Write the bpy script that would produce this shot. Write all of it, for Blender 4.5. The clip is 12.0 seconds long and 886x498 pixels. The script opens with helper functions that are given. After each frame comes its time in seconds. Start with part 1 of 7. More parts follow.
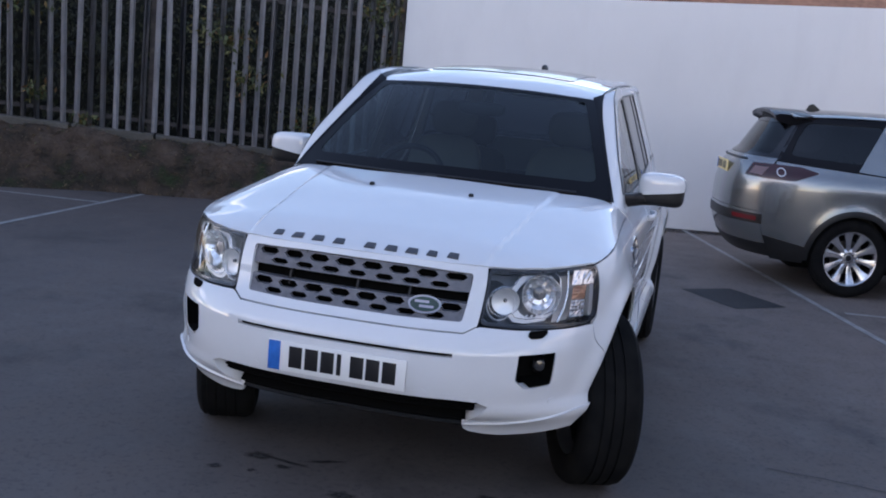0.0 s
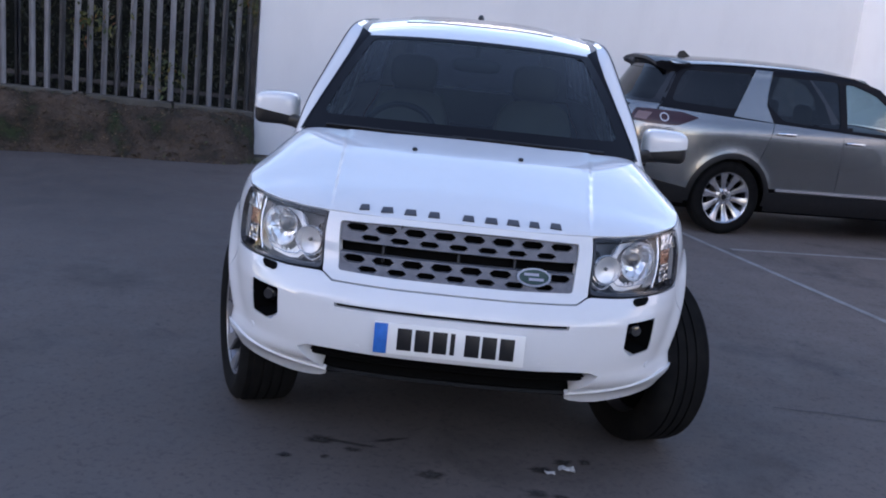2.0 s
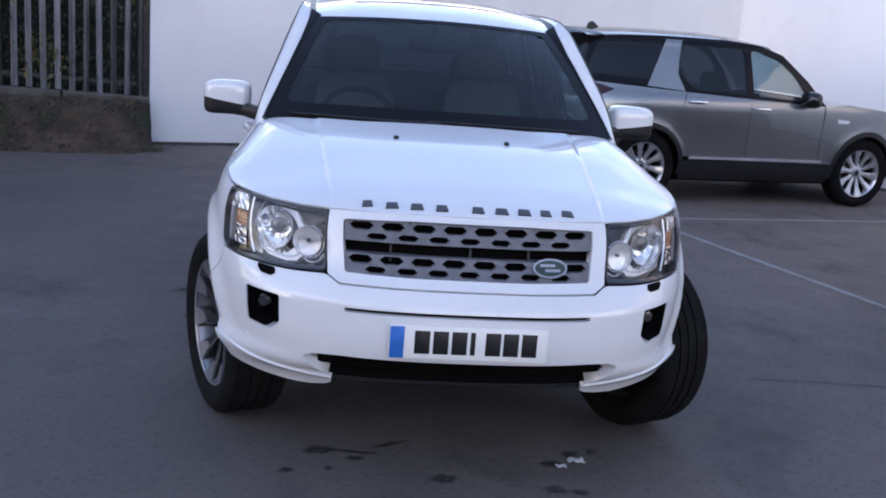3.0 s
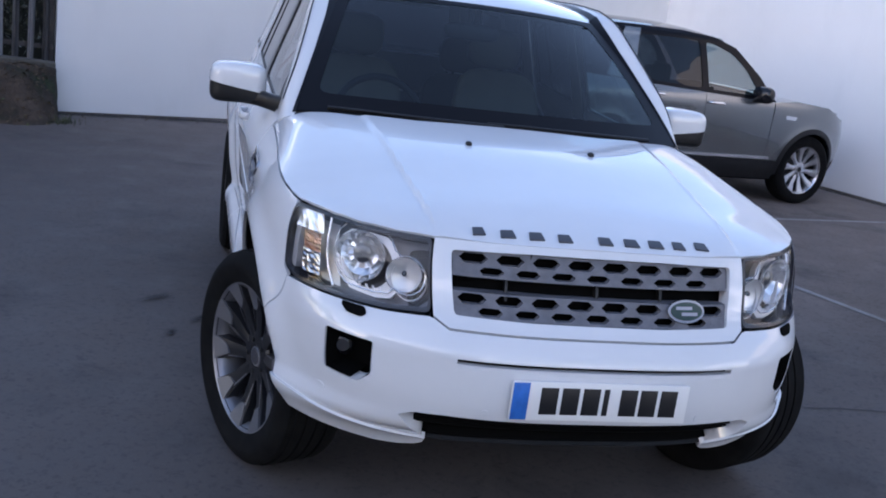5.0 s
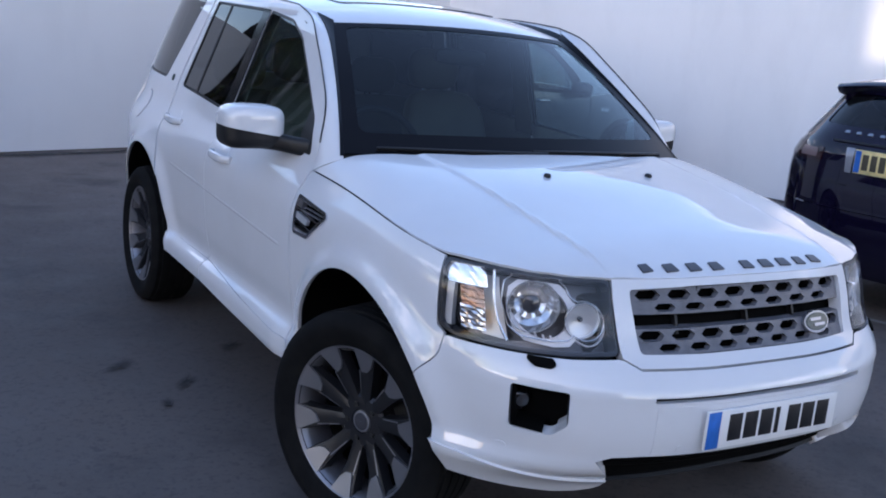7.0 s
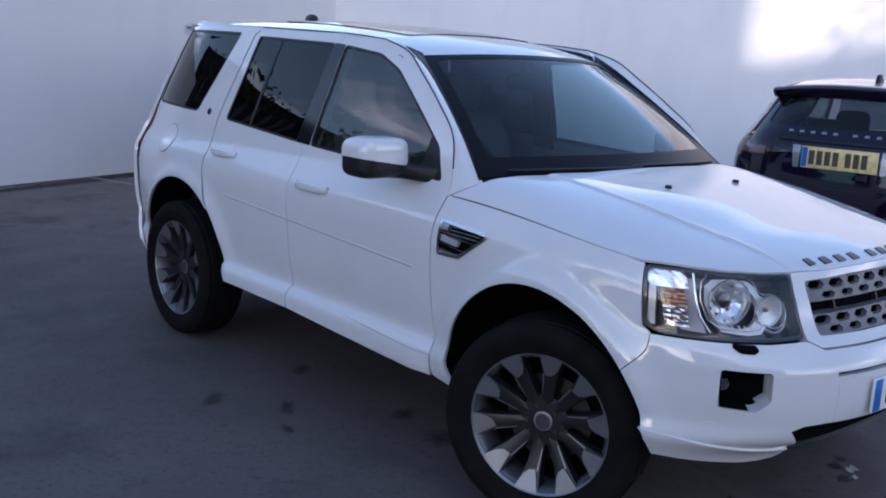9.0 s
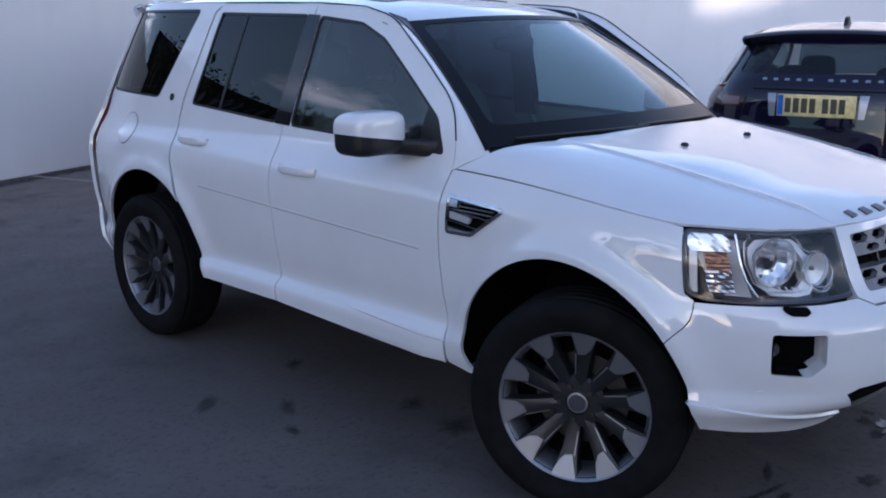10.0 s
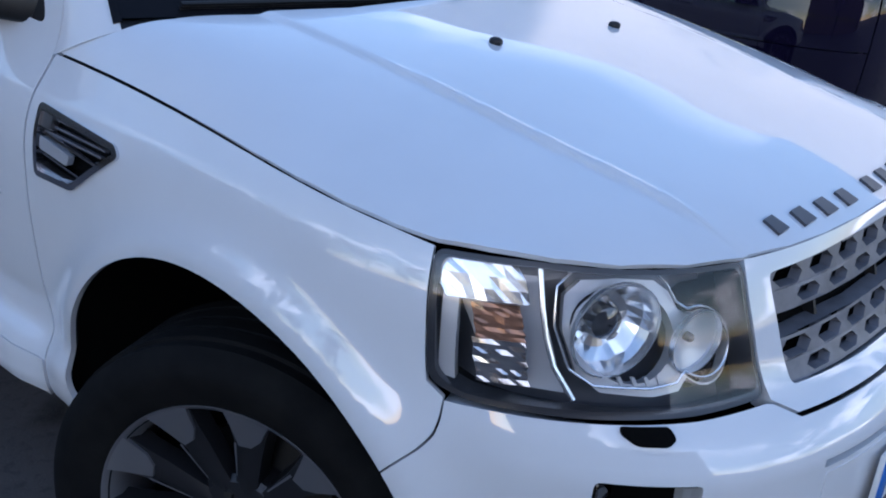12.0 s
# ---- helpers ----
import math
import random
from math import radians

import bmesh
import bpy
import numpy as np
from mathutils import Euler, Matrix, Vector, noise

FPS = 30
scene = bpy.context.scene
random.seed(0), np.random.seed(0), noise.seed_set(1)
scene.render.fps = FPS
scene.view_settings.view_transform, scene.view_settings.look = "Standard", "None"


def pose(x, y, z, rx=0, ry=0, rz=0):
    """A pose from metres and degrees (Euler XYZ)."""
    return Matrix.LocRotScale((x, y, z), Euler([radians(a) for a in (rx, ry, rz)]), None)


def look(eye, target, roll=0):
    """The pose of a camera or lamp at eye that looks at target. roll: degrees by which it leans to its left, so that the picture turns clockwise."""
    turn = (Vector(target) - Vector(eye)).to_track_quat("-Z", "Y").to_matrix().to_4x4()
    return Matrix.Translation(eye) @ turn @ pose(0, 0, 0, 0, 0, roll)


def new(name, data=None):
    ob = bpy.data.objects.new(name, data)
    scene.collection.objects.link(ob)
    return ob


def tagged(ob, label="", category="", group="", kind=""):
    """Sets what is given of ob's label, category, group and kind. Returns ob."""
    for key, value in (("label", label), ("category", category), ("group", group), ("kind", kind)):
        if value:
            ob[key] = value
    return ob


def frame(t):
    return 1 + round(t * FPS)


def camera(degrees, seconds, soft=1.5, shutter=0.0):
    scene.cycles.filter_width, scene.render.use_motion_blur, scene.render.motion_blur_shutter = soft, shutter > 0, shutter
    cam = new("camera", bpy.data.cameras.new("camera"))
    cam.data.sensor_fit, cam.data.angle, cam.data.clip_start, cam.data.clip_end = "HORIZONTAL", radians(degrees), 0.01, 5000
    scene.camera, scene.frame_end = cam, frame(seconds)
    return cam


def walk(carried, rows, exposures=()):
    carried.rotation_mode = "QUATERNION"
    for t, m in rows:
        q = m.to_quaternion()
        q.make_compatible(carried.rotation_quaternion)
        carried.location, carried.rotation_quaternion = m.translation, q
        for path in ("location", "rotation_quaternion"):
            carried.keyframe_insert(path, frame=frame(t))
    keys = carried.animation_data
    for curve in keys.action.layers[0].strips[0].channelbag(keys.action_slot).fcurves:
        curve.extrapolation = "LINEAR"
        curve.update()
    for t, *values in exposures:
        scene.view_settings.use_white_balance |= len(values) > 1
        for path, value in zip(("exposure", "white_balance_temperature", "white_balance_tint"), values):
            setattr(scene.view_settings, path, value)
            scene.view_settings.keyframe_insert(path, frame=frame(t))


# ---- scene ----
cam = camera(47.3, 12.0, soft=1.9)
PATH = [
    (0, (1.199, -4.113, 1.659), (0.703, -2.207, 1.31), 5.2),
    (0.5, (0.872, -4.112, 1.632), (0.433, -2.191, 1.287), 5.9),
    (1, (0.585, -4.069, 1.65), (0.25, -2.131, 1.283), 6.4),
    (1.5, (0.252, -4.144, 1.653), (0.089, -2.192, 1.249), 6.9),
    (2, (-0.006, -4.174, 1.661), (-0.033, -2.221, 1.23), 5.7),
    (2.5, (-0.251, -4.042, 1.656), (-0.14, -2.104, 1.176), 4.0),
    (3, (-0.477, -3.963, 1.653), (-0.247, -2.03, 1.192), 4.4),
    (3.2, (-0.614, -3.936, 1.654), (-0.353, -2.004, 1.21), 4.7),
    (5, (-1.138, -3.253, 1.632), (-0.639, -1.38, 1.141), 7.5),
    (5.5, (-1.456, -2.99, 1.632), (-0.795, -1.174, 1.116), 8.9),
    (6, (-1.661, -2.816, 1.593), (-0.917, -1.036, 1.066), 7.4),
    (6.5, (-1.892, -2.672, 1.617), (-1.054, -0.931, 1.1), 5.8),
    (7, (-2.24, -2.684, 1.623), (-1.232, -1.013, 1.182), 5.2),
    (7.2, (-2.393, -2.699, 1.633), (-1.35, -1.044, 1.217), 4.9),
    (8.8, (-3.25, -2.293, 1.606), (-1.965, -0.815, 1.202), 4.3),
    (9, (-3.35, -2.245, 1.627), (-2.05, -0.778, 1.229), 3.2),
    (9.5, (-3.431, -2.089, 1.622), (-2.132, -0.618, 1.24), 1.3),
    (10, (-3.36, -1.892, 1.593), (-1.982, -0.515, 1.144), -0.2),
    (10.5, (-3.136, -1.605, 1.564), (-1.622, -0.422, 1.006), -0.2),
    (11, (-2.647, -1.495, 1.544), (-1.121, -0.348, 0.948), -0.3),
    (11.2, (-2.497, -1.416, 1.564), (-0.967, -0.28, 0.955), 1.1),
    (11.5, (-2.222, -1.302, 1.521), (-0.71, -0.165, 0.874), 2.7),
    (12, (-1.822, -1.147, 1.511), (-0.366, -0.005, 0.753), 5.9),
]
walk(cam, [(t, look(eye, target, roll)) for t, eye, target, roll in PATH],
     exposures=[(0.0, 2.13, 6750, 27), (1.5, 2.20, 6650, 28), (3.0, 2.45, 6850, 29), (6.0, 2.15, 6450, 26), (7.0, 2.13, 6400, 26), (9.0, 1.87, 6250, 26), (10.3, 1.93, 6300, 26), (11.0, 2.18, 6350, 28), (12.0, 1.96, 5950, 21)])

# ---------------------------------------------------------------- light
SUN_DIR = Vector((-0.625, -0.78, 0.194)).normalized()      # towards the sun
world = bpy.data.worlds.new("world")
scene.world = world
world.use_nodes = True
_n, _l = world.node_tree.nodes, world.node_tree.links
_n.clear()
_out = _n.new("ShaderNodeOutputWorld")
_bg = _n.new("ShaderNodeBackground")
_sky = _n.new("ShaderNodeTexSky")
_sky.sky_type = "NISHITA"
_sky.sun_disc = False
_sky.sun_elevation = math.asin(SUN_DIR.z)
_sky.sun_rotation = math.atan2(SUN_DIR.x, SUN_DIR.y)
_sky.air_density, _sky.dust_density, _sky.ozone_density = 1.0, 0.45, 1.75
# thin broken cloud over the blue
_tc = _n.new("ShaderNodeTexCoord")
_mp = _n.new("ShaderNodeMapping")
_mp.inputs["Scale"].default_value = (1.0, 1.0, 2.6)
_no = _n.new("ShaderNodeTexNoise")
_no.inputs["Scale"].default_value = 4.2
_no.inputs["Detail"].default_value = 4.0
_no.inputs["Roughness"].default_value = 0.58
_rp = _n.new("ShaderNodeValToRGB")
_rp.color_ramp.elements[0].position, _rp.color_ramp.elements[1].position = 0.50, 0.61
_rp.color_ramp.elements[0].color, _rp.color_ramp.elements[1].color = (0, 0, 0, 1), (0.75, 0.75, 0.75, 1)
_mx = _n.new("ShaderNodeMix")
_mx.data_type = "RGBA"
_mx.inputs["B"].default_value = (13.0, 13.4, 14.4, 1)
_l.new(_tc.outputs["Generated"], _mp.inputs["Vector"])
_l.new(_mp.outputs["Vector"], _no.inputs["Vector"])
_l.new(_no.outputs["Fac"], _rp.inputs["Fac"])
# the cloud thins out overhead
_sx = _n.new("ShaderNodeSeparateXYZ")
_mr = _n.new("ShaderNodeMapRange")
_mr.inputs["From Min"].default_value, _mr.inputs["From Max"].default_value = 0.14, 0.42
_mr.inputs["To Min"].default_value, _mr.inputs["To Max"].default_value = 1.0, 0.0
_mu = _n.new("ShaderNodeMath")
_mu.operation = "MULTIPLY"
_l.new(_tc.outputs["Generated"], _sx.inputs["Vector"])
_l.new(_sx.outputs["Z"], _mr.inputs["Value"])
_l.new(_mr.outputs["Result"], _mu.inputs[0])
_l.new(_rp.outputs["Color"], _mu.inputs[1])
_l.new(_mu.outputs["Value"], _mx.inputs["Factor"])
_l.new(_sky.outputs["Color"], _mx.inputs["A"])
_l.new(_mx.outputs["Result"], _bg.inputs["Color"])
_l.new(_bg.outputs["Background"], _out.inputs["Surface"])
_bg.inputs["Strength"].default_value = 0.108

_sl = bpy.data.lights.new("sun", "SUN")
_sl.energy, _sl.angle, _sl.color = 0.85, radians(0.5), (1.0, 0.88, 0.73)
sun = new("sun", _sl)
sun.matrix_world = look(SUN_DIR * 30, (0, 0, 0))


# ---------------------------------------------------------------- mesh helpers
def finish(name, verts, faces, material, parent=None, label="", smooth=False, normals=None, edges=()):
    me = bpy.data.meshes.new(name)
    me.from_pydata([tuple(v) for v in verts], list(edges), faces)
    if smooth:
        me.polygons.foreach_set("use_smooth", [True] * len(me.polygons))
    if material is not None:
        me.materials.append(material)
    if normals is not None:
        me.normals_split_custom_set_from_vertices([tuple(n) for n in normals])
    me.update()
    ob = new(name, me)
    if parent is not None:
        ob.parent = parent
    if label:
        ob["label"] = label
    return ob


def from_bm(name, bm, material, parent=None, label="", smooth=False, angle=None):
    me = bpy.data.meshes.new(name)
    bm.normal_update()
    if smooth and angle is not None:
        for e in bm.edges:
            e.smooth = len(e.link_faces) == 2 and e.calc_face_angle(0) < radians(angle)
    for f in bm.faces:
        f.smooth = smooth
    bm.to_mesh(me)
    bm.free()
    if material is not None:
        me.materials.append(material)
    ob = new(name, me)
    if parent is not None:
        ob.parent = parent
    if label:
        ob["label"] = label
    return ob


def part(name, bm, material, parent, label="", smooth=True, angle=35):
    return from_bm(name, bm, material, parent, label, smooth, angle)


def thing(name, label, category, group="", m=None):
    ob = new(name)
    ob.empty_display_size = 0.1
    if m is not None:
        ob.matrix_world = m
    return tagged(ob, label, category, group)


def box(bm, lo, hi, bevel=0.0, m=None, seg=2):
    vs = [bm.verts.new((x, y, z)) for x in (lo[0], hi[0]) for y in (lo[1], hi[1]) for z in (lo[2], hi[2])]
    fs = [bm.faces.new([vs[i] for i in q]) for q in ((0, 1, 3, 2), (4, 6, 7, 5), (0, 4, 5, 1), (2, 3, 7, 6), (0, 2, 6, 4), (1, 5, 7, 3))]
    if bevel:
        es = {e for f in fs for e in f.edges}
        r = bmesh.ops.bevel(bm, geom=list(es), offset=bevel, segments=seg, affect="EDGES", profile=0.5)
        vs = list({v for f in r["faces"] for v in f.verts} | {v for v in vs if v.is_valid})
    if m is not None:
        bmesh.ops.transform(bm, matrix=m, verts=[v for v in vs if v.is_valid])
    return bm


def tube(bm, pts, r, n=8, caps=True):
    """A round bar along points."""
    pts = [Vector(p) for p in pts]
    rings = []
    for i, p in enumerate(pts):
        d = (pts[min(i + 1, len(pts) - 1)] - pts[max(i - 1, 0)]).normalized()
        a = d.orthogonal().normalized() if i == 0 else (rings_a - d * rings_a.dot(d)).normalized()
        rings_a = a
        b = d.cross(a)
        rr = r[i] if isinstance(r, (list, tuple)) else r
        rings.append([bm.verts.new(p + (a * math.cos(k * math.tau / n) + b * math.sin(k * math.tau / n)) * rr) for k in range(n)])
    for q, w in zip(rings, rings[1:]):
        for k in range(n):
            bm.faces.new((q[k], q[(k + 1) % n], w[(k + 1) % n], w[k]))
    if caps:
        bm.faces.new(rings[0][::-1])
        bm.faces.new(rings[-1])
    return bm


def lathe(bm, profile, n=48, axis="X", closed=False):
    """Turns (radius, along) pairs round an axis."""
    rings = []
    for r, a in profile:
        ring = []
        for k in range(n):
            c, s = math.cos(k * math.tau / n) * r, math.sin(k * math.tau / n) * r
            ring.append(bm.verts.new((a, c, s) if axis == "X" else ((c, a, s) if axis == "Y" else (c, s, a))))
        rings.append(ring)
    pairs = list(zip(rings, rings[1:])) + ([(rings[-1], rings[0])] if closed else [])
    for q, w in pairs:
        for k in range(n):
            bm.faces.new((q[k], w[k], w[(k + 1) % n], q[(k + 1) % n]))
    return bm


# ---------------------------------------------------------------- materials
def mat(name, base, rough=0.5, metal=0.0, **k):
    m = bpy.data.materials.new(name)
    m.use_nodes = True
    b = m.node_tree.nodes["Principled BSDF"]
    b.inputs["Base Color"].default_value = (*base, 1)
    b.inputs["Roughness"].default_value = rough
    b.inputs["Metallic"].default_value = metal
    for key, v in k.items():
        b.inputs[key.replace("_", " ")].default_value = v
    return m


def noise_on(m, scale, detail=6.0, rough=0.6, coord="Object", stretch=(1, 1, 1)):
    n, l = m.node_tree.nodes, m.node_tree.links
    tc, mp, no = n.new("ShaderNodeTexCoord"), n.new("ShaderNodeMapping"), n.new("ShaderNodeTexNoise")
    mp.inputs["Scale"].default_value = stretch
    no.inputs["Scale"].default_value, no.inputs["Detail"].default_value, no.inputs["Roughness"].default_value = scale, detail, rough
    l.new(tc.outputs[coord], mp.inputs["Vector"])
    l.new(mp.outputs["Vector"], no.inputs["Vector"])
    return no.outputs["Fac"]


def ramp(m, fac, stops):
    n, l = m.node_tree.nodes, m.node_tree.links
    r = n.new("ShaderNodeValToRGB")
    while len(r.color_ramp.elements) < len(stops):
        r.color_ramp.elements.new(0.5)
    for e, (p, c) in zip(r.color_ramp.elements, stops):
        e.position, e.color = p, (*c, 1) if len(c) == 3 else c
    l.new(fac, r.inputs["Fac"])
    return r.outputs["Color"]


def mixc(m, fac, a, b, mode="MIX"):
    n, l = m.node_tree.nodes, m.node_tree.links
    x = n.new("ShaderNodeMix")
    x.data_type, x.blend_type = "RGBA", mode
    for key, v in (("Factor", fac), ("A", a), ("B", b)):
        if isinstance(v, (int, float)):
            x.inputs[key].default_value = v
        elif isinstance(v, tuple):
            x.inputs[key].default_value = (*v, 1)
        else:
            l.new(v, x.inputs[key])
    return x.outputs["Result"]


def link(m, out, socket):
    m.node_tree.links.new(out, m.node_tree.nodes["Principled BSDF"].inputs[socket])


def bump(m, fac, strength=0.3, distance=0.01):
    n, l = m.node_tree.nodes, m.node_tree.links
    b = n.new("ShaderNodeBump")
    b.inputs["Strength"].default_value, b.inputs["Distance"].default_value = strength, distance
    l.new(fac, b.inputs["Height"])
    link(m, b.outputs["Normal"], "Normal")
    return b


def asphalt_material():
    m = mat("asphalt", (0.05, 0.05, 0.055), 0.8)
    big, mid, fine = noise_on(m, 0.35, 5), noise_on(m, 3.0, 6), noise_on(m, 160, 3)
    c = ramp(m, big, [(0.3, (0.070, 0.058, 0.054)), (0.7, (0.122, 0.101, 0.093))])
    c = mixc(m, ramp(m, mid, [(0.42, (0, 0, 0)), (0.75, (0.55, 0.55, 0.55))]), c, (0.134, 0.109, 0.097))
    # paler, browner towards the bays by the tall wall: bounced light put into the colour
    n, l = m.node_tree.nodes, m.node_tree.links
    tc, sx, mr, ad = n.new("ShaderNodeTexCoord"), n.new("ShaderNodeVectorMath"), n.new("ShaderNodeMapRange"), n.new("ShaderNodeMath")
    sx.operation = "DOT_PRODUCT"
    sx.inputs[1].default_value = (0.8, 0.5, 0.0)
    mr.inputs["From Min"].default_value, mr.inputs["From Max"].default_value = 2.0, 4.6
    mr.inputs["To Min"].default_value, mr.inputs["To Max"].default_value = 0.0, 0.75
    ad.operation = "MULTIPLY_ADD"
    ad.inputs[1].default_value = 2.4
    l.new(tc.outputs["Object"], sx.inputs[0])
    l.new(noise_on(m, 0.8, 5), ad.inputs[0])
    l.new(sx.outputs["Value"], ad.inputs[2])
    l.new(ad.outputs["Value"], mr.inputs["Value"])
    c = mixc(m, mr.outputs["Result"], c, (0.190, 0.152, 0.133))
    blot = noise_on(m, 1.1, 7, 0.66)
    c = mixc(m, ramp(m, blot, [(0.54, (0, 0, 0)), (0.66, (0.6, 0.6, 0.6))]), c, (0.044, 0.039, 0.038))
    drop = noise_on(m, 5.5, 3)
    c = mixc(m, ramp(m, drop, [(0.68, (0, 0, 0)), (0.76, (0.55, 0.55, 0.55))]), c, (0.036, 0.033, 0.033))
    c = mixc(m, ramp(m, fine, [(0.56, (0, 0, 0)), (0.75, (0.5, 0.5, 0.5))]), c, (0.13, 0.125, 0.12))
    grit = noise_on(m, 38, 4, 0.7)
    c = mixc(m, ramp(m, grit, [(0.52, (0, 0, 0)), (0.66, (0.5, 0.5, 0.5))]), c, (0.034, 0.031, 0.031))
    link(m, c, "Base Color")
    link(m, ramp(m, mid, [(0.3, (0.62, 0.62, 0.62)), (0.7, (0.9, 0.9, 0.9))]), "Roughness")
    bump(m, fine, 0.35, 0.004)
    return m


def render_material(name, k):
    m = mat(name, (k, k, k), 0.75)
    big, mid, fine = noise_on(m, 0.5, 4), noise_on(m, 2.2, 6, stretch=(1, 1, 0.35)), noise_on(m, 60, 4)
    c = ramp(m, big, [(0.3, (k * 0.95, k * 0.95, k * 0.955)), (0.7, (k * 1.03, k * 1.03, k * 1.03))])
    c = mixc(m, ramp(m, mid, [(0.52, (0, 0, 0)), (0.8, (0.35, 0.35, 0.35))]), c, (k * 0.83, k * 0.83, k * 0.83))
    link(m, c, "Base Color")
    bump(m, fine, 0.12, 0.004)
    return m


def line_material():
    m = mat("road_paint", (0.6, 0.6, 0.58), 0.7)
    n1, n2 = noise_on(m, 6, 6), noise_on(m, 90, 4)
    c = mixc(m, ramp(m, n1, [(0.35, (0, 0, 0)), (0.62, (0.7, 0.7, 0.7))]), (0.36, 0.36, 0.35), (0.20, 0.195, 0.19))
    c = mixc(m, ramp(m, n2, [(0.5, (0, 0, 0)), (0.62, (0.6, 0.6, 0.6))]), c, (0.10, 0.10, 0.10))
    link(m, c, "Base Color")
    return m


# the side wall's whiter copy partly stands in for the stronger light on it
ASPHALT, RENDER, BRIGHTWALL, LINE = asphalt_material(), render_material("painted_render", 0.72), render_material("brightened_white_render", 0.87), line_material()


# ---------------------------------------------------------------- sheet-metal helpers
def curve(tab):
    """A smooth function through (x, y) pairs."""
    xs, ys = np.array([p[0] for p in tab], float), np.array([p[1] for p in tab], float)
    d = np.diff(ys) / np.diff(xs)
    t = np.concatenate(([d[0]], (d[:-1] + d[1:]) / 2, [d[-1]]))
    t[1:-1][d[:-1] * d[1:] <= 0] = 0

    def f(x):
        x = min(max(x, xs[0]), xs[-1])
        i = min(max(int(np.searchsorted(xs, x)) - 1, 0), len(xs) - 2)
        h = xs[i + 1] - xs[i]
        u = (x - xs[i]) / h
        return float(ys[i] * (1 + 2 * u) * (1 - u) ** 2 + t[i] * h * u * (1 - u) ** 2 + ys[i + 1] * u * u * (3 - 2 * u) + t[i + 1] * h * u * u * (u - 1))
    return f


def smooth01(x):
    x = min(max(x, 0.0), 1.0)
    return x * x * (3 - 2 * x)


def dense(poly, step, closed=True):
    out = []
    for a, b in zip(poly, poly[1:] + (poly[:1] if closed else [])):
        k = max(1, int(math.hypot(b[0] - a[0], b[1] - a[1]) / step + 0.999))
        out += [(a[0] + (b[0] - a[0]) * i / k, a[1] + (b[1] - a[1]) * i / k) for i in range(k)]
    return out


def area2(poly):
    return sum(a[0] * b[1] - b[0] * a[1] for a, b in zip(poly, poly[1:] + poly[:1]))


def inset(poly, g):
    """Moves the outline inwards by g."""
    if area2(poly) < 0:
        poly = poly[::-1]
    out, n = [], len(poly)
    for i in range(n):
        a, b, c = poly[i - 1], poly[i], poly[(i + 1) % n]
        u, v = Vector((b[0] - a[0], b[1] - a[1])), Vector((c[0] - b[0], c[1] - b[1]))
        if u.length < 1e-7 or v.length < 1e-7:
            continue
        u.normalize(), v.normalize()
        n1, n2 = Vector((-u.y, u.x)), Vector((-v.y, v.x))
        m = n1 + n2
        if m.length < 0.2:
            m = n1
        m = m / max(m.dot(n1), 0.35)
        out.append((b[0] + m.x * g, b[1] + m.y * g))
    return out


def rounded(poly, r, n=4):
    """Rounds the corners of an outline."""
    out = []
    for i in range(len(poly)):
        a, b, c = Vector(poly[i - 1]), Vector(poly[i]), Vector(poly[(i + 1) % len(poly)])
        ra = min(r, (a - b).length * 0.45, (c - b).length * 0.45)
        p, q = b + (a - b).normalized() * ra, b + (c - b).normalized() * ra
        out += [tuple(p.lerp(b, k / n).lerp(b.lerp(q, k / n), k / n)) for k in range(n + 1)]
    return out


def arc(yc, zc, r, a0, a1, n=16):
    return [(yc + r * math.cos(radians(a0 + (a1 - a0) * i / n)), zc + r * math.sin(radians(a0 + (a1 - a0) * i / n))) for i in range(n + 1)]


def clip_cell(poly, x0, y0, x1, y1):
    for axis, lim, sign in ((0, x0, 1), (0, x1, -1), (1, y0, 1), (1, y1, -1)):
        out = []
        for i in range(len(poly)):
            p, q = poly[i - 1], poly[i]
            dp, dq = (p[axis] - lim) * sign, (q[axis] - lim) * sign
            if (dp >= 0) != (dq >= 0):
                k = dp / (dp - dq)
                out.append((p[0] + (q[0] - p[0]) * k, p[1] + (q[1] - p[1]) * k))
            if dq >= 0:
                out.append(q)
        poly = out
        if not poly:
            break
    return poly


def no_spikes(poly):
    """Drops points where an outline doubles back on itself."""
    poly = list(poly)
    again = True
    while again and len(poly) >= 3:
        again = False
        for i in range(len(poly)):
            a, b, c = poly[i - 1], poly[i], poly[(i + 1) % len(poly)]
            u, v = (b[0] - a[0], b[1] - a[1]), (c[0] - b[0], c[1] - b[1])
            lu, lv = math.hypot(*u), math.hypot(*v)
            if lu < 1e-7 or lv < 1e-7 or (abs(u[0] * v[1] - u[1] * v[0]) < 1e-6 * lu * lv + 1e-13 and u[0] * v[0] + u[1] * v[1] < 0):
                poly.pop(i)
                again = True
                break
    return poly


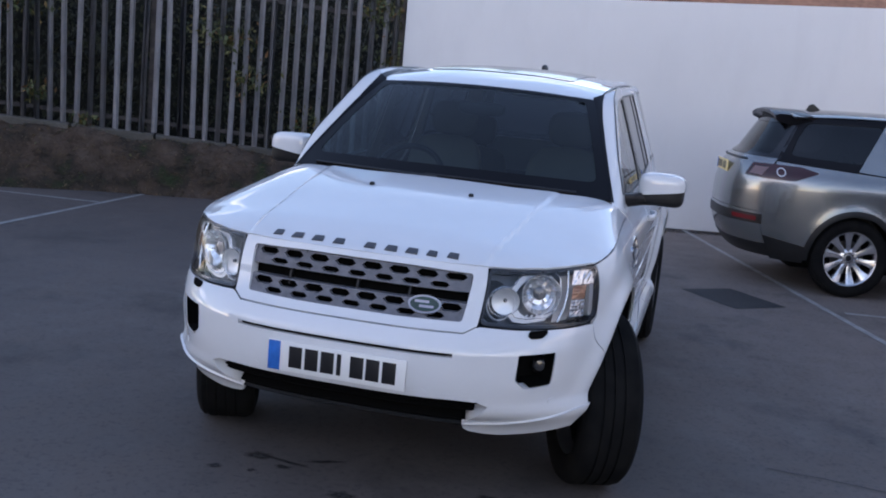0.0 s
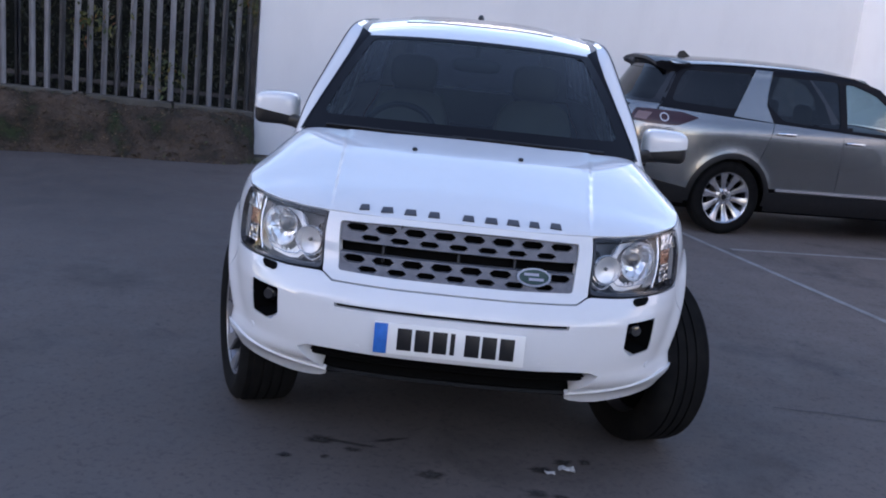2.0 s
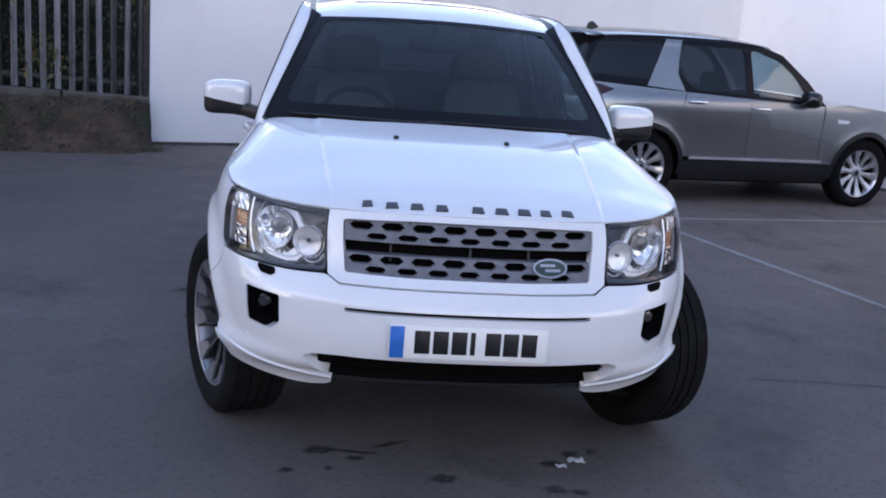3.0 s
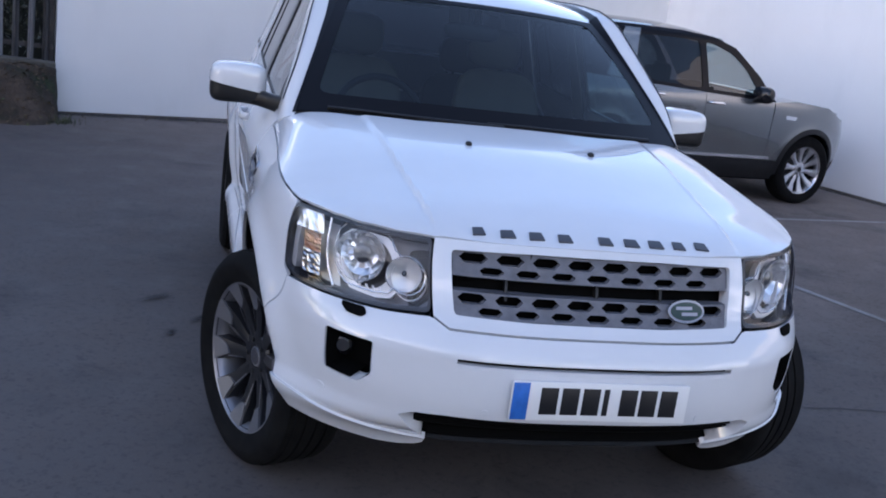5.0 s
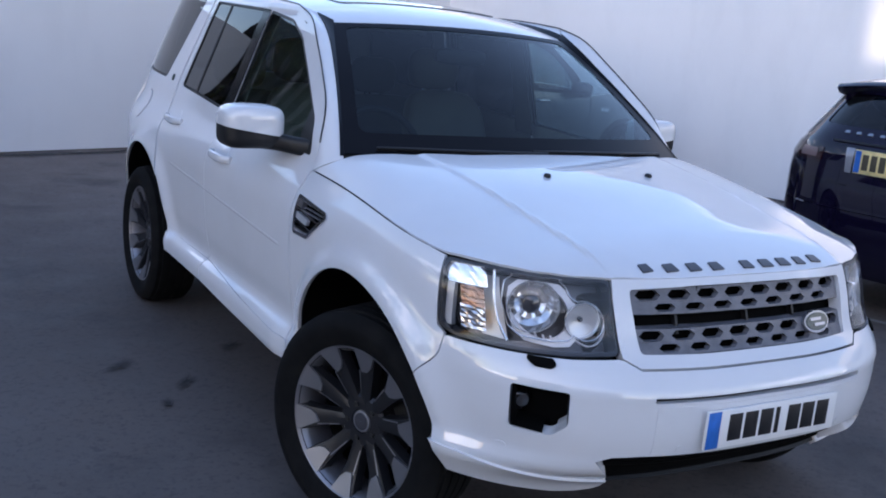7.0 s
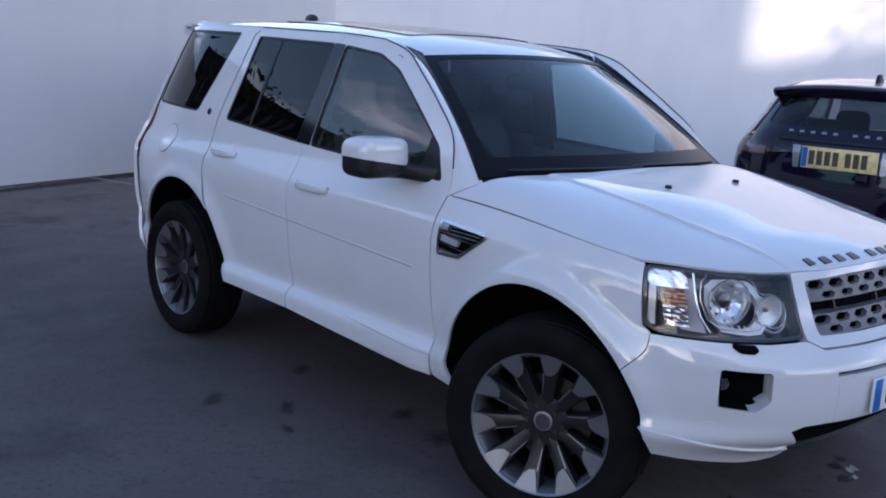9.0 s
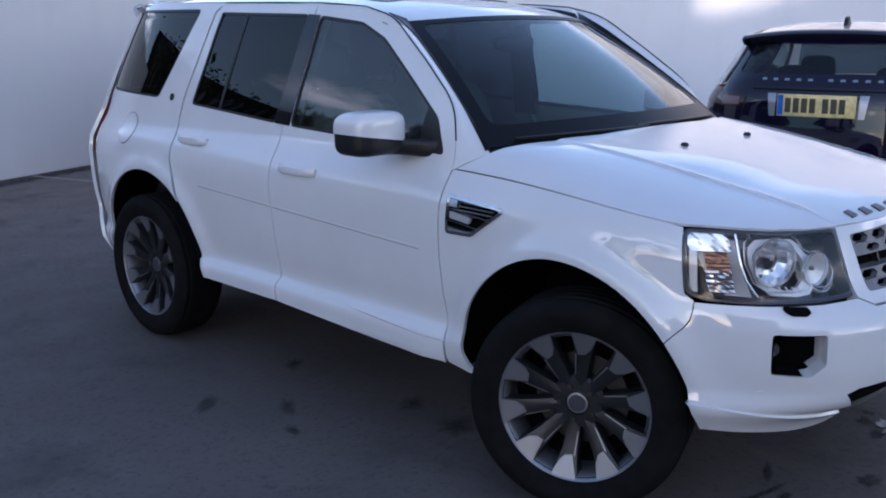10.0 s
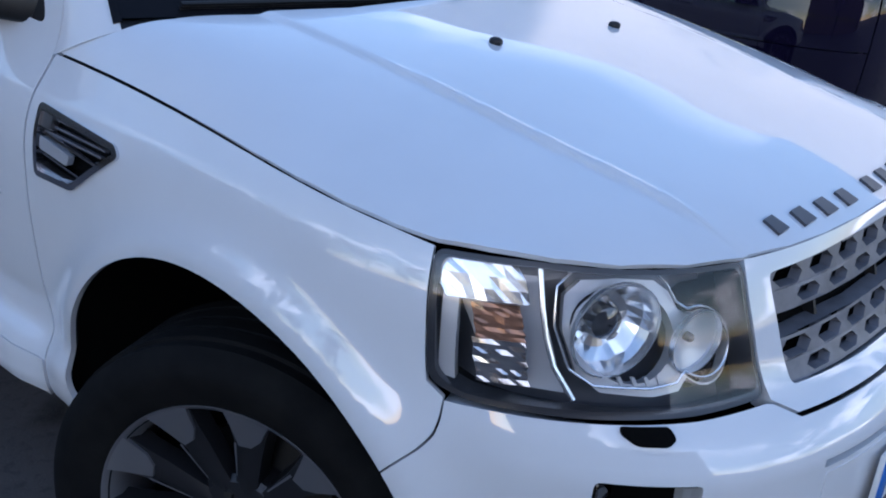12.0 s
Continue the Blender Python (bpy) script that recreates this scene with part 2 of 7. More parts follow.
def panel(name, outline, place_at, material, parent, label="", holes=(), step=0.02, depth=0.012, off=0.0, mirror=False, gap=0.0, back=True):
    """A sheet cut to an outline (and holes) in its own plane, laid over the surface place_at(u, v), with turned-in edges."""
    outline = inset(outline, gap) if area2(outline) > 0 else inset(outline[::-1], gap)
    outline = dense(outline, step)
    holes = [dense(h if area2(h) < 0 else h[::-1], step) for h in holes]
    loops = [outline] + holes
    ring = list(outline)
    left = list(holes)
    while left:
        best = None
        for hi, h in enumerate(left):
            A, B = np.array(ring), np.array(h)
            D = ((A[:, None, :] - B[None, :, :]) ** 2).sum(2)
            i, j = np.unravel_index(int(D.argmin()), D.shape)
            if best is None or D[i, j] < best[0]:
                best = (D[i, j], hi, int(i), int(j))
        _, hi, i, j = best
        h = left.pop(hi)
        ring = ring[:i + 1] + h[j:] + h[:j + 1] + ring[i:]
    e = 1e-4

    def at(u, v):
        p = place_at(u, v)
        n = (place_at(u + e, v) - place_at(u - e, v)).cross(place_at(u, v + e) - place_at(u, v - e))
        n.normalize()
        return p, n
    verts, norms, index, faces = [], [], {}, []

    def vid(u, v):
        key = (round(u, 5), round(v, 5))
        if key not in index:
            p, n = at(u, v)
            index[key] = len(verts)
            verts.append(p + n * off)
            norms.append(n)
        return index[key]
    us, vs = [p[0] for p in outline], [p[1] for p in outline]
    nu, nv = int((max(us) - min(us)) / step) + 1, int((max(vs) - min(vs)) / step) + 1
    u0, v0 = min(us), min(vs)
    du, dv = (max(us) - u0) / nu, (max(vs) - v0) / nv
    # rows of the ring first, then the cells of each row
    for j in range(nv):
        row = clip_cell(ring, u0 - 1, v0 + j * dv, max(us) + 1, v0 + (j + 1) * dv)
        if len(row) < 3:
            continue
        for i in range(nu):
            c = clip_cell(row, u0 + i * du, v0 + j * dv - 1, u0 + (i + 1) * du, v0 + (j + 1) * dv + 1)
            c = no_spikes(c)
            if len(c) < 3 or abs(area2(c)) < 1e-9:
                continue
            ids = []
            for p in c:
                k = vid(*p)
                if not ids or ids[-1] != k:
                    ids.append(k)
            if len(ids) > 1 and ids[0] == ids[-1]:
                ids.pop()
            if len(set(ids)) == len(ids) and len(ids) >= 3:
                faces.append(tuple(ids))
            elif len(set(ids)) >= 3:
                cur = []
                for k in ids:
                    if k in cur:
                        at_k = cur.index(k)
                        loop = cur[at_k:]
                        if len(loop) >= 3:
                            faces.append(tuple(loop))
                        cur = cur[:at_k + 1]
                    else:
                        cur.append(k)
                if len(cur) >= 3:
                    faces.append(tuple(cur))
    if depth:
        for loop in loops:
            base = len(verts)
            n = len(loop)
            for u, v in loop:
                p, nn = at(u, v)
                verts.append(p + nn * off)
                verts.append(p + nn * (off - depth))
            for k in range(n):
                a, b = base + 2 * k, base + 2 * ((k + 1) % n)
                faces.append((a, a + 1, b + 1, b))
            for k in range(n):
                t = verts[base + 2 * ((k + 1) % n)] - verts[base + 2 * k - (2 if k else 2 - 2 * n)]
                d = verts[base + 2 * k] - verts[base + 2 * k + 1]
                nn = t.cross(d)
                nn = nn.normalized() if nn.length > 1e-9 else Vector((0, 0, 1))
                norms += [nn, nn]
    if mirror:
        verts = [Vector((-v.x, v.y, v.z)) for v in verts]
        norms = [Vector((-v.x, v.y, v.z)) for v in norms]
        faces = [f[::-1] for f in faces]
    return finish(name, verts, faces, material, parent, label, True, norms)


# ---------------------------------------------------------------- the yard
def sheet(name, outline, z, material):
    return finish(name, [(x, y, z) for x, y in outline], [tuple(range(len(outline)))], material)


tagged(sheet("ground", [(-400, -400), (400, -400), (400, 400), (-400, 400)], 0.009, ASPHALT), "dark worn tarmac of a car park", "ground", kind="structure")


def wall_slab(name, a, b, h0, h1, thick, material, label, z0=0.0):
    """An upright wall whose face runs from a to b, its thickness behind the face (left of a to b)."""
    a, b = Vector((*a, 0)), Vector((*b, 0))
    d = (b - a).normalized()
    n = Vector((-d.y, d.x, 0)) * thick
    vs = [a + Vector((0, 0, z0)), b + Vector((0, 0, z0)), b + n + Vector((0, 0, z0)), a + n + Vector((0, 0, z0)),
          a + Vector((0, 0, h0)), b + Vector((0, 0, h1)), b + n + Vector((0, 0, h1)), a + n + Vector((0, 0, h0))]
    ob = finish(name, vs, [(0, 3, 2, 1), (4, 5, 6, 7), (0, 1, 5, 4), (1, 2, 6, 5), (2, 3, 7, 6), (3, 0, 4, 7)], material)
    return tagged(ob, label, "wall", kind="structure")


WALL_A, CORNER, WALL_B = (-2.43, 7.22), (4.98, 9.68), (9.70, -4.2)
wall_slab("wall_back", WALL_A, CORNER, 2.48, 2.95, 0.3, RENDER, "white painted rendered wall behind the parked cars", 0.02)
wall_slab("wall_side", CORNER, WALL_B, 4.2, 4.2, 0.3, BRIGHTWALL, "tall white rendered wall of a building", 0.02)


def road_line(a, b, width=0.060, name="bay_line"):
    a, b = Vector((*a, 0)), Vector((*b, 0))
    d = (b - a).normalized()
    n = Vector((-d.y, d.x, 0)) * width / 2
    k = max(2, int((b - a).length / 0.12))
    vs, fs = [], []
    for i in range(k + 1):
        p = a.lerp(b, i / k)
        j = 0.008 * noise.noise(p * 9)
        for s in (-1, 1):
            vs.append((p.x + s * n.x + j * s * n.x / 0.05, p.y + s * n.y + j * s * n.y / 0.05, 0.013))
        if i:
            fs.append((2 * i - 2, 2 * i, 2 * i + 1, 2 * i - 1))
    return tagged(finish(name, vs, fs, LINE), "worn white painted parking bay line", "road marking", "bay lines", "structure")


road_line((0.90, 8.4), (3.45, 0.85))
road_line((2.36, 4.47), (6.15, 5.18))
road_line((3.3, 0.0), (7.6, 1.2))
road_line((-7.6, 4.53), (-4.80, 4.87))
road_line((-4.82, 5.78), (-4.65, 3.0))


# unseen blocks added behind the camera to close the yard and keep the low sun off it
def plain_block(name, lo, hi, label):
    bm = bmesh.new()
    box(bm, lo, hi)
    ob = from_bm(name, bm, BRICKWALL)
    return tagged(ob, label, "building", kind="structure")


def brickwall_material():
    m = mat("far_brick", (0.22, 0.13, 0.10), 0.85)
    n1, n2 = noise_on(m, 0.6, 5), noise_on(m, 9, 5)
    c = ramp(m, n1, [(0.3, (0.10, 0.065, 0.05)), (0.7, (0.16, 0.10, 0.08))])
    link(m, mixc(m, ramp(m, n2, [(0.45, (0, 0, 0)), (0.7, (0.5, 0.5, 0.5))]), c, (0.20, 0.16, 0.14)), "Base Color")
    return m


BRICKWALL = brickwall_material()
wall_slab("sun_block_far", (-13.82, -20.7), (-38.0, -20.7), 11.0, 11.0, 0.8, BRICKWALL, "unseen tall brick block added to keep the sun off the yard")
plain_block("sun_block_near", (-13.72, -24.0, 0.0), (-1.5, -20.7, 7.75), "unseen brick block added to keep the sun off the yard")


# ---------------------------------------------------------------- fence, bank and planting
FDIR = Vector((0.9023, 0.4311, 0)).normalized()
FNOR = Vector((-FDIR.y, FDIR.x, 0))
FORG = Vector((-2.45, 7.215, 0))


def foot(u):
    """Height of the fence's foot at u metres along it (to the left u is negative)."""
    return 0.475 - 0.056 * u


def along(u, d=0.0, z=0.0):
    return FORG + FDIR * u + FNOR * d + Vector((0, 0, z))


def galv_material():
    m = mat("galvanised_steel", (0.30, 0.30, 0.31), 0.6, 0.25)
    n1, n2 = noise_on(m, 2.2, 6), noise_on(m, 45, 5)
    c = ramp(m, n1, [(0.3, (0.15, 0.15, 0.162)), (0.7, (0.29, 0.285, 0.30))])
    c = mixc(m, ramp(m, n2, [(0.5, (0, 0, 0)), (0.75, (0.55, 0.55, 0.55))]), c, (0.22, 0.195, 0.17))
    link(m, c, "Base Color")
    return m


def soil_material():
    m = mat("leafy_soil", (0.06, 0.045, 0.03), 0.95)
    n1, n2, n3 = noise_on(m, 2.6, 7), noise_on(m, 14, 6), noise_on(m, 60, 4)
    c = ramp(m, n1, [(0.34, (0.020, 0.034, 0.010)), (0.43, (0.026, 0.021, 0.015)), (0.54, (0.064, 0.043, 0.031)), (0.66, (0.085, 0.062, 0.048)), (0.74, (0.040, 0.030, 0.023))])
    c = mixc(m, ramp(m, n2, [(0.5, (0, 0, 0)), (0.72, (0.8, 0.8, 0.8))]), c, (0.070, 0.046, 0.026))
    c = mixc(m, ramp(m, n3, [(0.55, (0, 0, 0)), (0.7, (0.7, 0.7, 0.7))]), c, (0.022, 0.018, 0.014))
    link(m, c, "Base Color")
    bump(m, n2, 1.0, 0.05)
    return m


def leaf_material(name, stops):
    m = mat(name, stops[0][1], 0.55)
    n = m.node_tree.nodes
    g = n.new("ShaderNodeNewGeometry")
    link(m, ramp(m, g.outputs["Random Per Island"], stops), "Base Color")
    return m


def concrete_material():
    m = mat("old_concrete", (0.25, 0.24, 0.22), 0.9)
    n1, n2 = noise_on(m, 3, 6), noise_on(m, 40, 5)
    c = ramp(m, n1, [(0.3, (0.050, 0.045, 0.036)), (0.7, (0.11, 0.10, 0.088))])
    link(m, mixc(m, ramp(m, n2, [(0.5, (0, 0, 0)), (0.7, (0.6, 0.6, 0.6))]), c, (0.05, 0.05, 0.03)), "Base Color")
    bump(m, n2, 0.4, 0.006)
    return m


GALV, SOIL, CONCRETE = galv_material(), soil_material(), concrete_material()
# dark steel of the fence's rails and posts
DARKSTEEL = mat("dark_steel", (0.055, 0.048, 0.046), 0.8, 0.2)
link(DARKSTEEL, ramp(DARKSTEEL, noise_on(DARKSTEEL, 9, 6), [(0.35, (0.030, 0.027, 0.028)), (0.7, (0.085, 0.070, 0.062))]), "Base Color")
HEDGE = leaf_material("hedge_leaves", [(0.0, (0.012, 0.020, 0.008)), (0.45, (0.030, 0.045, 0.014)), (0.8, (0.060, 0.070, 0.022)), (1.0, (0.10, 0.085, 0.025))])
# darker copy of the hedge leaves, with the shade painted into their colour
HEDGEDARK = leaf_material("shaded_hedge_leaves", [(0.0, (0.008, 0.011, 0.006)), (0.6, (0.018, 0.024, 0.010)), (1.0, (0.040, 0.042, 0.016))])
AUTUMN = leaf_material("autumn_leaves", [(0.0, (0.025, 0.042, 0.012)), (0.55, (0.060, 0.075, 0.020)), (0.85, (0.12, 0.10, 0.025)), (1.0, (0.17, 0.065, 0.022))])
LITTER = leaf_material("leaf_litter", [(0.0, (0.030, 0.020, 0.012)), (0.5, (0.08, 0.048, 0.025)), (0.85, (0.13, 0.085, 0.042)), (1.0, (0.05, 0.075, 0.02))])
BARK = mat("bark", (0.05, 0.04, 0.032), 0.9)
bump(BARK, noise_on(BARK, 18, 6, stretch=(1, 1, 0.25)), 0.8, 0.02)
# near-black backing slab: the shade deep in the hedge painted as its colour
SHADE = mat("hedge_backdrop", (0.010, 0.011, 0.008), 0.95)
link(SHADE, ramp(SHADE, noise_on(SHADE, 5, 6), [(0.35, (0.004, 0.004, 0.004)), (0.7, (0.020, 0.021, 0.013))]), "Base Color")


def fence():
    f = thing("palisade_fence", "grey galvanised steel palisade fence on a low concrete edge", "fence")
    prof = [(-0.030, 0.0), (-0.020, -0.002), (-0.011, -0.017), (0.011, -0.017), (0.020, -0.002), (0.030, 0.0)]
    bm = bmesh.new()
    H = 2.0
    lv = [[bm.verts.new((x, y, z)) for x, y in prof] for z in (0.0, H)]
    tip = [bm.verts.new((x * 0.15, y, H + 0.09)) for x, y in prof]
    for a, b in ((lv[0], lv[1]), (lv[1], tip)):
        for i in range(5):
            bm.faces.new((a[i], a[i + 1], b[i + 1], b[i]))
    bmesh.ops.solidify(bm, geom=bm.faces[:], thickness=0.003)
    first = from_bm("pale", bm, GALV, f)
    rng = random.Random(4)
    ang = math.degrees(math.atan2(FDIR.y, FDIR.x))
    for i in range(62):
        u = -0.09 - 0.1385 * i
        o = first if i == 0 else new("pale", first.data)
        o.parent = f
        p = along(u, -0.035, foot(u) + 0.03 + rng.uniform(-0.015, 0.015))
        o.matrix_basis = pose(p.x, p.y, p.z, rng.uniform(-0.4, 0.4), rng.uniform(-0.8, 0.8), ang + rng.uniform(-0.3, 0.3))
    for dz in (0.16, 1.68):
        bm = bmesh.new()
        a, b = along(0.0, 0.0, foot(0) + dz), along(-8.7, 0.0, foot(-8.7) + dz)
        d = (b - a)
        vs = [[bm.verts.new(p + FNOR * o + Vector((0, 0, z))) for o, z in ((-0.018, -0.022), (-0.018, 0.022), (-0.012, 0.022), (-0.012, -0.016), (0.03, -0.016), (0.03, -0.022))] for p in (a, b)]
        for i in range(6):
            bm.faces.new((vs[0][i], vs[0][(i + 1) % 6], vs[1][(i + 1) % 6], vs[1][i]))
        part("rail", bm, DARKSTEEL, f, "dark steel rail", smooth=False)
    for u in (-0.02, -2.77, -5.5, -8.25):
        bm = bmesh.new()
        box(bm, (-0.035, 0.03, -0.4), (0.035, 0.09, 2.05), 0.004)
        o = part("post", bm, DARKSTEEL, f, smooth=False)
        p = along(u, 0.0, foot(u))
        o.matrix_basis = pose(p.x, p.y, p.z, 0, 0, ang)
    # concrete edging
    for i in range(10):
        u0, u1 = -0.9 * i - 0.02, -0.9 * (i + 1) + 0.01
        bm = bmesh.new()
        vs = []
        for u in (u0, u1):
            for d, z in ((-0.13, -0.11), (-0.13, 0.018), (-0.118, 0.03), (0.05, 0.03), (0.05, -0.3), (-0.10, -0.3)):
                vs.append(bm.verts.new(along(u, d, foot(u) + z)))
        for k in range(6):
            bm.faces.new((vs[k], vs[(k + 1) % 6], vs[6 + (k + 1) % 6], vs[6 + k]))
        bm.faces.new(vs[:6][::-1]), bm.faces.new(vs[6:])
        bmesh.ops.recalc_face_normals(bm, faces=bm.faces[:])
        part("edging_stone", bm, CONCRETE, f, smooth=False)
    return f


def base_offset(u):
    """How far the bank's toe lies in front of the fence."""
    return float(np.interp(-u, [-0.01, 0.06, 0.14, 0.30, 0.45, 1.0, 2.1, 3.3, 5.0, 9.0], [0.06, 0.30, 0.52, 0.68, 0.72, 0.58, 0.30, 0.22, 0.45, 0.6]))


def bank_point(u, k):
    """The bank's face, rough and steep, from the kerb (k = 0) down to its toe (k = 1)."""
    z = (foot(u) - 0.02) * (1 - smooth01(k) ** 1.5)
    p = along(u, -0.10 - base_offset(u) * k, 0)
    nz = noise.fractal(Vector((p.x * 2.2, p.y * 2.2, 0.3)), 1.0, 2.0, 4) * 0.085 + noise.noise(Vector((p.x * 9, p.y * 9, z * 9))) * 0.055
    z += nz * math.sin(math.pi * min(max(k, 0.0), 1.0) ** 0.8)
    p += FNOR * (noise.noise(Vector((u * 5, k * 4, 2.0))) * 0.05 + noise.noise(Vector((u * 14, k * 9, 6.0))) * 0.03) * math.sin(math.pi * k)
    return Vector((p.x, p.y, max(z, -0.01)))


def bank():
    vs, fs, nu, nd = [], [], 150, 14
    for i in range(nu + 1):
        u = -0.01 - 9.0 * i / nu
        for j in range(nd + 1):
            p = bank_point(u, j / nd)
            vs.append((p.x, p.y, p.z - (0.02 if j == nd else 0)))
    for i in range(nu):
        for j in range(nd):
            a = i * (nd + 1) + j
            fs.append((a, a + 1, a + nd + 2, a + nd + 1))
    tagged(finish("earth_bank", vs, fs, SOIL, smooth=True), "brown earth bank with fallen leaves and moss", "bank", kind="structure")


def leaf_quad(vs, fs, p, size, rng, flat=0.0):
    a = Euler((rng.uniform(-1, 1) * math.pi * (1 - flat), rng.uniform(-1, 1) * math.pi * (1 - flat), rng.uniform(0, math.tau))).to_matrix()
    b = len(vs)
    l, w = size, size * 0.42
    for x, y, z in ((-l, 0, 0), (-0.1 * l, -w, 0.12 * l), (l, 0, 0.0), (-0.1 * l, w, 0.12 * l)):
        vs.append(p + a @ Vector((x, y, z)))
    fs.append((b, b + 1, b + 2, b + 3))


def scatter(name, n, spot, size, material, label, category, seed, flat=0.0, parent=None):
    rng = random.Random(seed)
    vs, fs = [], []
    for _ in range(n):
        p = spot(rng)
        if p is not None:
            leaf_quad(vs, fs, p, size * rng.uniform(0.6, 1.4), rng, flat)
    ob = finish(name, vs, fs, material, parent)
    return tagged(ob, label, category, kind="stuff")


def planting():
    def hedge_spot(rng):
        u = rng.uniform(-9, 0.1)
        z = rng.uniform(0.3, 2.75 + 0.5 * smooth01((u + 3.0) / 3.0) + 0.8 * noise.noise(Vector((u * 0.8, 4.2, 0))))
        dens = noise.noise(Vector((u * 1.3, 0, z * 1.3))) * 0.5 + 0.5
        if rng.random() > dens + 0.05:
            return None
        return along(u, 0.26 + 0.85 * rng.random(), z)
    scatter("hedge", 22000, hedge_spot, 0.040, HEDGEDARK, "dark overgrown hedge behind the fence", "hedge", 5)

    seeds = random.Random(77)
    clumps = []
    while len(clumps) < 44:
        u, z = seeds.uniform(-8.5, -0.05), seeds.uniform(0.55, 2.9)
        if z > 1.6 or seeds.random() < 0.4:
            clumps.append((u, z, seeds.uniform(0.06, 0.17)))

    def ivy_spot(rng):
        u, z, r = clumps[rng.randrange(len(clumps))]
        return along(min(u + rng.gauss(0, r), -0.04), rng.uniform(-0.10, 0.12), z + rng.gauss(0, r * 0.8))
    scatter("bramble_leaves", 6200, ivy_spot, 0.034, AUTUMN, "green and orange bramble leaves growing through the fence", "climbing plant", 8)

    def bank_spot(rng):
        return bank_point(rng.uniform(-8.8, -0.12), rng.random()) + Vector((0, 0, 0.010))
    scatter("fallen_leaves", 3600, bank_spot, 0.020, LITTER, "brown fallen leaves lying on the bank", "fallen leaves", 11, 0.75)

    def grass_spot(rng):
        if rng.random() < 0.035:
            # weeds at the foot of the wall's end
            return along(-0.12 + rng.gauss(0, 0.09), -0.60 + rng.gauss(0, 0.08), 0)
        u = -2.6 - 5.6 * rng.random()
        if noise.noise(Vector((u * 1.1, 5.5, 0))) < -0.08:
            return None
        return bank_point(u, 0.25 + 0.75 * rng.random())
    rng = random.Random(14)
    vs, fs = [], []
    for _ in range(6000):
        p = grass_spot(rng)
        if p is None:
            continue
        a, h = rng.uniform(0, math.tau), rng.uniform(0.03, 0.085)
        d = Vector((math.cos(a), math.sin(a), 0))
        b = len(vs)
        vs += [p - d * 0.004, p + d * 0.004, p + d.orthogonal().normalized() * h * 0.3 + Vector((0, 0, h)) + d * rng.uniform(-0.03, 0.03)]
        fs.append((b, b + 1, b + 2))
    tagged(finish("grass", vs, fs, HEDGE), "tufts of rough green grass on the bank", "grass", kind="stuff")
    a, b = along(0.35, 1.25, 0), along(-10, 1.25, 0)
    wall_slab("hedge_backdrop", (b.x, b.y), (a.x, a.y), 2.5, 3.3, 0.4, SHADE, "near-black slab painted as the shade behind the hedge")


def tree(x, y, h, seed, leaves=480):
    t = thing("tree", "leafy tree standing out of view round the yard", "tree", "trees beyond the fence", Matrix.Translation((x, y, 0)))
    rng = random.Random(seed)
    bm = bmesh.new()
    tube(bm, [(0, 0, 0), (0.05, 0.04, h * 0.25), (-0.06, 0.08, h * 0.5), (0.05, 0, h * 0.8)], [h * 0.03, h * 0.024, h * 0.016, h * 0.005], 8)
    ends = []
    for i in range(14):
        a, z0 = rng.uniform(0, math.tau), h * rng.uniform(0.25, 0.7)
        L = h * rng.uniform(0.18, 0.34)
        e = Vector((math.cos(a) * L, math.sin(a) * L, z0 + L * rng.uniform(0.3, 0.9)))
        m = Vector((e.x * 0.5, e.y * 0.5, z0 + (e.z - z0) * 0.35))
        tube(bm, [(0, 0, z0), m, e], [h * 0.010, h * 0.006, h * 0.002], 6)
        ends += [e, m.lerp(e, 0.5)]
    ends += [Vector((0, 0, h * 0.9)), Vector((0, 0, h * 0.78))]
    part("trunk", bm, BARK, t)
    vs, fs = [], []
    for e in ends:
        r = h * rng.uniform(0.07, 0.13)
        for _ in range(leaves):
            d = Vector((rng.gauss(0, 1), rng.gauss(0, 1), rng.gauss(0, 0.8)))
            if d.length > 1.45:
                continue
            leaf_quad(vs, fs, e + d * r * 0.50, h * 0.011, rng)
    o = finish("crown", vs, fs, HEDGE, t)
    o["kind"] = "stuff"


fence()
bank()
planting()
for i, (x, y, h) in enumerate(((-9.5, 21, 6.6), (-14, 23, 8.2), (-18, 20, 7.0), (-21, 17, 8.4), (-25, 14, 7.4), (-27, 9, 8.0), (-28, 4, 7.0), (-20, 26, 9.0), (-5, 25, 6.4), (-29, -2, 7.5))):
    tree(x, y, h, 30 + i)
# an unseen tree added at the yard's edge behind the walk, whose limbs shade the sunlit end of the tall wall
tree(-6.4, -11.6, 7.4, 52, 90)


# ---------------------------------------------------------------- car materials
def paint_material(name, base, metal=0.0, rough=0.3, flake=0.0):
    m = mat(name, base, rough, metal, Coat_Weight=1.0, Coat_Roughness=0.03, Specular_IOR_Level=0.0 if metal == 0 else 0.5)
    n1, n2 = noise_on(m, 3.0, 5), noise_on(m, 40, 5)
    d = tuple(c * 0.93 for c in base)
    c = mixc(m, ramp(m, n1, [(0.4, (0, 0, 0)), (0.7, (0.6, 0.6, 0.6))]), base, d)
    link(m, c, "Base Color")
    link(m, ramp(m, n2, [(0.35, (0.008,) * 3), (0.8, (0.035,) * 3)]), "Coat Roughness")
    if flake:
        fl = noise_on(m, 900, 2)
        bump(m, fl, flake, 0.001)
    return m


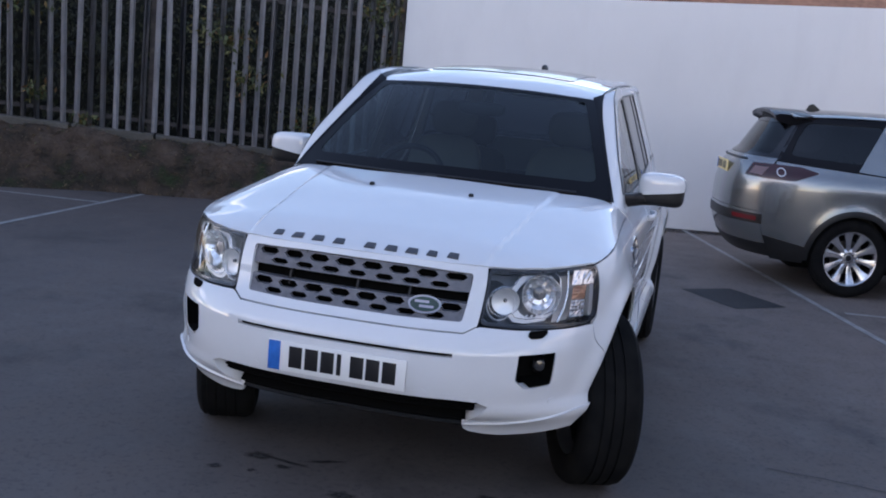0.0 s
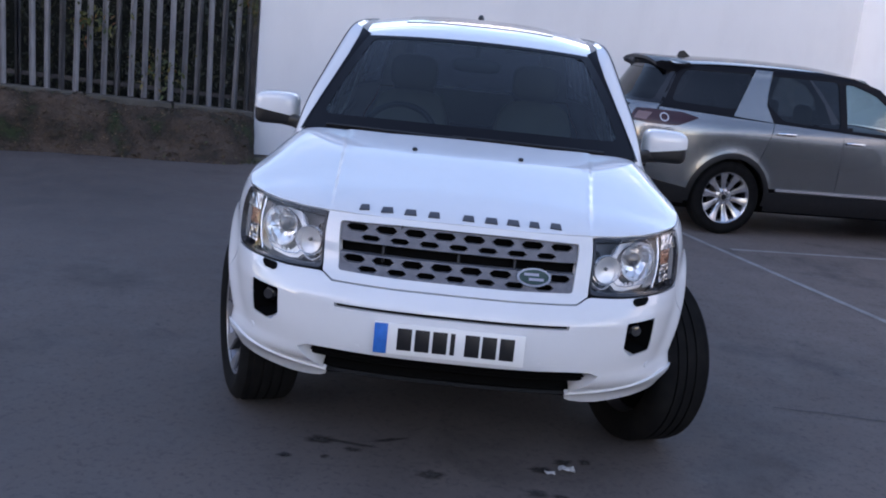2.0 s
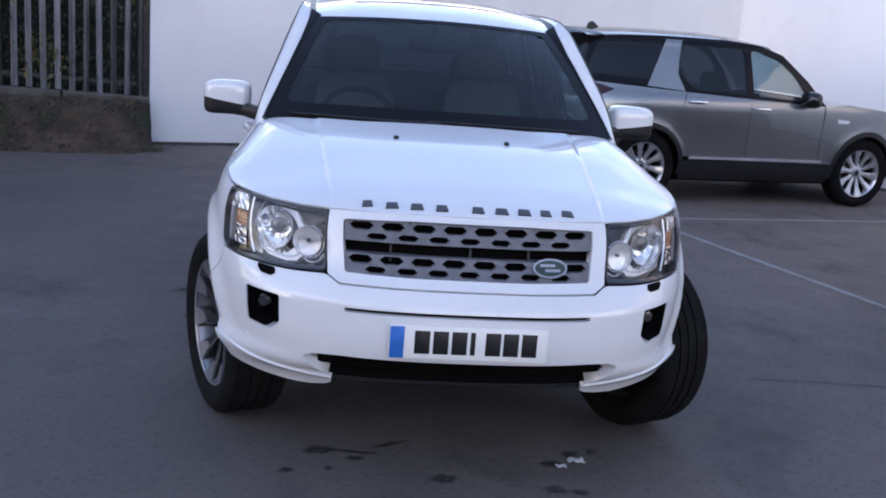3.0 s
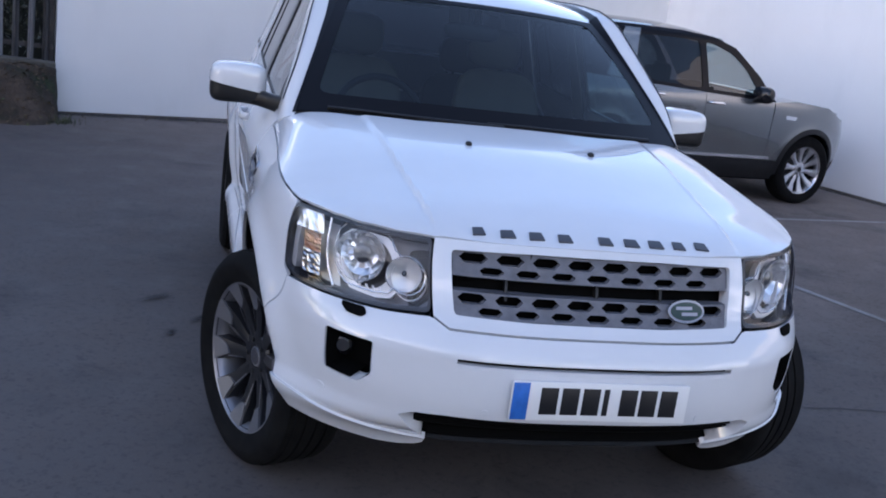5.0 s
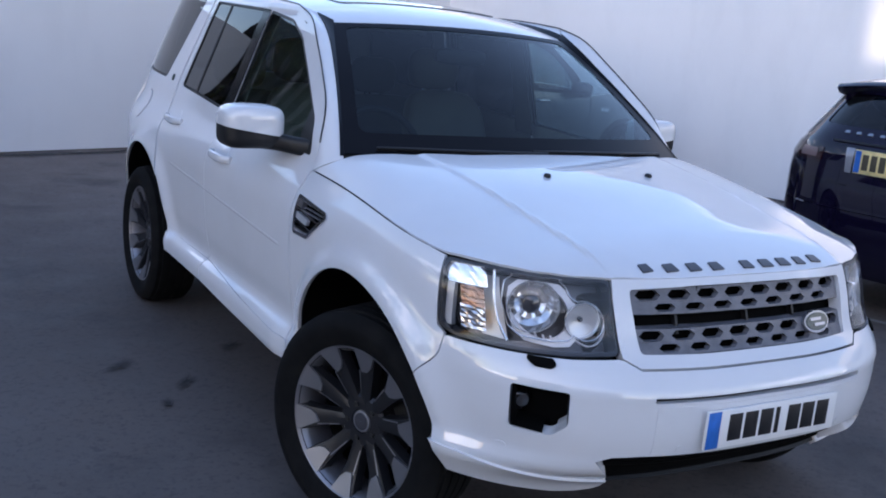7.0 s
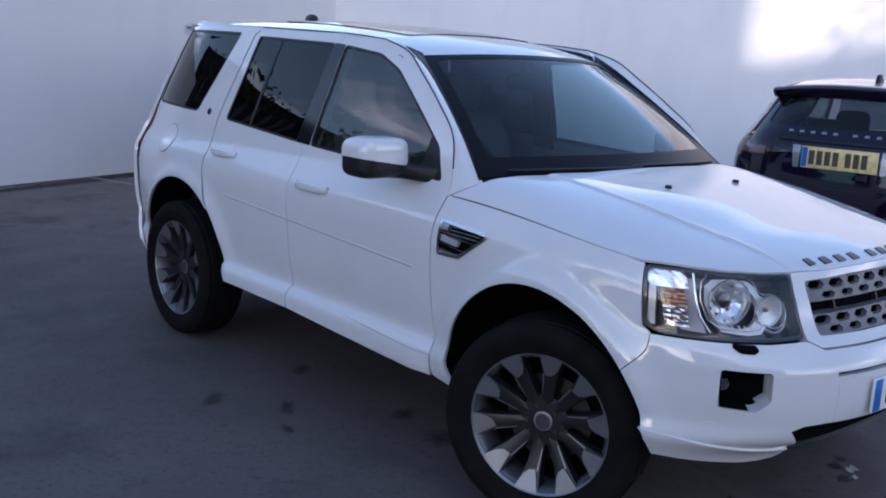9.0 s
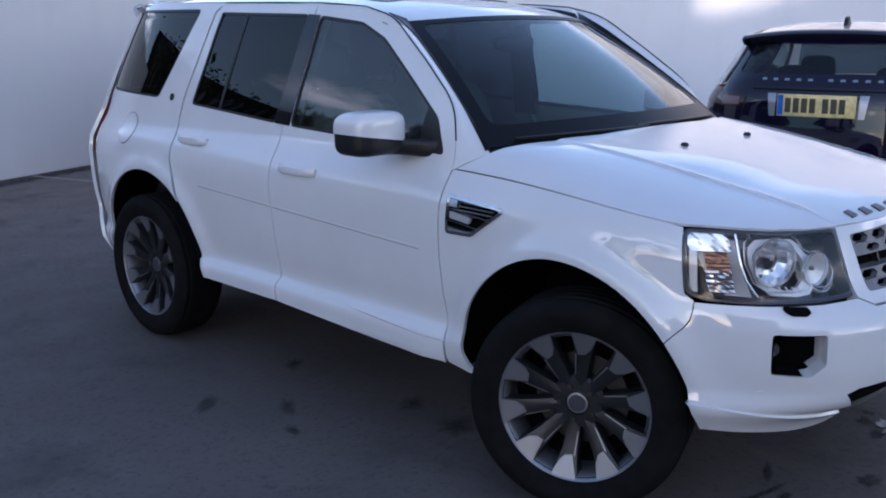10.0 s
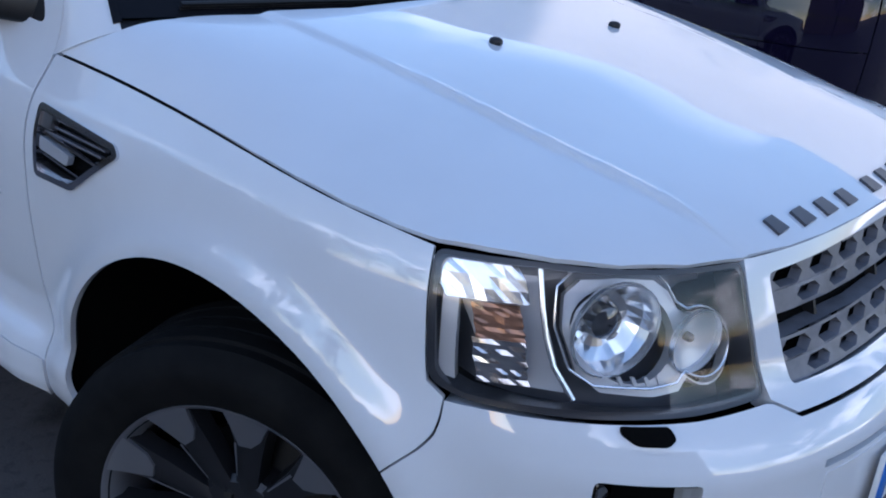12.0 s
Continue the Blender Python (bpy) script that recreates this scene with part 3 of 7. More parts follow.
def glass_material(name, tint, shade=1.0, ior=1.5):
    m = bpy.data.materials.new(name)
    m.use_nodes = True
    n, l = m.node_tree.nodes, m.node_tree.links
    n.clear()
    out, mix, tr, gl, fr, po, ml = (n.new(k) for k in ("ShaderNodeOutputMaterial", "ShaderNodeMixShader", "ShaderNodeBsdfTransparent", "ShaderNodeBsdfGlossy", "ShaderNodeLayerWeight", "ShaderNodeMath", "ShaderNodeMath"))
    tr.inputs["Color"].default_value = (*tint, 1)
    gl.inputs["Roughness"].default_value = 0.015
    gl.inputs["Color"].default_value = (shade, shade, shade, 1)
    # gloss of a thin pane, the same from both sides
    fr.inputs["Blend"].default_value = 0.5
    r0 = 2.0 * ((ior - 1) / (ior + 1)) ** 2
    po.operation, ml.operation = "POWER", "MULTIPLY_ADD"
    po.inputs[1].default_value = 5.0
    ml.inputs[1].default_value, ml.inputs[2].default_value = 1 - r0, r0
    l.new(fr.outputs["Facing"], po.inputs[0])
    l.new(po.outputs["Value"], ml.inputs[0])
    l.new(ml.outputs["Value"], mix.inputs["Fac"])
    l.new(tr.outputs["BSDF"], mix.inputs[1])
    l.new(gl.outputs["BSDF"], mix.inputs[2])
    l.new(mix.outputs["Shader"], out.inputs["Surface"])
    return m


def rubber_material():
    m = mat("tyre_rubber", (0.006, 0.006, 0.007), 0.85, Specular_IOR_Level=0.12)
    n1 = noise_on(m, 12, 6)
    link(m, ramp(m, n1, [(0.35, (0.0045, 0.0045, 0.005)), (0.7, (0.010, 0.0098, 0.0095))]), "Base Color")
    bump(m, noise_on(m, 120, 3), 0.2, 0.002)
    return m


def plastic_material(name, base, rough=0.45):
    m = mat(name, base, rough, Specular_IOR_Level=0.35)
    n1 = noise_on(m, 25, 6)
    link(m, ramp(m, n1, [(0.3, tuple(c * 0.8 for c in base)), (0.7, tuple(c * 1.25 for c in base))]), "Base Color")
    bump(m, noise_on(m, 300, 2), 0.1, 0.001)
    return m


def leather_material(name, base):
    m = mat(name, base, 0.5)
    n1, n2 = noise_on(m, 5, 5), noise_on(m, 180, 3)
    link(m, ramp(m, n1, [(0.3, tuple(c * 0.82 for c in base)), (0.7, base)]), "Base Color")
    bump(m, n2, 0.15, 0.001)
    return m


WHITE = paint_material("white_paint", (0.685, 0.69, 0.702), rough=0.4)
WHITE.node_tree.nodes["Principled BSDF"].inputs["Coat IOR"].default_value = 1.75
GREY = paint_material("grey_metallic", (0.215, 0.225, 0.23), 0.75, 0.27, 0.008)
NAVY = paint_material("navy_paint", (0.007, 0.005, 0.018), 0.0, 0.4)
BLACK = plastic_material("black_plastic", (0.012, 0.012, 0.013), 0.42)
GLOSSBLACK = mat("gloss_black", (0.008, 0.008, 0.010), 0.10)
ROOFBLACK = mat("black_roof_paint", (0.006, 0.006, 0.008), 0.22, Specular_IOR_Level=0.15)
FRIT = mat("black_glass_border", (0.006, 0.006, 0.008), 0.35, Specular_IOR_Level=0.15)
TRIMGREY = plastic_material("grey_plastic", (0.135, 0.135, 0.15), 0.38)
# near-black: shade of hollows painted onto backing sheets, also used for black parts
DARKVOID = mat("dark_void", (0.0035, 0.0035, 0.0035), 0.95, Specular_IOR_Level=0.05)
CHROME = mat("chrome", (0.82, 0.82, 0.84), 0.08, 1.0)
SATIN = mat("satin_silver", (0.55, 0.55, 0.57), 0.28, 1.0)
ANTHRACITE = mat("anthracite_alloy", (0.022, 0.022, 0.025), 0.36, 0.4)
GREYCAP = mat("wheel_cap_grey", (0.055, 0.055, 0.065), 0.4, 0.3)
TIP = mat("polished_alloy", (0.25, 0.25, 0.27), 0.40, 0.75)
ALLOY = mat("silver_alloy", (0.62, 0.62, 0.64), 0.25, 0.9)
STEEL = mat("brake_steel", (0.06, 0.058, 0.056), 0.5, 0.8)
RUBBER = rubber_material()
SCREEN = glass_material("windscreen_glass", (0.31, 0.405, 0.45), ior=1.38)
TINTED = glass_material("tinted_glass", (0.045, 0.05, 0.06), ior=1.32)
REARGLASS = glass_material("rear_screen_glass", (0.24, 0.25, 0.26), ior=1.35)
SIDEGLASS = glass_material("side_glass", (0.56, 0.71, 0.70))
LENS = glass_material("lamp_lens", (0.95, 0.955, 0.96), ior=1.3)
AMBER = mat("amber_lens", (0.40, 0.205, 0.13), 0.20, 0.6)
REDLENS = mat("red_lens", (0.16, 0.008, 0.010), 0.12, Coat_Weight=1.0)
PLATEWHITE = mat("plate_white", (0.76, 0.76, 0.75), 0.3)
PLATEYELLOW = plastic_material("plate_yellow", (0.78, 0.62, 0.28), 0.3)
PLATEBLUE = plastic_material("plate_blue", (0.015, 0.13, 0.46), 0.4)
PLATEINK = plastic_material("plate_ink", (0.012, 0.012, 0.014), 0.4)
# paler ink for the parked cars' plates: glare over the bars put into the colour
PALEINK = plastic_material("pale_plate_ink", (0.075, 0.062, 0.040), 0.4)
CREAM = leather_material("cream_leather", (0.155, 0.142, 0.118))
DARKTRIM = leather_material("dark_trim", (0.014, 0.014, 0.016))
HEADREST = leather_material("headrest_leather", (0.09, 0.085, 0.072))
HEADLINE = leather_material("headlining", (0.11, 0.107, 0.10))
GREEN = mat("badge_green", (0.012, 0.032, 0.024), 0.25)
CHROMESOFT = mat("soft_chrome", (0.80, 0.81, 0.83), 0.22, 0.8)
HOUSING = mat("lamp_housing_grey", (0.55, 0.55, 0.57), 0.40, 0.5)
LAMPDARK = mat("lamp_housing_dark", (0.085, 0.088, 0.10), 0.30, 0.35)
PLATE = mat("lamp_plate_silver", (0.62, 0.61, 0.62), 0.42, 0.45)
FACET = mat("facet_silver", (0.60, 0.58, 0.58), 0.14, 0.95)
TAILDARK = mat("tail_lens_dark", (0.030, 0.006, 0.008), 0.10)
TAILCLEAR = mat("tail_lens_clear", (0.16, 0.10, 0.10), 0.2, 0.2)
LAMPFRAME = mat("lamp_frame", (0.028, 0.029, 0.034), 0.25)
BOWL = mat("lamp_bowl", (0.80, 0.81, 0.83), 0.20, 0.85)
LETTER = mat("letter_grey", (0.07, 0.07, 0.078), 0.35, 0.3)
BULB = mat("projector_glass", (0.06, 0.065, 0.075), 0.05, 0.3, Coat_Weight=1.0)
LOBE = mat("lamp_lobe", (0.72, 0.73, 0.75), 0.38, 0.55)
VENTTRIM = mat("vent_chrome", (0.62, 0.62, 0.65), 0.16, 1.0)
SATINROOF = mat("silver_roof_paint", (0.42, 0.41, 0.43), 0.35, 0.4, Coat_Weight=1.0)
SILVERTRIM = mat("silver_trim", (0.30, 0.30, 0.32), 0.24, 0.6)
FOGGLASS = mat("fog_glass", (0.05, 0.05, 0.055), 0.08, 0.2, Coat_Weight=1.0)


# ---------------------------------------------------------------- the white car: its surfaces
NOSE_N, NOSE_Y = 2.85, 0.10
half_width = curve([(0.20, 0.82), (0.30, 0.862), (0.36, 0.888), (0.41, 0.903), (0.46, 0.902), (0.52, 0.876), (0.62, 0.892), (0.75, 0.903), (0.88, 0.907), (0.95, 0.899), (1.0, 0.880),
                    (1.04, 0.853), (1.085, 0.828), (1.20, 0.795), (1.40, 0.728), (1.58, 0.666), (1.64, 0.640), (1.69, 0.58), (1.74, 0.45)])
nose_y = curve([(0.20, -0.60), (0.34, -0.672), (0.40, -0.716), (0.46, -0.812), (0.53, -0.846), (0.69, -0.850), (0.74, -0.822), (0.79, -0.772), (0.90, -0.724), (0.985, -0.688), (1.05, -0.65), (1.2, -0.5)])
tail_y = curve([(0.20, 3.42), (0.45, 3.57), (0.80, 3.62), (1.00, 3.61), (1.15, 3.56), (1.40, 3.47), (1.65, 3.33), (1.74, 3.27)])
ARCH_F, ARCH_R = (0.03, 0.397, 0.447), (2.61, 0.415, 0.452)
_phi = np.linspace(0, math.pi / 2, 4001)
_px, _py = 0.905 * np.sin(_phi) ** (2 / NOSE_N), -0.950 * np.cos(_phi) ** (2 / NOSE_N)
_arc = np.concatenate(([0], np.cumsum(np.hypot(np.diff(_px), np.diff(_py)))))
NOSE_S = float(_arc[-1])


def shell(s, z):
    """The car's skin on its left (x > 0): s runs from the middle of the nose round the corner and along the side; below 0 it is mirrored."""
    sx = 1.0
    if s < 0:
        s, sx = -s, -1.0
    a = half_width(z)
    if s <= NOSE_S:
        ph = float(np.interp(s, _arc, _phi))
        x = a * math.sin(ph) ** (2 / NOSE_N)
        y = NOSE_Y - (NOSE_Y - nose_y(z)) * max(math.cos(ph), 0.0) ** (2 / NOSE_N)
    else:
        x, y = a, NOSE_Y + s - NOSE_S
        if y > 2.5:
            k = min((y - 2.5) / (tail_y(z) - 2.5), 0.999)
            x = a * (1 - k ** 3.6) ** (1 / 3.6)
    if abs(x) > 0.5:
        side = smooth01((x - 0.55) / 0.25)
        for yc, zc, r in (ARCH_F, ARCH_R):
            q = math.hypot(y - yc, (z - zc) * 1.02)
            up = smooth01((z - 0.36) / 0.2)
            x += side * up * (0.030 * math.exp(-((q - r - 0.015) / 0.055) ** 2) if q > r + 0.015 else 0.030)
        # outward step of the sill under the doors
        if 0.5 < y < 2.2:
            x += 0.020 * smooth01((0.505 - z) / 0.030) * smooth01((y - 0.55) / 0.12) * smooth01((2.16 - y) / 0.06)
    return Vector((x * sx, y, z))


def s_of_phi(ph):
    return float(np.interp(ph, _phi, _arc))


def at_x(x, z):
    """Skin coordinates of the point of the nose at x."""
    k = min(abs(x) / half_width(z), 1.0)
    return (math.copysign(s_of_phi(math.asin(k ** (NOSE_N / 2))), x), z)


def at_y(y, z):
    """Skin coordinates of the point of the side at y."""
    if y >= NOSE_Y:
        return (NOSE_S + y - NOSE_Y, z)
    k = min((NOSE_Y - y) / (NOSE_Y - nose_y(z)), 1.0)
    return (s_of_phi(math.acos(k ** (NOSE_N / 2))), z)


hood_mid = curve([(-0.80, 0.93), (-0.72, 0.965), (-0.691, 0.978), (-0.646, 0.999), (-0.5, 1.040), (-0.3, 1.079), (0.0, 1.132), (0.25, 1.163), (0.5, 1.185), (0.8, 1.2)])
hood_line = curve([(-0.80, 0.955), (-0.60, 0.985), (-0.345, 0.997), (-0.13, 1.022), (0.085, 1.043), (0.33, 1.060), (0.60, 1.070), (0.8, 1.075)])
hood_edge = curve([(-0.80, 0.80), (-0.40, 0.803)] + [(y, shell(*at_y(y, hood_line(y))).x - 0.002) for y in (-0.345, -0.25, -0.15, -0.05, 0.05, 0.2, 0.4, 0.6, 0.8)])


HOOD_FRONT = [(0.0, -0.691), (0.12, -0.689), (0.25, -0.682), (0.36, -0.668), (0.47, -0.642), (0.57, -0.603), (0.66, -0.548), (0.73, -0.484), (0.78, -0.412), (hood_edge(-0.345), -0.345)]
hood_front = curve(HOOD_FRONT)
hood_nose = curve([(0.0, -0.006), (0.2, -0.002), (0.36, 0.006), (0.47, 0.014), (0.57, 0.021), (0.66, 0.022), (0.74, 0.012), (0.80, 0.0), (0.9, 0.0)])


def hood_at(x, y):
    k = min(abs(x) / hood_edge(y), 1.03)
    q = smooth01((y + 0.3) / 0.7)
    a, p = 0.60 - 0.36 * q, 8 + 6 * q
    z = hood_mid(y) - (hood_mid(y) - hood_line(y)) * (a * k ** 2 + (1 - a) * k ** p)
    z -= hood_nose(abs(x)) * math.exp(-max(y - hood_front(abs(x)), 0.0) / 0.085)
    edge = 0.513 + 0.08 * y
    soft = smooth01((y + 0.15) / 0.35)
    z += (0.009 - 0.003 * soft) * smooth01((edge - abs(x)) / (0.014 + 0.016 * soft) + 0.5) * smooth01((y + 0.72) / 0.25)
    # sharp ridge along the front of the crease
    z += 0.0020 * math.exp(-((abs(x) - edge + 0.004) / 0.009) ** 2) * (1 - soft) * smooth01((y + 0.62) / 0.12)
    return Vector((x, y, z))


roof_mid = curve([(0.9, 1.545), (1.02, 1.590), (1.15, 1.628), (1.4, 1.668), (1.8, 1.696), (2.3, 1.708), (2.8, 1.706), (3.3, 1.680)])


def roof_at(x, y):
    return Vector((x, y, roof_mid(y) - 0.058 * (abs(x) / 0.64) ** 2.6))


def screen_at(u, v):
    """The windscreen: u from -1 to 1 across, v from 0 to 1 upwards."""
    k = 1 - u * u
    x = u * (0.768 + (0.566 - 0.768) * v)
    y = (0.478 - 0.16 * k) * (1 - v) + (1.097 - 0.085 * k) * v
    z = (1.142 + 0.012 * k) * (1 - v) + (1.572 + 0.022 * k) * v + 0.022 * math.sin(math.pi * v)
    return Vector((x, y, z))


# the line where door frame and front pillar meet, from the wing up to the roof
pillar_line = [(0.583, 1.062), (0.592, 1.15), (0.640, 1.272), (0.780, 1.392), (0.933, 1.500), (1.062, 1.582), (1.24, 1.628)]
_pl = np.array(pillar_line)
_pd = np.concatenate(([0], np.cumsum(np.hypot(np.diff(_pl[:, 0]), np.diff(_pl[:, 1])))))
pillar_y, pillar_z = curve(list(zip(_pd / _pd[-1], _pl[:, 0]))), curve(list(zip(_pd / _pd[-1], _pl[:, 1])))


pillar_line = [(pillar_y(i / 28), pillar_z(i / 28)) for i in range(29)]


def pillar_at(u, v):
    """The front pillar: u from the windscreen's edge (0) to the door frame (1), v upwards."""
    a = screen_at(1.0, min(v * 1.06 - 0.03, 1.04))
    b = shell(*at_y(pillar_y(v), pillar_z(v)))
    p = a.lerp(b, u)
    out = Vector((0.8, -0.5, 0.35)).normalized()
    return p + out * 0.013 * 4 * u * (1 - u)


# ---------------------------------------------------------------- the white car: its parts
def arch_pts(arch, a0, a1, grow=0.0, n=16):
    return [at_y(*p) for p in arc(arch[0], arch[1], arch[2] + grow, a0, a1, n)]


def both(name, outline, place_at, material, parent, label="", **k):
    return [panel(name, outline, place_at, material, parent, label, mirror=mm, **k) for mm in (False, True)]


def lamp_outline():
    return rounded([at_x(0.472, 0.786), at_x(0.60, 0.779), at_x(0.74, 0.779), at_y(-0.43, 0.782), at_y(-0.375, 0.800), at_y(-0.345, 0.990), at_x(0.75, 0.990), at_x(0.66, 0.984), at_x(0.55, 0.981), at_x(0.472, 0.981)], 0.022)


def skin_normal(s, z, e=0.02):
    return (shell(s + e, z) - shell(s - e, z)).cross(shell(s, z + e) - shell(s, z - e)).normalized()


def skin_wall(name, run, n, o0, o1, material, parent, mirror):
    """A wall that stands inwards, along n or square to the skin, from a run of skin coordinates."""
    bm = bmesh.new()
    rows = [[bm.verts.new(Vector(((-1 if mirror else 1) * p.x, p.y, p.z))) for p in (shell(s, z) + (n or skin_normal(s, z, 1e-3)) * o for o in (o0, o1))] for s, z in run]
    for a, b in zip(rows, rows[1:]):
        bm.faces.new((a[0], b[0], b[1], a[1]))
    return part(name, bm, material, parent)


def lamp_opening():
    """What the black frame of the head lamp leaves open: wider frame below than above."""
    return rounded([at_x(0.480, 0.799), at_x(0.60, 0.792), at_x(0.74, 0.791), at_y(-0.427, 0.793), at_y(-0.385, 0.810), at_y(-0.360, 0.979), at_x(0.75, 0.980), at_x(0.66, 0.975), at_x(0.55, 0.972), at_x(0.482, 0.972)], 0.018)


def blob(bm, centre, size, power=2.6, nu=24, nv=14, m=None):
    """A rounded box (superellipsoid)."""
    def sp(c, p):
        return math.copysign(abs(c) ** p, c)
    e = 2 / power
    rows = []
    for j in range(nv + 1):
        b = -math.pi / 2 + math.pi * j / nv
        if j in (0, nv):
            rows.append([bm.verts.new((centre[0], centre[1], centre[2] + math.copysign(size[2], b)))])
            continue
        rows.append([bm.verts.new((centre[0] + size[0] * sp(math.cos(b), e) * sp(math.cos(a), e), centre[1] + size[1] * sp(math.cos(b), e) * sp(math.sin(a), e), centre[2] + size[2] * sp(math.sin(b), e))) for a in (math.tau * i / nu for i in range(nu))])
    fs = []
    for lo, hi in zip(rows, rows[1:]):
        for i in range(nu):
            q = [lo[i % len(lo)], lo[(i + 1) % len(lo)], hi[(i + 1) % len(hi)], hi[i % len(hi)]]
            q = [v for k, v in enumerate(q) if v not in q[:k]]
            fs.append(bm.faces.new(q))
    vs = [v for r in rows for v in r]
    if m is not None:
        bmesh.ops.transform(bm, matrix=m, verts=vs)
    return bm


def white_car():
    car = thing("suv_car", "white estate-style off-road car parked on tarmac, front wheels turned", "car")
    P = lambda n, o, f, m=WHITE, lab="", **k: both(n, o, f, m, car, lab, **k)
    # bumper
    half = [at_x(0.42, 0.522), at_x(0.50, 0.517), at_x(0.535, 0.502), at_x(0.505, 0.468), at_x(0.462, 0.432), at_x(0.440, 0.402), at_x(0.56, 0.418), at_x(0.70, 0.440), at_y(-0.40, 0.470)]
    half += arch_pts(ARCH_F, 170, 146, n=8)[0:]
    half += [at_y(-0.372, 0.683), at_y(-0.40, 0.725), at_y(-0.402, 0.778), at_x(0.74, 0.777), at_x(0.60, 0.776), at_x(0.48, 0.781), at_x(0.466, 0.778), at_x(0.428, 0.757), at_x(0.2, 0.755)]
    full = half + [(-s, z) for s, z in half[::-1]]
    fog = rounded([at_x(0.739, 0.700), at_x(0.622, 0.696), at_x(0.618, 0.604), at_x(0.650, 0.568), at_x(0.730, 0.575)], 0.012)
    slot = [at_x(-0.408, 0.678), at_x(0.408, 0.678), at_x(0.408, 0.692), at_x(-0.408, 0.692)]
    bumper = panel("front_bumper", full, shell, WHITE, car, holes=[fog, [(-s, z) for s, z in fog], slot], gap=0.0015, depth=0.05)
    panel("bumper_slot", [at_x(-0.42, 0.67), at_x(0.42, 0.67), at_x(0.42, 0.70), at_x(-0.42, 0.70)], shell, DARKVOID, car, off=-0.022, depth=0)
    # lip under the bumper
    lip = [at_x(0.436, 0.384), at_x(0.455, 0.372), at_x(0.50, 0.364), at_x(0.56, 0.361), at_x(0.70, 0.372), at_y(-0.428, 0.382)] + arch_pts(ARCH_F, 182, 171.5, 0.004, 4) + [at_y(-0.405, 0.474), at_x(0.70, 0.444), at_x(0.56, 0.422), at_x(0.436, 0.407)]
    P("bumper_lip", lip, shell, off=0.008, depth=0.035)
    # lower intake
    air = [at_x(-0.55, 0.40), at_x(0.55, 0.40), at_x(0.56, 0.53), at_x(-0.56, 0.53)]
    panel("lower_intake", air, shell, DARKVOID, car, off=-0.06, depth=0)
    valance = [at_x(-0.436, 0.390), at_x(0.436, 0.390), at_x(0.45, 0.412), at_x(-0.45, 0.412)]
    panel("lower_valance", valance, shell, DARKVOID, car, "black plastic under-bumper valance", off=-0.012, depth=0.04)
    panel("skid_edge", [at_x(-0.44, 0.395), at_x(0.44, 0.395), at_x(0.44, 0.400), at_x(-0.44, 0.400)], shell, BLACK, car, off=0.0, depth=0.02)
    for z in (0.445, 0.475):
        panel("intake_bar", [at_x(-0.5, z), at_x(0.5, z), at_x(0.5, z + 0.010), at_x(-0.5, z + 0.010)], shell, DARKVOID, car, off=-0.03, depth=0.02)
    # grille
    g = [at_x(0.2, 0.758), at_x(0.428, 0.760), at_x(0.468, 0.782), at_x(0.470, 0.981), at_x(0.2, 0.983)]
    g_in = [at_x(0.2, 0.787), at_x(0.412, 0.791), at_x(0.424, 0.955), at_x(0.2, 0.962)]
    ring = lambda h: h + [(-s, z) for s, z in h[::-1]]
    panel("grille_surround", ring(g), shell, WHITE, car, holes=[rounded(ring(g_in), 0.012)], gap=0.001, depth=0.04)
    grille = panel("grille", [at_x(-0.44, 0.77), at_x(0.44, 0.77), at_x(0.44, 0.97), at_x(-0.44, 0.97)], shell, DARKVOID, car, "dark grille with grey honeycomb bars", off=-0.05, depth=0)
    for z0, z1 in ((0.785, 0.850), (0.888, 0.956)):
        x1, d = 0.414 + (z0 - 0.785) * 0.05, 0.1035
        zm = z0 + (z1 - z0) * 0.47
        bm = bmesh.new()

        def gv(x, z, dp=0.0):
            p = shell(*at_x(x, z))
            return bm.verts.new((p.x, p.y + 0.012 + dp, p.z))

        def slab(xa, xb, za, zb):
            if xb - xa > 0.003:
                bm.faces.new([gv(xa, za), gv(xb, za), gv(xb, zb), gv(xa, zb)])
        for n, za, zb, w, hh, lift in ((8, zm, z1, 0.041, 0.0135, 0.47), (7, z0, zm, 0.036, 0.0105, 0.52)):
            left = -n * d / 2
            slab(-x1, left, za, zb), slab(-left, x1, za, zb)
            for i in range(n):
                xc, zc = left + (i + 0.5) * d, za + (zb - za) * lift
                xa, xb = max(xc - d / 2, -x1), min(xc + d / 2, x1)
                outer = [(xa, zc), (xa, za), (xb, za), (xb, zc), (xb, zb), (xa, zb)]
                inner = [(max(xc + k * w, -x1 + 0.004) if k < 0 else min(xc + k * w, x1 - 0.004), zc + q * hh) for k, q in ((-1, 0), (-0.60, -1), (0.60, -1), (1, 0), (0.60, 1), (-0.60, 1))]
                O, I, J = [gv(*p) for p in outer], [gv(*p) for p in inner], [gv(*p, 0.018) for p in inner]
                for q in range(6):
                    r = (q + 1) % 6
                    bm.faces.new((O[q], O[r], I[r], I[q])), bm.faces.new((I[q], I[r], J[r], J[q]))
        for za in (z0, z1):
            bm.faces.new([gv(-x1, za), gv(-x1 / 3, za), gv(x1 / 3, za), gv(x1, za), gv(x1, za, 0.03), gv(x1 / 3, za, 0.03), gv(-x1 / 3, za, 0.03), gv(-x1, za, 0.03)])
        bmesh.ops.remove_doubles(bm, verts=bm.verts[:], dist=0.0002)
        part("grille_bar", bm, TRIMGREY, grille, smooth=False)
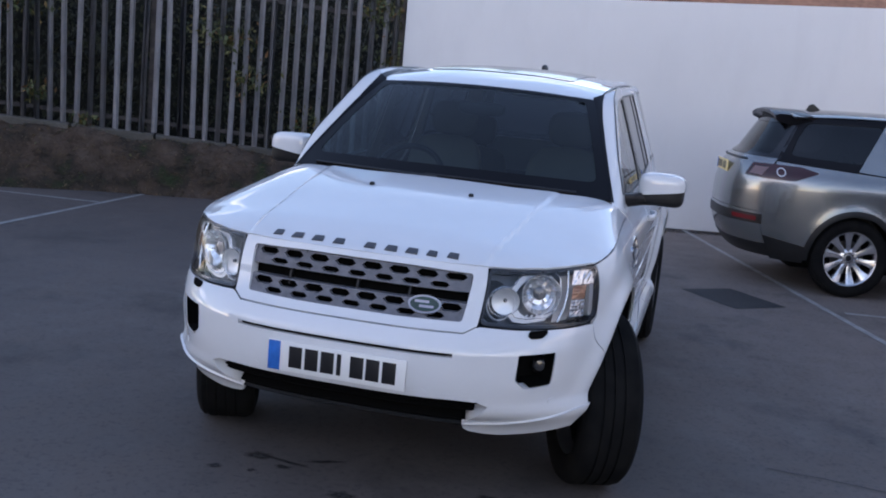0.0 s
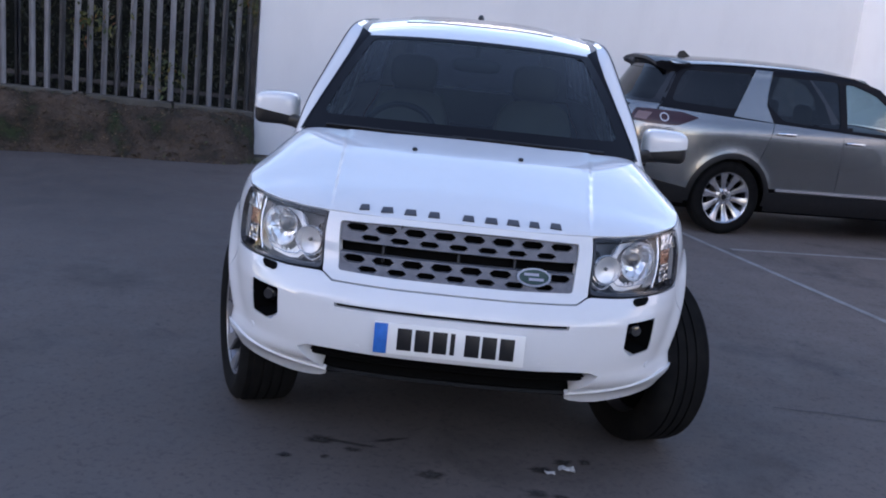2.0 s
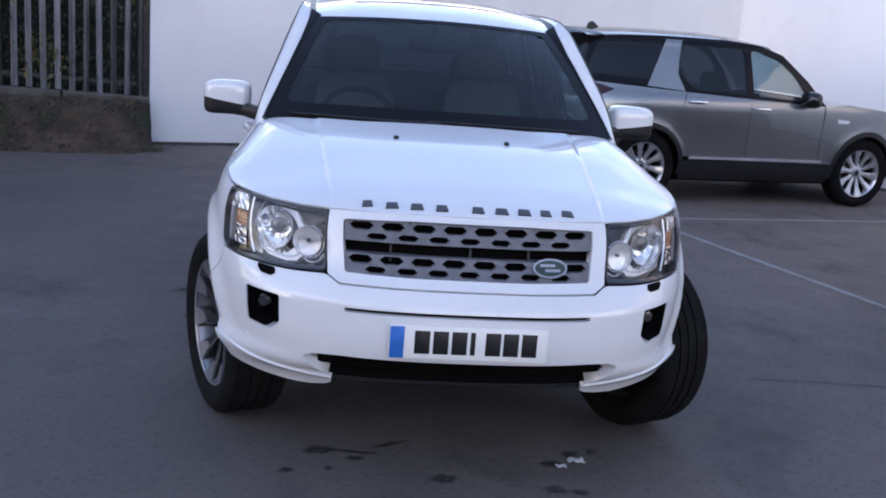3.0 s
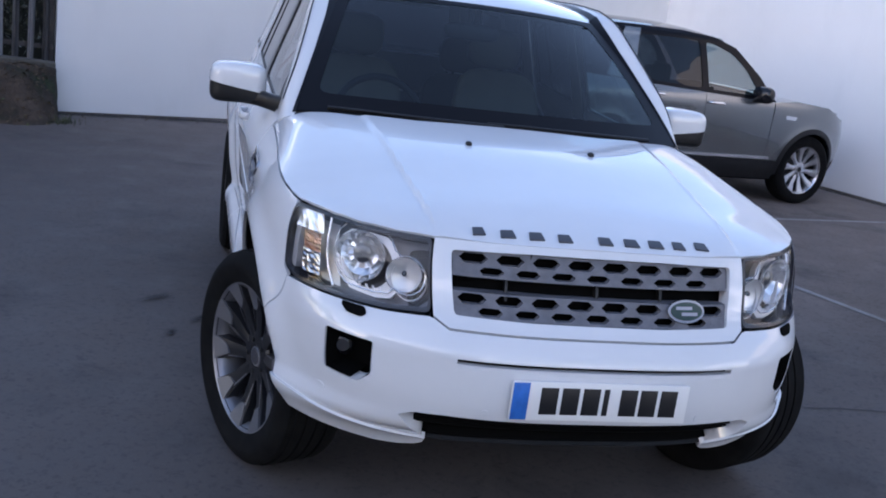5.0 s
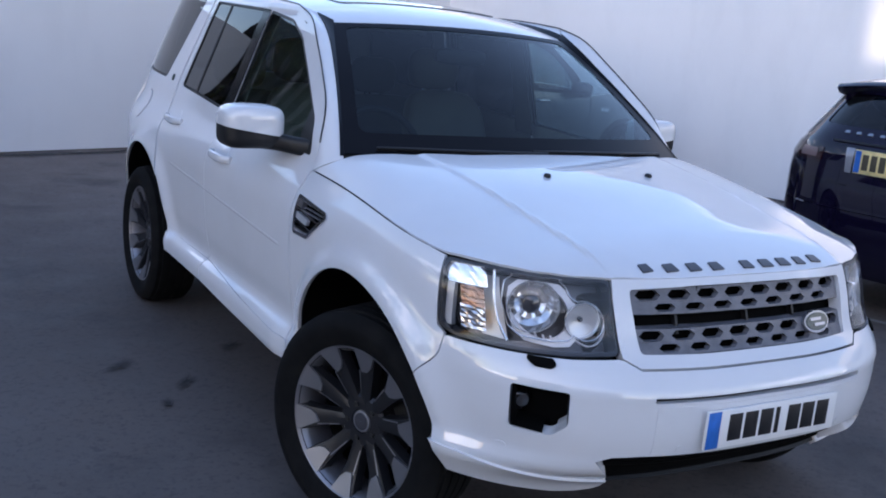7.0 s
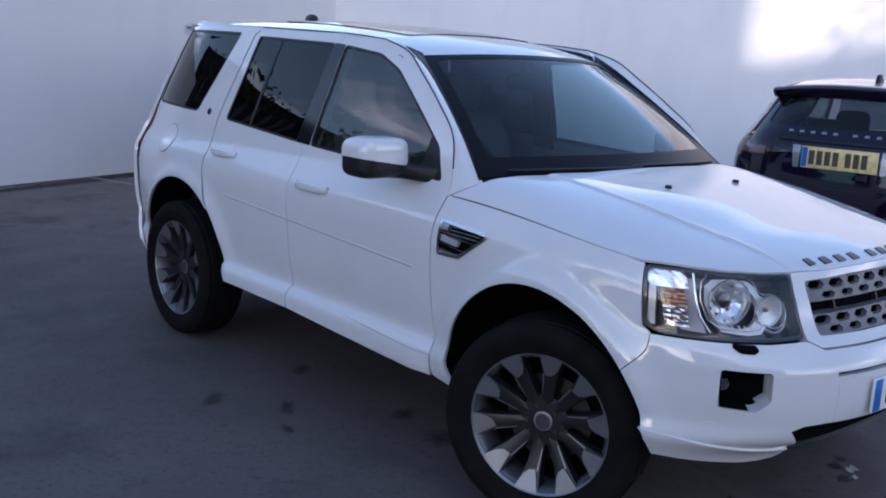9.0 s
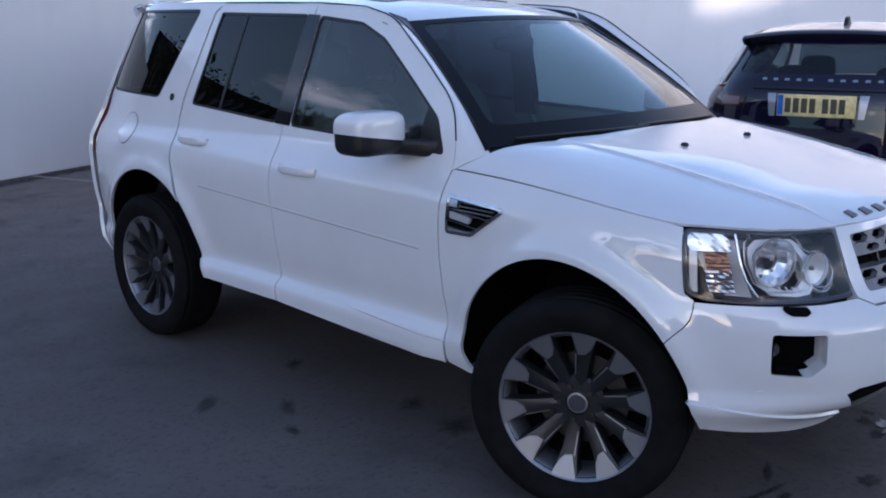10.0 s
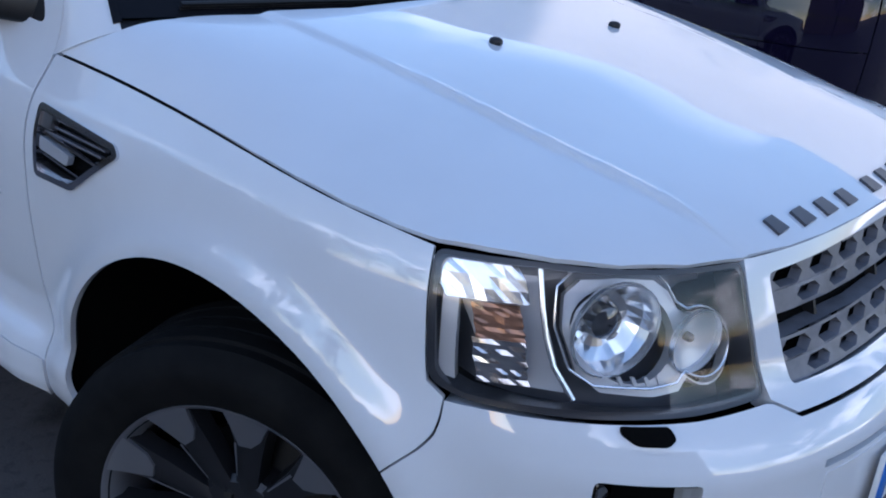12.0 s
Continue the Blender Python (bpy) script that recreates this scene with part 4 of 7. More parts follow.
    for x in (-0.27, 0.0, 0.2):
        panel("grille_post", [at_x(x, 0.84), at_x(x + 0.008, 0.84), at_x(x + 0.008, 0.90), at_x(x, 0.90)], shell, BLACK, grille, off=-0.03, depth=0.02)
    oval = [at_x(0.272 + 0.060 * math.cos(a), 0.835 + 0.031 * math.sin(a)) for a in (math.tau * i / 28 for i in range(28))]
    badge = panel("badge", oval, shell, SILVERTRIM, car, "oval silver and green badge", off=0.002, depth=0.016, step=0.012)
    oval2 = [at_x(0.272 + 0.052 * math.cos(a), 0.835 + 0.025 * math.sin(a)) for a in (math.tau * i / 28 for i in range(28))]
    panel("badge_face", oval2, shell, GREEN, badge, off=0.0045, depth=0.003, step=0.012)
    for dx, dz in ((-0.010, 0.008), (0.008, -0.008)):
        panel("badge_mark", [at_x(0.272 + dx + a * 0.026, 0.835 + dz + b * 0.0045) for a, b in ((-1, -1), (1, -1), (1, 1), (-1, 1))], shell, SILVERTRIM, badge, off=0.0065, depth=0.002)
    # head lamps
    lo = lamp_outline()
    for mm in (False, True):
        lamp = panel("headlamp", inset(lo, 0.002), shell, LAMPFRAME, car, "clear-lens headlamp with chrome reflectors and amber indicator", holes=[lamp_opening()], off=-0.001, depth=0.05, mirror=mm)
        panel("lamp_housing", inset(lo, 0.004), shell, LAMPDARK, lamp, off=-0.090, depth=0, mirror=mm)
        panel("lens", inset(lo, 0.0085), shell, LENS, lamp, off=0.001, depth=0, mirror=mm).visible_shadow = False
        sg = -1 if mm else 1
        # one silver plate shaped like an eight, with a bright rim, a projector and a second bulb set into it
        lobe = [at_x(0.540 + 0.051 * math.cos(radians(w)), 0.862 + 0.051 * math.sin(radians(w))) for w in range(-50, -301, -14)]
        eight = [at_x(0.724, 0.830), at_x(0.70, 0.808), at_x(0.63, 0.803), at_x(0.590, 0.808)] + lobe + [at_x(0.573, 0.922), at_x(0.583, 0.948), at_x(0.602, 0.966), at_x(0.65, 0.971), at_x(0.70, 0.968), at_x(0.724, 0.945), at_x(0.735, 0.89)]
        proj, second = (0.656, 0.889, 0.072), (0.540, 0.862, 0.050)
        circ = lambda c, k: [at_x(c[0] + c[2] * k * math.cos(w), c[1] + c[2] * k * math.sin(w)) for w in (math.tau * i / 28 for i in range(28))]
        panel("reflector_plate", eight, shell, PLATE, lamp, holes=[circ(proj, 0.98), circ(second, 0.98)], off=-0.040, depth=0.02, mirror=mm, step=0.02)
        bm = bmesh.new()
        run = [shell(*q) + Vector((-0.006 - 0.06 * max(abs(shell(*q).x) - 0.53, 0.0), 0.035, 0.0)) for q in dense(eight + eight[:1], 0.012)]
        tube(bm, [(q.x * sg, q.y, q.z) for q in run], 0.0019, 6)
        part("plate_rim", bm, CHROMESOFT, lamp)
        for (xc, zc, r), dp, bowl, rb in ((proj, 0.048, BOWL, 0.40), (second, 0.022, LOBE, 0.15)):
            p, q = shell(*at_x(xc, zc)), shell(at_x(xc, zc)[0] + 1e-3, zc) - shell(*at_x(xc, zc))
            yaw = math.degrees(math.atan2(q.y, q.x)) * 0.7
            m = pose(p.x * sg, p.y + 0.038, p.z, 0, 0, yaw * sg)
            for nm, prof, mt in (("reflector", [(r, 0.0), (r * 0.97, 0.010), (r * 0.86, dp * 0.5), (r * 0.62, dp * 0.85), (0.002, dp)], bowl),
                                 ("reflector_ring", [(r * 1.03, 0.004), (r * 1.03, -0.003), (r * 0.99, -0.003), (r * 0.98, 0.008)], CHROMESOFT),
                                 ("bulb_lens", [(0.002, dp * 0.35), (r * rb * 0.5, dp * 0.38), (r * rb * 0.87, dp * 0.5), (r * rb, dp * 0.7), (r * rb, dp)], BULB)):
                bm = bmesh.new()
                lathe(bm, prof, 28, "Y")
                if nm == "reflector" and rb > 0.3:
                    jog = random.Random(9)
                    for v in bm.verts:
                        if 0.01 < math.hypot(v.co.x, v.co.z) < r * 0.95:
                            v.co.y += jog.uniform(-0.004, 0.004)
                bmesh.ops.transform(bm, matrix=m, verts=bm.verts[:])
                part(nm, bm, mt, lamp, smooth=not (nm == "reflector" and rb > 0.3))
        bm = bmesh.new()
        run = [shell(*at_x(x, z)) + Vector((-0.004, 0.026, 0.0)) for x, z in ((0.724, 0.795), (0.738, 0.840), (0.743, 0.880), (0.742, 0.920), (0.734, 0.972))]
        tube(bm, [(q.x * sg, q.y, q.z) for q in run], 0.0042, 8)
        part("lamp_divider", bm, CHROMESOFT, lamp)
        panel("outer_reflector", [at_x(0.738, 0.800), at_x(0.790, 0.800), at_x(0.818, 0.860), at_x(0.820, 0.970), at_x(0.742, 0.970), at_x(0.748, 0.90)], shell, HOUSING, lamp, off=-0.062, depth=0, mirror=mm, step=0.015)
        for i in range(4):
            x0 = 0.612 + i * 0.018
            panel("bowl_rib", [at_x(x0, 0.812), at_x(x0 + 0.006, 0.812), at_x(x0 + 0.010, 0.828), at_x(x0 + 0.005, 0.828)], shell, HOUSING, lamp, off=-0.037, depth=0.006, mirror=mm, step=0.012)
        # outer chamber: upper reflector, ribbed side reflector, amber indicator, light strip
        panel("light_strip", [at_y(-0.408, 0.805), at_y(-0.385, 0.808), at_y(-0.372, 0.940), at_y(-0.393, 0.940)], shell, HOUSING, lamp, off=-0.018, depth=0.02, mirror=mm)
        # faceted reflectors
        rng = random.Random(21 + mm)
        for nm, x0, x1, z0, z1, nx, nz, mt in (("upper_reflector", 0.750, 0.818, 0.924, 0.973, 9, 3, BOWL), ("amber_indicator", 0.754, 0.796, 0.868, 0.919, 7, 9, AMBER), ("side_reflector", 0.754, 0.798, 0.806, 0.868, 8, 9, FACET)):
            bm = bmesh.new()
            g = [[bm.verts.new(Vector((shell(*at_x(x0 + (x1 - x0) * i / nx, z0 + (z1 - z0) * j / nz)).x * sg, shell(*at_x(x0 + (x1 - x0) * i / nx, z0 + (z1 - z0) * j / nz)).y + (0.028 if nm == "upper_reflector" else 0.040) + (0.0007 if j % 2 else -0.0007) + rng.uniform(-0.0022, 0.0022), z0 + (z1 - z0) * j / nz))) for j in range(nz + 1)] for i in range(nx + 1)]
            for i in range(nx):
                for j in range(nz):
                    bm.faces.new((g[i][j], g[i + 1][j], g[i + 1][j + 1])), bm.faces.new((g[i][j], g[i + 1][j + 1], g[i][j + 1]))
            part(nm, bm, mt, lamp, "amber indicator" if mt is AMBER else "", smooth=False)
        # fog lamp in its recess
        fn = skin_normal(*at_x(0.675, 0.635))
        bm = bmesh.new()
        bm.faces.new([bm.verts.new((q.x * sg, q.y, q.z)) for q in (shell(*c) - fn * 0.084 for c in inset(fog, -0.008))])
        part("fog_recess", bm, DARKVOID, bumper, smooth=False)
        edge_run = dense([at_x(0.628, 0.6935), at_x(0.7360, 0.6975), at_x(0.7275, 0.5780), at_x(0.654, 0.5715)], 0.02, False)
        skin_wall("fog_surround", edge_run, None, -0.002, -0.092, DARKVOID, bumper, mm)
        inner_run = dense([at_x(0.625, 0.6940), at_x(0.6215, 0.605), at_x(0.653, 0.5715)], 0.02, False)
        skin_wall("fog_flank", inner_run, fn, -0.002, -0.086, WHITE, bumper, mm)
        p = shell(*at_x(0.695, 0.635))
        bm = bmesh.new()
        lathe(bm, [(0.001, -0.010), (0.018, -0.008), (0.030, -0.001), (0.035, 0.008), (0.037, 0.010), (0.039, 0.02), (0.042, 0.05)], 24, "Y")
        bmesh.ops.transform(bm, matrix=pose(p.x * sg - 0.016 * sg, p.y + 0.074, p.z, 0, 0, 12 * sg), verts=bm.verts[:])
        part("fog_lamp", bm, GLOSSBLACK, bumper, "round fog lamp")
        bm = bmesh.new()
        lathe(bm, [(0.001, -0.0115), (0.010, -0.0105), (0.018, -0.009)], 24, "Y")
        bmesh.ops.transform(bm, matrix=pose(p.x * sg - 0.016 * sg, p.y + 0.073, p.z, 0, 0, 12 * sg), verts=bm.verts[:])
        part("fog_lens", bm, FOGGLASS, bumper)
        # lamp washer cap, parking sensors
        cap = rounded([at_x(0.640, 0.757), at_x(0.655, 0.748), at_x(0.688, 0.750), at_x(0.700, 0.764), at_x(0.697, 0.774), at_x(0.642, 0.772)], 0.007)
        panel("washer_cap", cap, shell, DARKVOID, bumper, off=0.006, depth=0.012, mirror=mm, step=0.012)
        for sx, sz in ((0.318, 0.545), (0.735, 0.512)):
            disc = [at_x(sx + 0.011 * math.cos(a), sz + 0.011 * math.sin(a)) for a in (math.tau * i / 16 for i in range(16))]
            panel("parking_sensor", disc, shell, WHITE, bumper, off=0.003, depth=0.006, mirror=mm, step=0.012)
    # number plate
    bm = bmesh.new()
    box(bm, (-0.260, -0.866, 0.5435), (0.260, -0.856, 0.6555), 0.0025)
    plate = part("number_plate", bm, PLATEWHITE, car, "white number plate with blue band and dark bars")
    bm = bmesh.new()
    box(bm, (-0.258, -0.8675, 0.546), (-0.212, -0.8655, 0.653), 0.0006)
    part("plate_band", bm, PLATEBLUE, plate)
    for x0, w in ((-0.178, 0.05), (-0.117, 0.05), (-0.056, 0.05), (0.005, 0.016), (0.055, 0.05), (0.114, 0.05), (0.175, 0.05)):
        bm = bmesh.new()
        box(bm, (x0, -0.8675, 0.562), (x0 + w, -0.8655, 0.640), 0.0006)
        part("plate_bar", bm, PLATEINK, plate)
    panel("plate_seat", [at_x(-0.40, 0.527), at_x(0.40, 0.527), at_x(0.40, 0.668), at_x(-0.40, 0.668)], shell, WHITE, car, off=0.0015, depth=0.004)
    # bonnet
    front = HOOD_FRONT
    sidel = [(hood_edge(y), y) for y in (-0.28, -0.2, -0.1, 0.0, 0.1, 0.2, 0.3, 0.4, 0.5, 0.580)]
    rear = [(0.806, 0.530), (0.776, 0.462), (0.70, 0.410), (0.55, 0.350), (0.35, 0.305), (0.0, 0.285)]
    h = front + sidel + rear
    bonnet = panel("bonnet", [(-x, y) for x, y in h[::-1]][:-1] + h[1:], hood_at, WHITE, car, step=0.009, depth=0.008, gap=0.001)
    # plain raised blocks for the maker's lettering
    n = 0
    for x0, w in ((-0.364, 0.036), (-0.286, 0.044), (-0.203, 0.044), (-0.118, 0.042), (0.004, 0.042), (0.083, 0.046), (0.161, 0.046), (0.240, 0.038), (0.315, 0.042)):
        yf = float(np.interp(abs(x0 + w / 2), [p[0] for p in front], [p[1] for p in front])) + 0.022
        panel("letter_block", [(x0, yf), (x0 + w, yf), (x0 + w * 0.9, yf + 0.031), (x0 + w * 0.1, yf + 0.031)], hood_at, LETTER, bonnet, off=0.005, depth=0.006)
    for x in (-0.222, 0.222):
        bm = bmesh.new()
        blob(bm, (x, 0.030, hood_at(x, 0.03).z + 0.004), (0.011, 0.014, 0.009), 2.6, 12, 8)
        part("washer_nozzle", bm, BLACK, bonnet)
    # wings
    w = [at_y(0.545, 0.375), at_y(0.45, 0.356)] + [at_y(0.42, 0.358), at_y(0.460, 0.43)] + arch_pts(ARCH_F, 14, 146, n=34) + [at_y(-0.372, 0.683), at_y(-0.40, 0.725), at_y(-0.403, 0.781), at_y(-0.376, 0.800), at_y(-0.346, 0.991)]
    top = [at_y(y, hood_line(y) - 0.001) for y in (-0.28, -0.2, -0.1, 0.0, 0.1, 0.2, 0.3, 0.4, 0.5, 0.575)]
    w += top + [at_y(0.580, 1.058), at_y(0.584, 0.90), at_y(0.583, 0.77), at_y(0.566, 0.55), at_y(0.552, 0.42)]
    vent = rounded([at_y(0.546, 0.990), at_y(0.300, 0.972), at_y(0.283, 0.955), at_y(0.42, 0.858), at_y(0.543, 0.855)], 0.014)
    P("front_wing", w, shell, gap=0.0018, holes=[inset(vent, 0.004)])
    for mm in (False, True):
        v = panel("side_vent", vent, shell, VENTTRIM, car, "chrome-framed side vent with dark mesh", holes=[inset(vent, 0.012)], off=0.006, depth=0.02, mirror=mm)
        panel("vent_back", vent, shell, DARKVOID, v, off=-0.02, depth=0, mirror=mm)
        panel("vent_blade", [at_y(0.530, 0.943), at_y(0.530, 0.938), at_y(0.335, 0.918), at_y(0.335, 0.923)], shell, VENTTRIM, v, off=-0.002, depth=0.02, mirror=mm, step=0.03)
        panel("vent_blade", [at_y(0.530, 0.904), at_y(0.530, 0.900), at_y(0.405, 0.885), at_y(0.405, 0.889)], shell, VENTTRIM, v, off=-0.002, depth=0.02, mirror=mm, step=0.03)
        panel("vent_lamp", rounded([at_y(0.527, 0.934), at_y(0.527, 0.910), at_y(0.435, 0.900), at_y(0.428, 0.920)], 0.006), shell, HOUSING, v, "clear side repeater lamp", off=0.003, depth=0.012, mirror=mm)
        panel("vent_block", rounded([at_y(0.533, 0.975), at_y(0.533, 0.950), at_y(0.500, 0.948), at_y(0.500, 0.973)], 0.003), shell, SATIN, v, off=0.001, depth=0.015, mirror=mm)
        panel("vent_lip", [at_y(0.535, 0.880), at_y(0.535, 0.863), at_y(0.428, 0.864), at_y(0.400, 0.880), at_y(0.455, 0.872)], shell, SATIN, v, off=-0.001, depth=0.015, mirror=mm)
        for i in range(4):
            z = 0.972 - i * 0.014
            panel("vent_slat", [at_y(0.53, z), at_y(0.53, z - 0.004), at_y(0.33 + i * 0.01, z - 0.008), at_y(0.33 + i * 0.01, z - 0.004)], shell, TRIMGREY, v, off=-0.008, depth=0.01, mirror=mm)
    # doors with their glass
    shut = [(1.571, 0.62), (1.580, 0.75), (1.594, 0.875), (1.606, 1.0), (1.612, 1.12), (1.600, 1.30), (1.565, 1.55), (1.552, 1.648)]
    fd = [at_y(0.556, 0.452), at_y(1.565, 0.500)] + [at_y(*p) for p in shut] + [at_y(1.40, 1.642)] + [at_y(*p) for p in pillar_line[::-1]] + [at_y(0.585, 0.90), at_y(0.584, 0.77), at_y(0.567, 0.55)]
    fg = rounded([at_y(0.640, 1.108), at_y(1.157, 1.130), at_y(1.562, 1.144), at_y(1.520, 1.598), at_y(1.24, 1.572), at_y(1.085, 1.512), at_y(0.86, 1.352), at_y(0.70, 1.235)], 0.025)
    P("front_door", fd, shell, holes=[fg], gap=0.0022)
    rd = [at_y(1.568, 0.500), at_y(2.155, 0.494)] + arch_pts(ARCH_R, 169, 134, 0.012, 8) + [at_y(2.39, 0.93), at_y(2.425, 1.12), at_y(2.405, 1.25), at_y(2.31, 1.61), at_y(2.26, 1.655)] + [at_y(*p) for p in shut[::-1]]
    rg = rounded([at_y(1.665, 1.149), at_y(2.345, 1.190), at_y(2.262, 1.614), at_y(1.60, 1.603)], 0.025)
    P("rear_door", rd, shell, holes=[rg], gap=0.0022)
    rq = arch_pts(ARCH_R, 133, -6, 0.0, 36) + [at_y(3.05, 0.30), at_y(3.42, 0.30), at_y(3.53, 0.9), at_y(3.50, 1.12), at_y(3.45, 1.22), at_y(3.25, 1.64), at_y(3.20, 1.662), at_y(2.27, 1.657), at_y(2.32, 1.61), at_y(2.415, 1.25), at_y(2.432, 1.12), at_y(2.397, 0.93)]
    qg = rounded([at_y(2.44, 1.628), at_y(2.652, 1.205), at_y(3.30, 1.220), at_y(3.12, 1.626)], 0.03)
    P("rear_quarter", rq, shell, holes=[qg], gap=0.0018)
    for mm in (False, True):
        for nm, gl, m in (("front_side_glass", fg, SIDEGLASS), ("rear_side_glass", rg, TINTED), ("quarter_glass", qg, TINTED)):
            panel(nm, inset(gl, -0.006), shell, m, car, "tinted side window" if m is TINTED else "clear side window", off=-0.006, depth=0, mirror=mm).visible_shadow = False
            panel("window_seal", inset(gl, -0.002), shell, BLACK, car, holes=[inset(gl, 0.011)], off=-0.002, depth=0.012, mirror=mm)
        panel("door_pillar_cover", [at_y(1.563, 1.146), at_y(1.668, 1.150), at_y(1.602, 1.602), at_y(1.520, 1.598)], shell, GLOSSBLACK, car, off=0.0022, depth=0.006, mirror=mm)
        panel("mirror_sail", [at_y(0.640, 1.109), at_y(0.79, 1.114), at_y(0.765, 1.275), at_y(0.70, 1.232)], shell, BLACK, car, off=-0.002, depth=0.006, mirror=mm)
        panel("rear_window_bar", [at_y(2.10, 1.172), at_y(2.118, 1.173), at_y(2.065, 1.606), at_y(2.045, 1.605)], shell, BLACK, car, off=-0.003, depth=0.004, mirror=mm)
        # rubbing strips on the doors
        for y0, y1 in ((0.69, 1.572), (1.590, 2.15)):
            l0, l1 = 0.779 + (y0 - 0.69) * 0.0425, 0.779 + (y1 - 0.69) * 0.0425
            panel("door_moulding", [at_y(y0, l0 - 0.004), at_y(y1, l1 - 0.004), at_y(y1, l1 + 0.003), at_y(y0, l0 + 0.003)], shell, WHITE, car, off=0.0022, depth=0.004, mirror=mm)
            # grey line painted in as the shadow under the moulding's edge
            panel("moulding_shadow", [at_y(y0, l0 - 0.0072), at_y(y1, l1 - 0.0072), at_y(y1, l1 - 0.0045), at_y(y0, l0 - 0.0045)], shell, TRIMGREY, car, off=0.0006, depth=0.002, mirror=mm)
        # sills
        panel("sill", [at_y(0.553, 0.372), at_y(1.54, 0.412), at_y(1.564, 0.503), at_y(0.558, 0.455)], shell, WHITE, car, off=0.004, depth=0.03, mirror=mm, gap=0.002)
        panel("sill", [at_y(1.545, 0.412), at_y(2.11, 0.414), at_y(2.16, 0.497), at_y(1.567, 0.503)], shell, WHITE, car, off=0.004, depth=0.03, mirror=mm, gap=0.002)
        panel("fuel_flap" if mm else "filler_blank", [at_y(2.875 + 0.072 * math.cos(a), 1.045 + 0.072 * math.sin(a)) for a in (math.tau * i / 32 for i in range(32))], shell, WHITE, car, off=0.003, depth=0.008, mirror=mm)
        dot = [at_y(2.525 + 0.017 * math.cos(a), 1.215 + 0.017 * math.sin(a)) for a in (math.tau * i / 14 for i in range(14))]
        panel("pillar_badge", dot, shell, GREEN, car, off=0.004, depth=0.005, mirror=mm, step=0.01)
        tl = rounded([at_y(3.34, 0.88), at_y(3.54, 0.88), at_y(3.50, 1.18), at_y(3.31, 1.19)], 0.02)
        panel("tail_lamp", tl, shell, REDLENS, car, "dark red tail lamp", off=0.006, depth=0.02, mirror=mm)
        # pillars and roof ditch
        panel("front_pillar", [(0.0, 0.0), (1.0, 0.0), (1.0, 1.0), (0.0, 1.0)], pillar_at, WHITE, car, step=0.04, depth=0.012, mirror=mm)
        sgn = -1 if mm else 1
        panel("pillar_trim", [(-0.04, 0.02), (0.08, 0.02), (0.09, 0.45), (0.15, 0.70), (0.28, 0.90), (0.40, 1.0), (-0.04, 1.0)], pillar_at, FRIT, car, off=0.0035, step=0.04, depth=0.004, mirror=mm)
        # dark shut line over the doors
        bm = bmesh.new()
        run = [shell(*at_y(*q)) + Vector((0.001, -0.001, 0.003)) for q in pillar_line[3:]] + [shell(*at_y(*q)) + Vector((0.002, 0, 0.002)) for q in ((1.40, 1.640), (1.552, 1.647), (1.9, 1.652), (2.26, 1.655))]
        tube(bm, [(p.x * sgn, p.y, p.z) for p in run], 0.0030, 6)
        part("door_seal", bm, BLACK, car)
        if mm:
            bm = bmesh.new()
            tube(bm, [shell(*at_y(2.875 + 0.075 * math.cos(a), 1.045 + 0.075 * math.sin(a))) * 1.0 - Vector((0.0012, 0, 0)) for a in (math.tau * i / 32 for i in range(33))], 0.0028, 5)
            for v in bm.verts:
                v.co.x *= -1
            bmesh.ops.reverse_faces(bm, faces=bm.faces[:])
            part("flap_gap", bm, TRIMGREY, car)
        # outer roof edge above the doors
        def cant(v, u):
            y = 1.15 + u * 2.02
            a = roof_at(0.592, y) + Vector((0, 0, -0.004))
            b = shell(*at_y(y, float(np.interp(y, [q[0] for q in pillar_line] + [1.5], [q[1] for q in pillar_line] + [1.640]))))
            return a.lerp(b, v) + Vector((0.5, 0, 0.85)) * 0.005 * 4 * v * (1 - v)
        panel("cant_rail", [(0, 0), (1, 0), (1, 1), (0, 1)], cant, WHITE, car, step=0.06, depth=0.01, mirror=mm)
        panel("roof_strip", [(-0.05, 0.0), (0.40, 0.0), (0.40, 1.0), (-0.05, 1.0)], cant, FRIT, car, "black roof gutter strip", off=0.004, step=0.06, depth=0.006, mirror=mm)
        # handles
        for yc, zc in ((1.41, 0.985), (2.24, 1.037)):
            bm = bmesh.new()
            cols = []
            for i in range(11):
                k = i / 10
                y = yc + (k - 0.5) * 0.235
                lift = 0.030 * (1 - abs(2 * k - 1) ** 5) + 0.004
                hh = 0.016 + 0.003 * math.sin(math.pi * k)
                base = shell(*at_y(y, zc))
                ring = []
                for a in range(8):
                    ca, sa = math.cos(a * math.tau / 8), math.sin(a * math.tau / 8)
                    ring.append(bm.verts.new(((base.x + lift + 0.009 * ca) * sgn, y, zc + hh * sa)))
                cols.append(ring)
            for q, r in zip(cols, cols[1:]):
                for a in range(8):
                    bm.faces.new((q[a], q[(a + 1) % 8], r[(a + 1) % 8], r[a]))
            bm.faces.new(cols[0][::-1]), bm.faces.new(cols[-1])
            bmesh.ops.recalc_face_normals(bm, faces=bm.faces[:])
            part("door_handle", bm, WHITE, car)
            cup = [at_y(yc + 0.048 * math.cos(a), zc + 0.010 + 0.038 * math.sin(a)) for a in (math.tau * i / 24 for i in range(24))]
            panel("handle_cup", cup, shell, WHITE, car, off=0.0015, depth=0.003, mirror=mm)
        # mirrors
        bm = bmesh.new()
        blob(bm, (0, 0, 0), (0.110, 0.085, 0.079), 4.6, 36, 24)
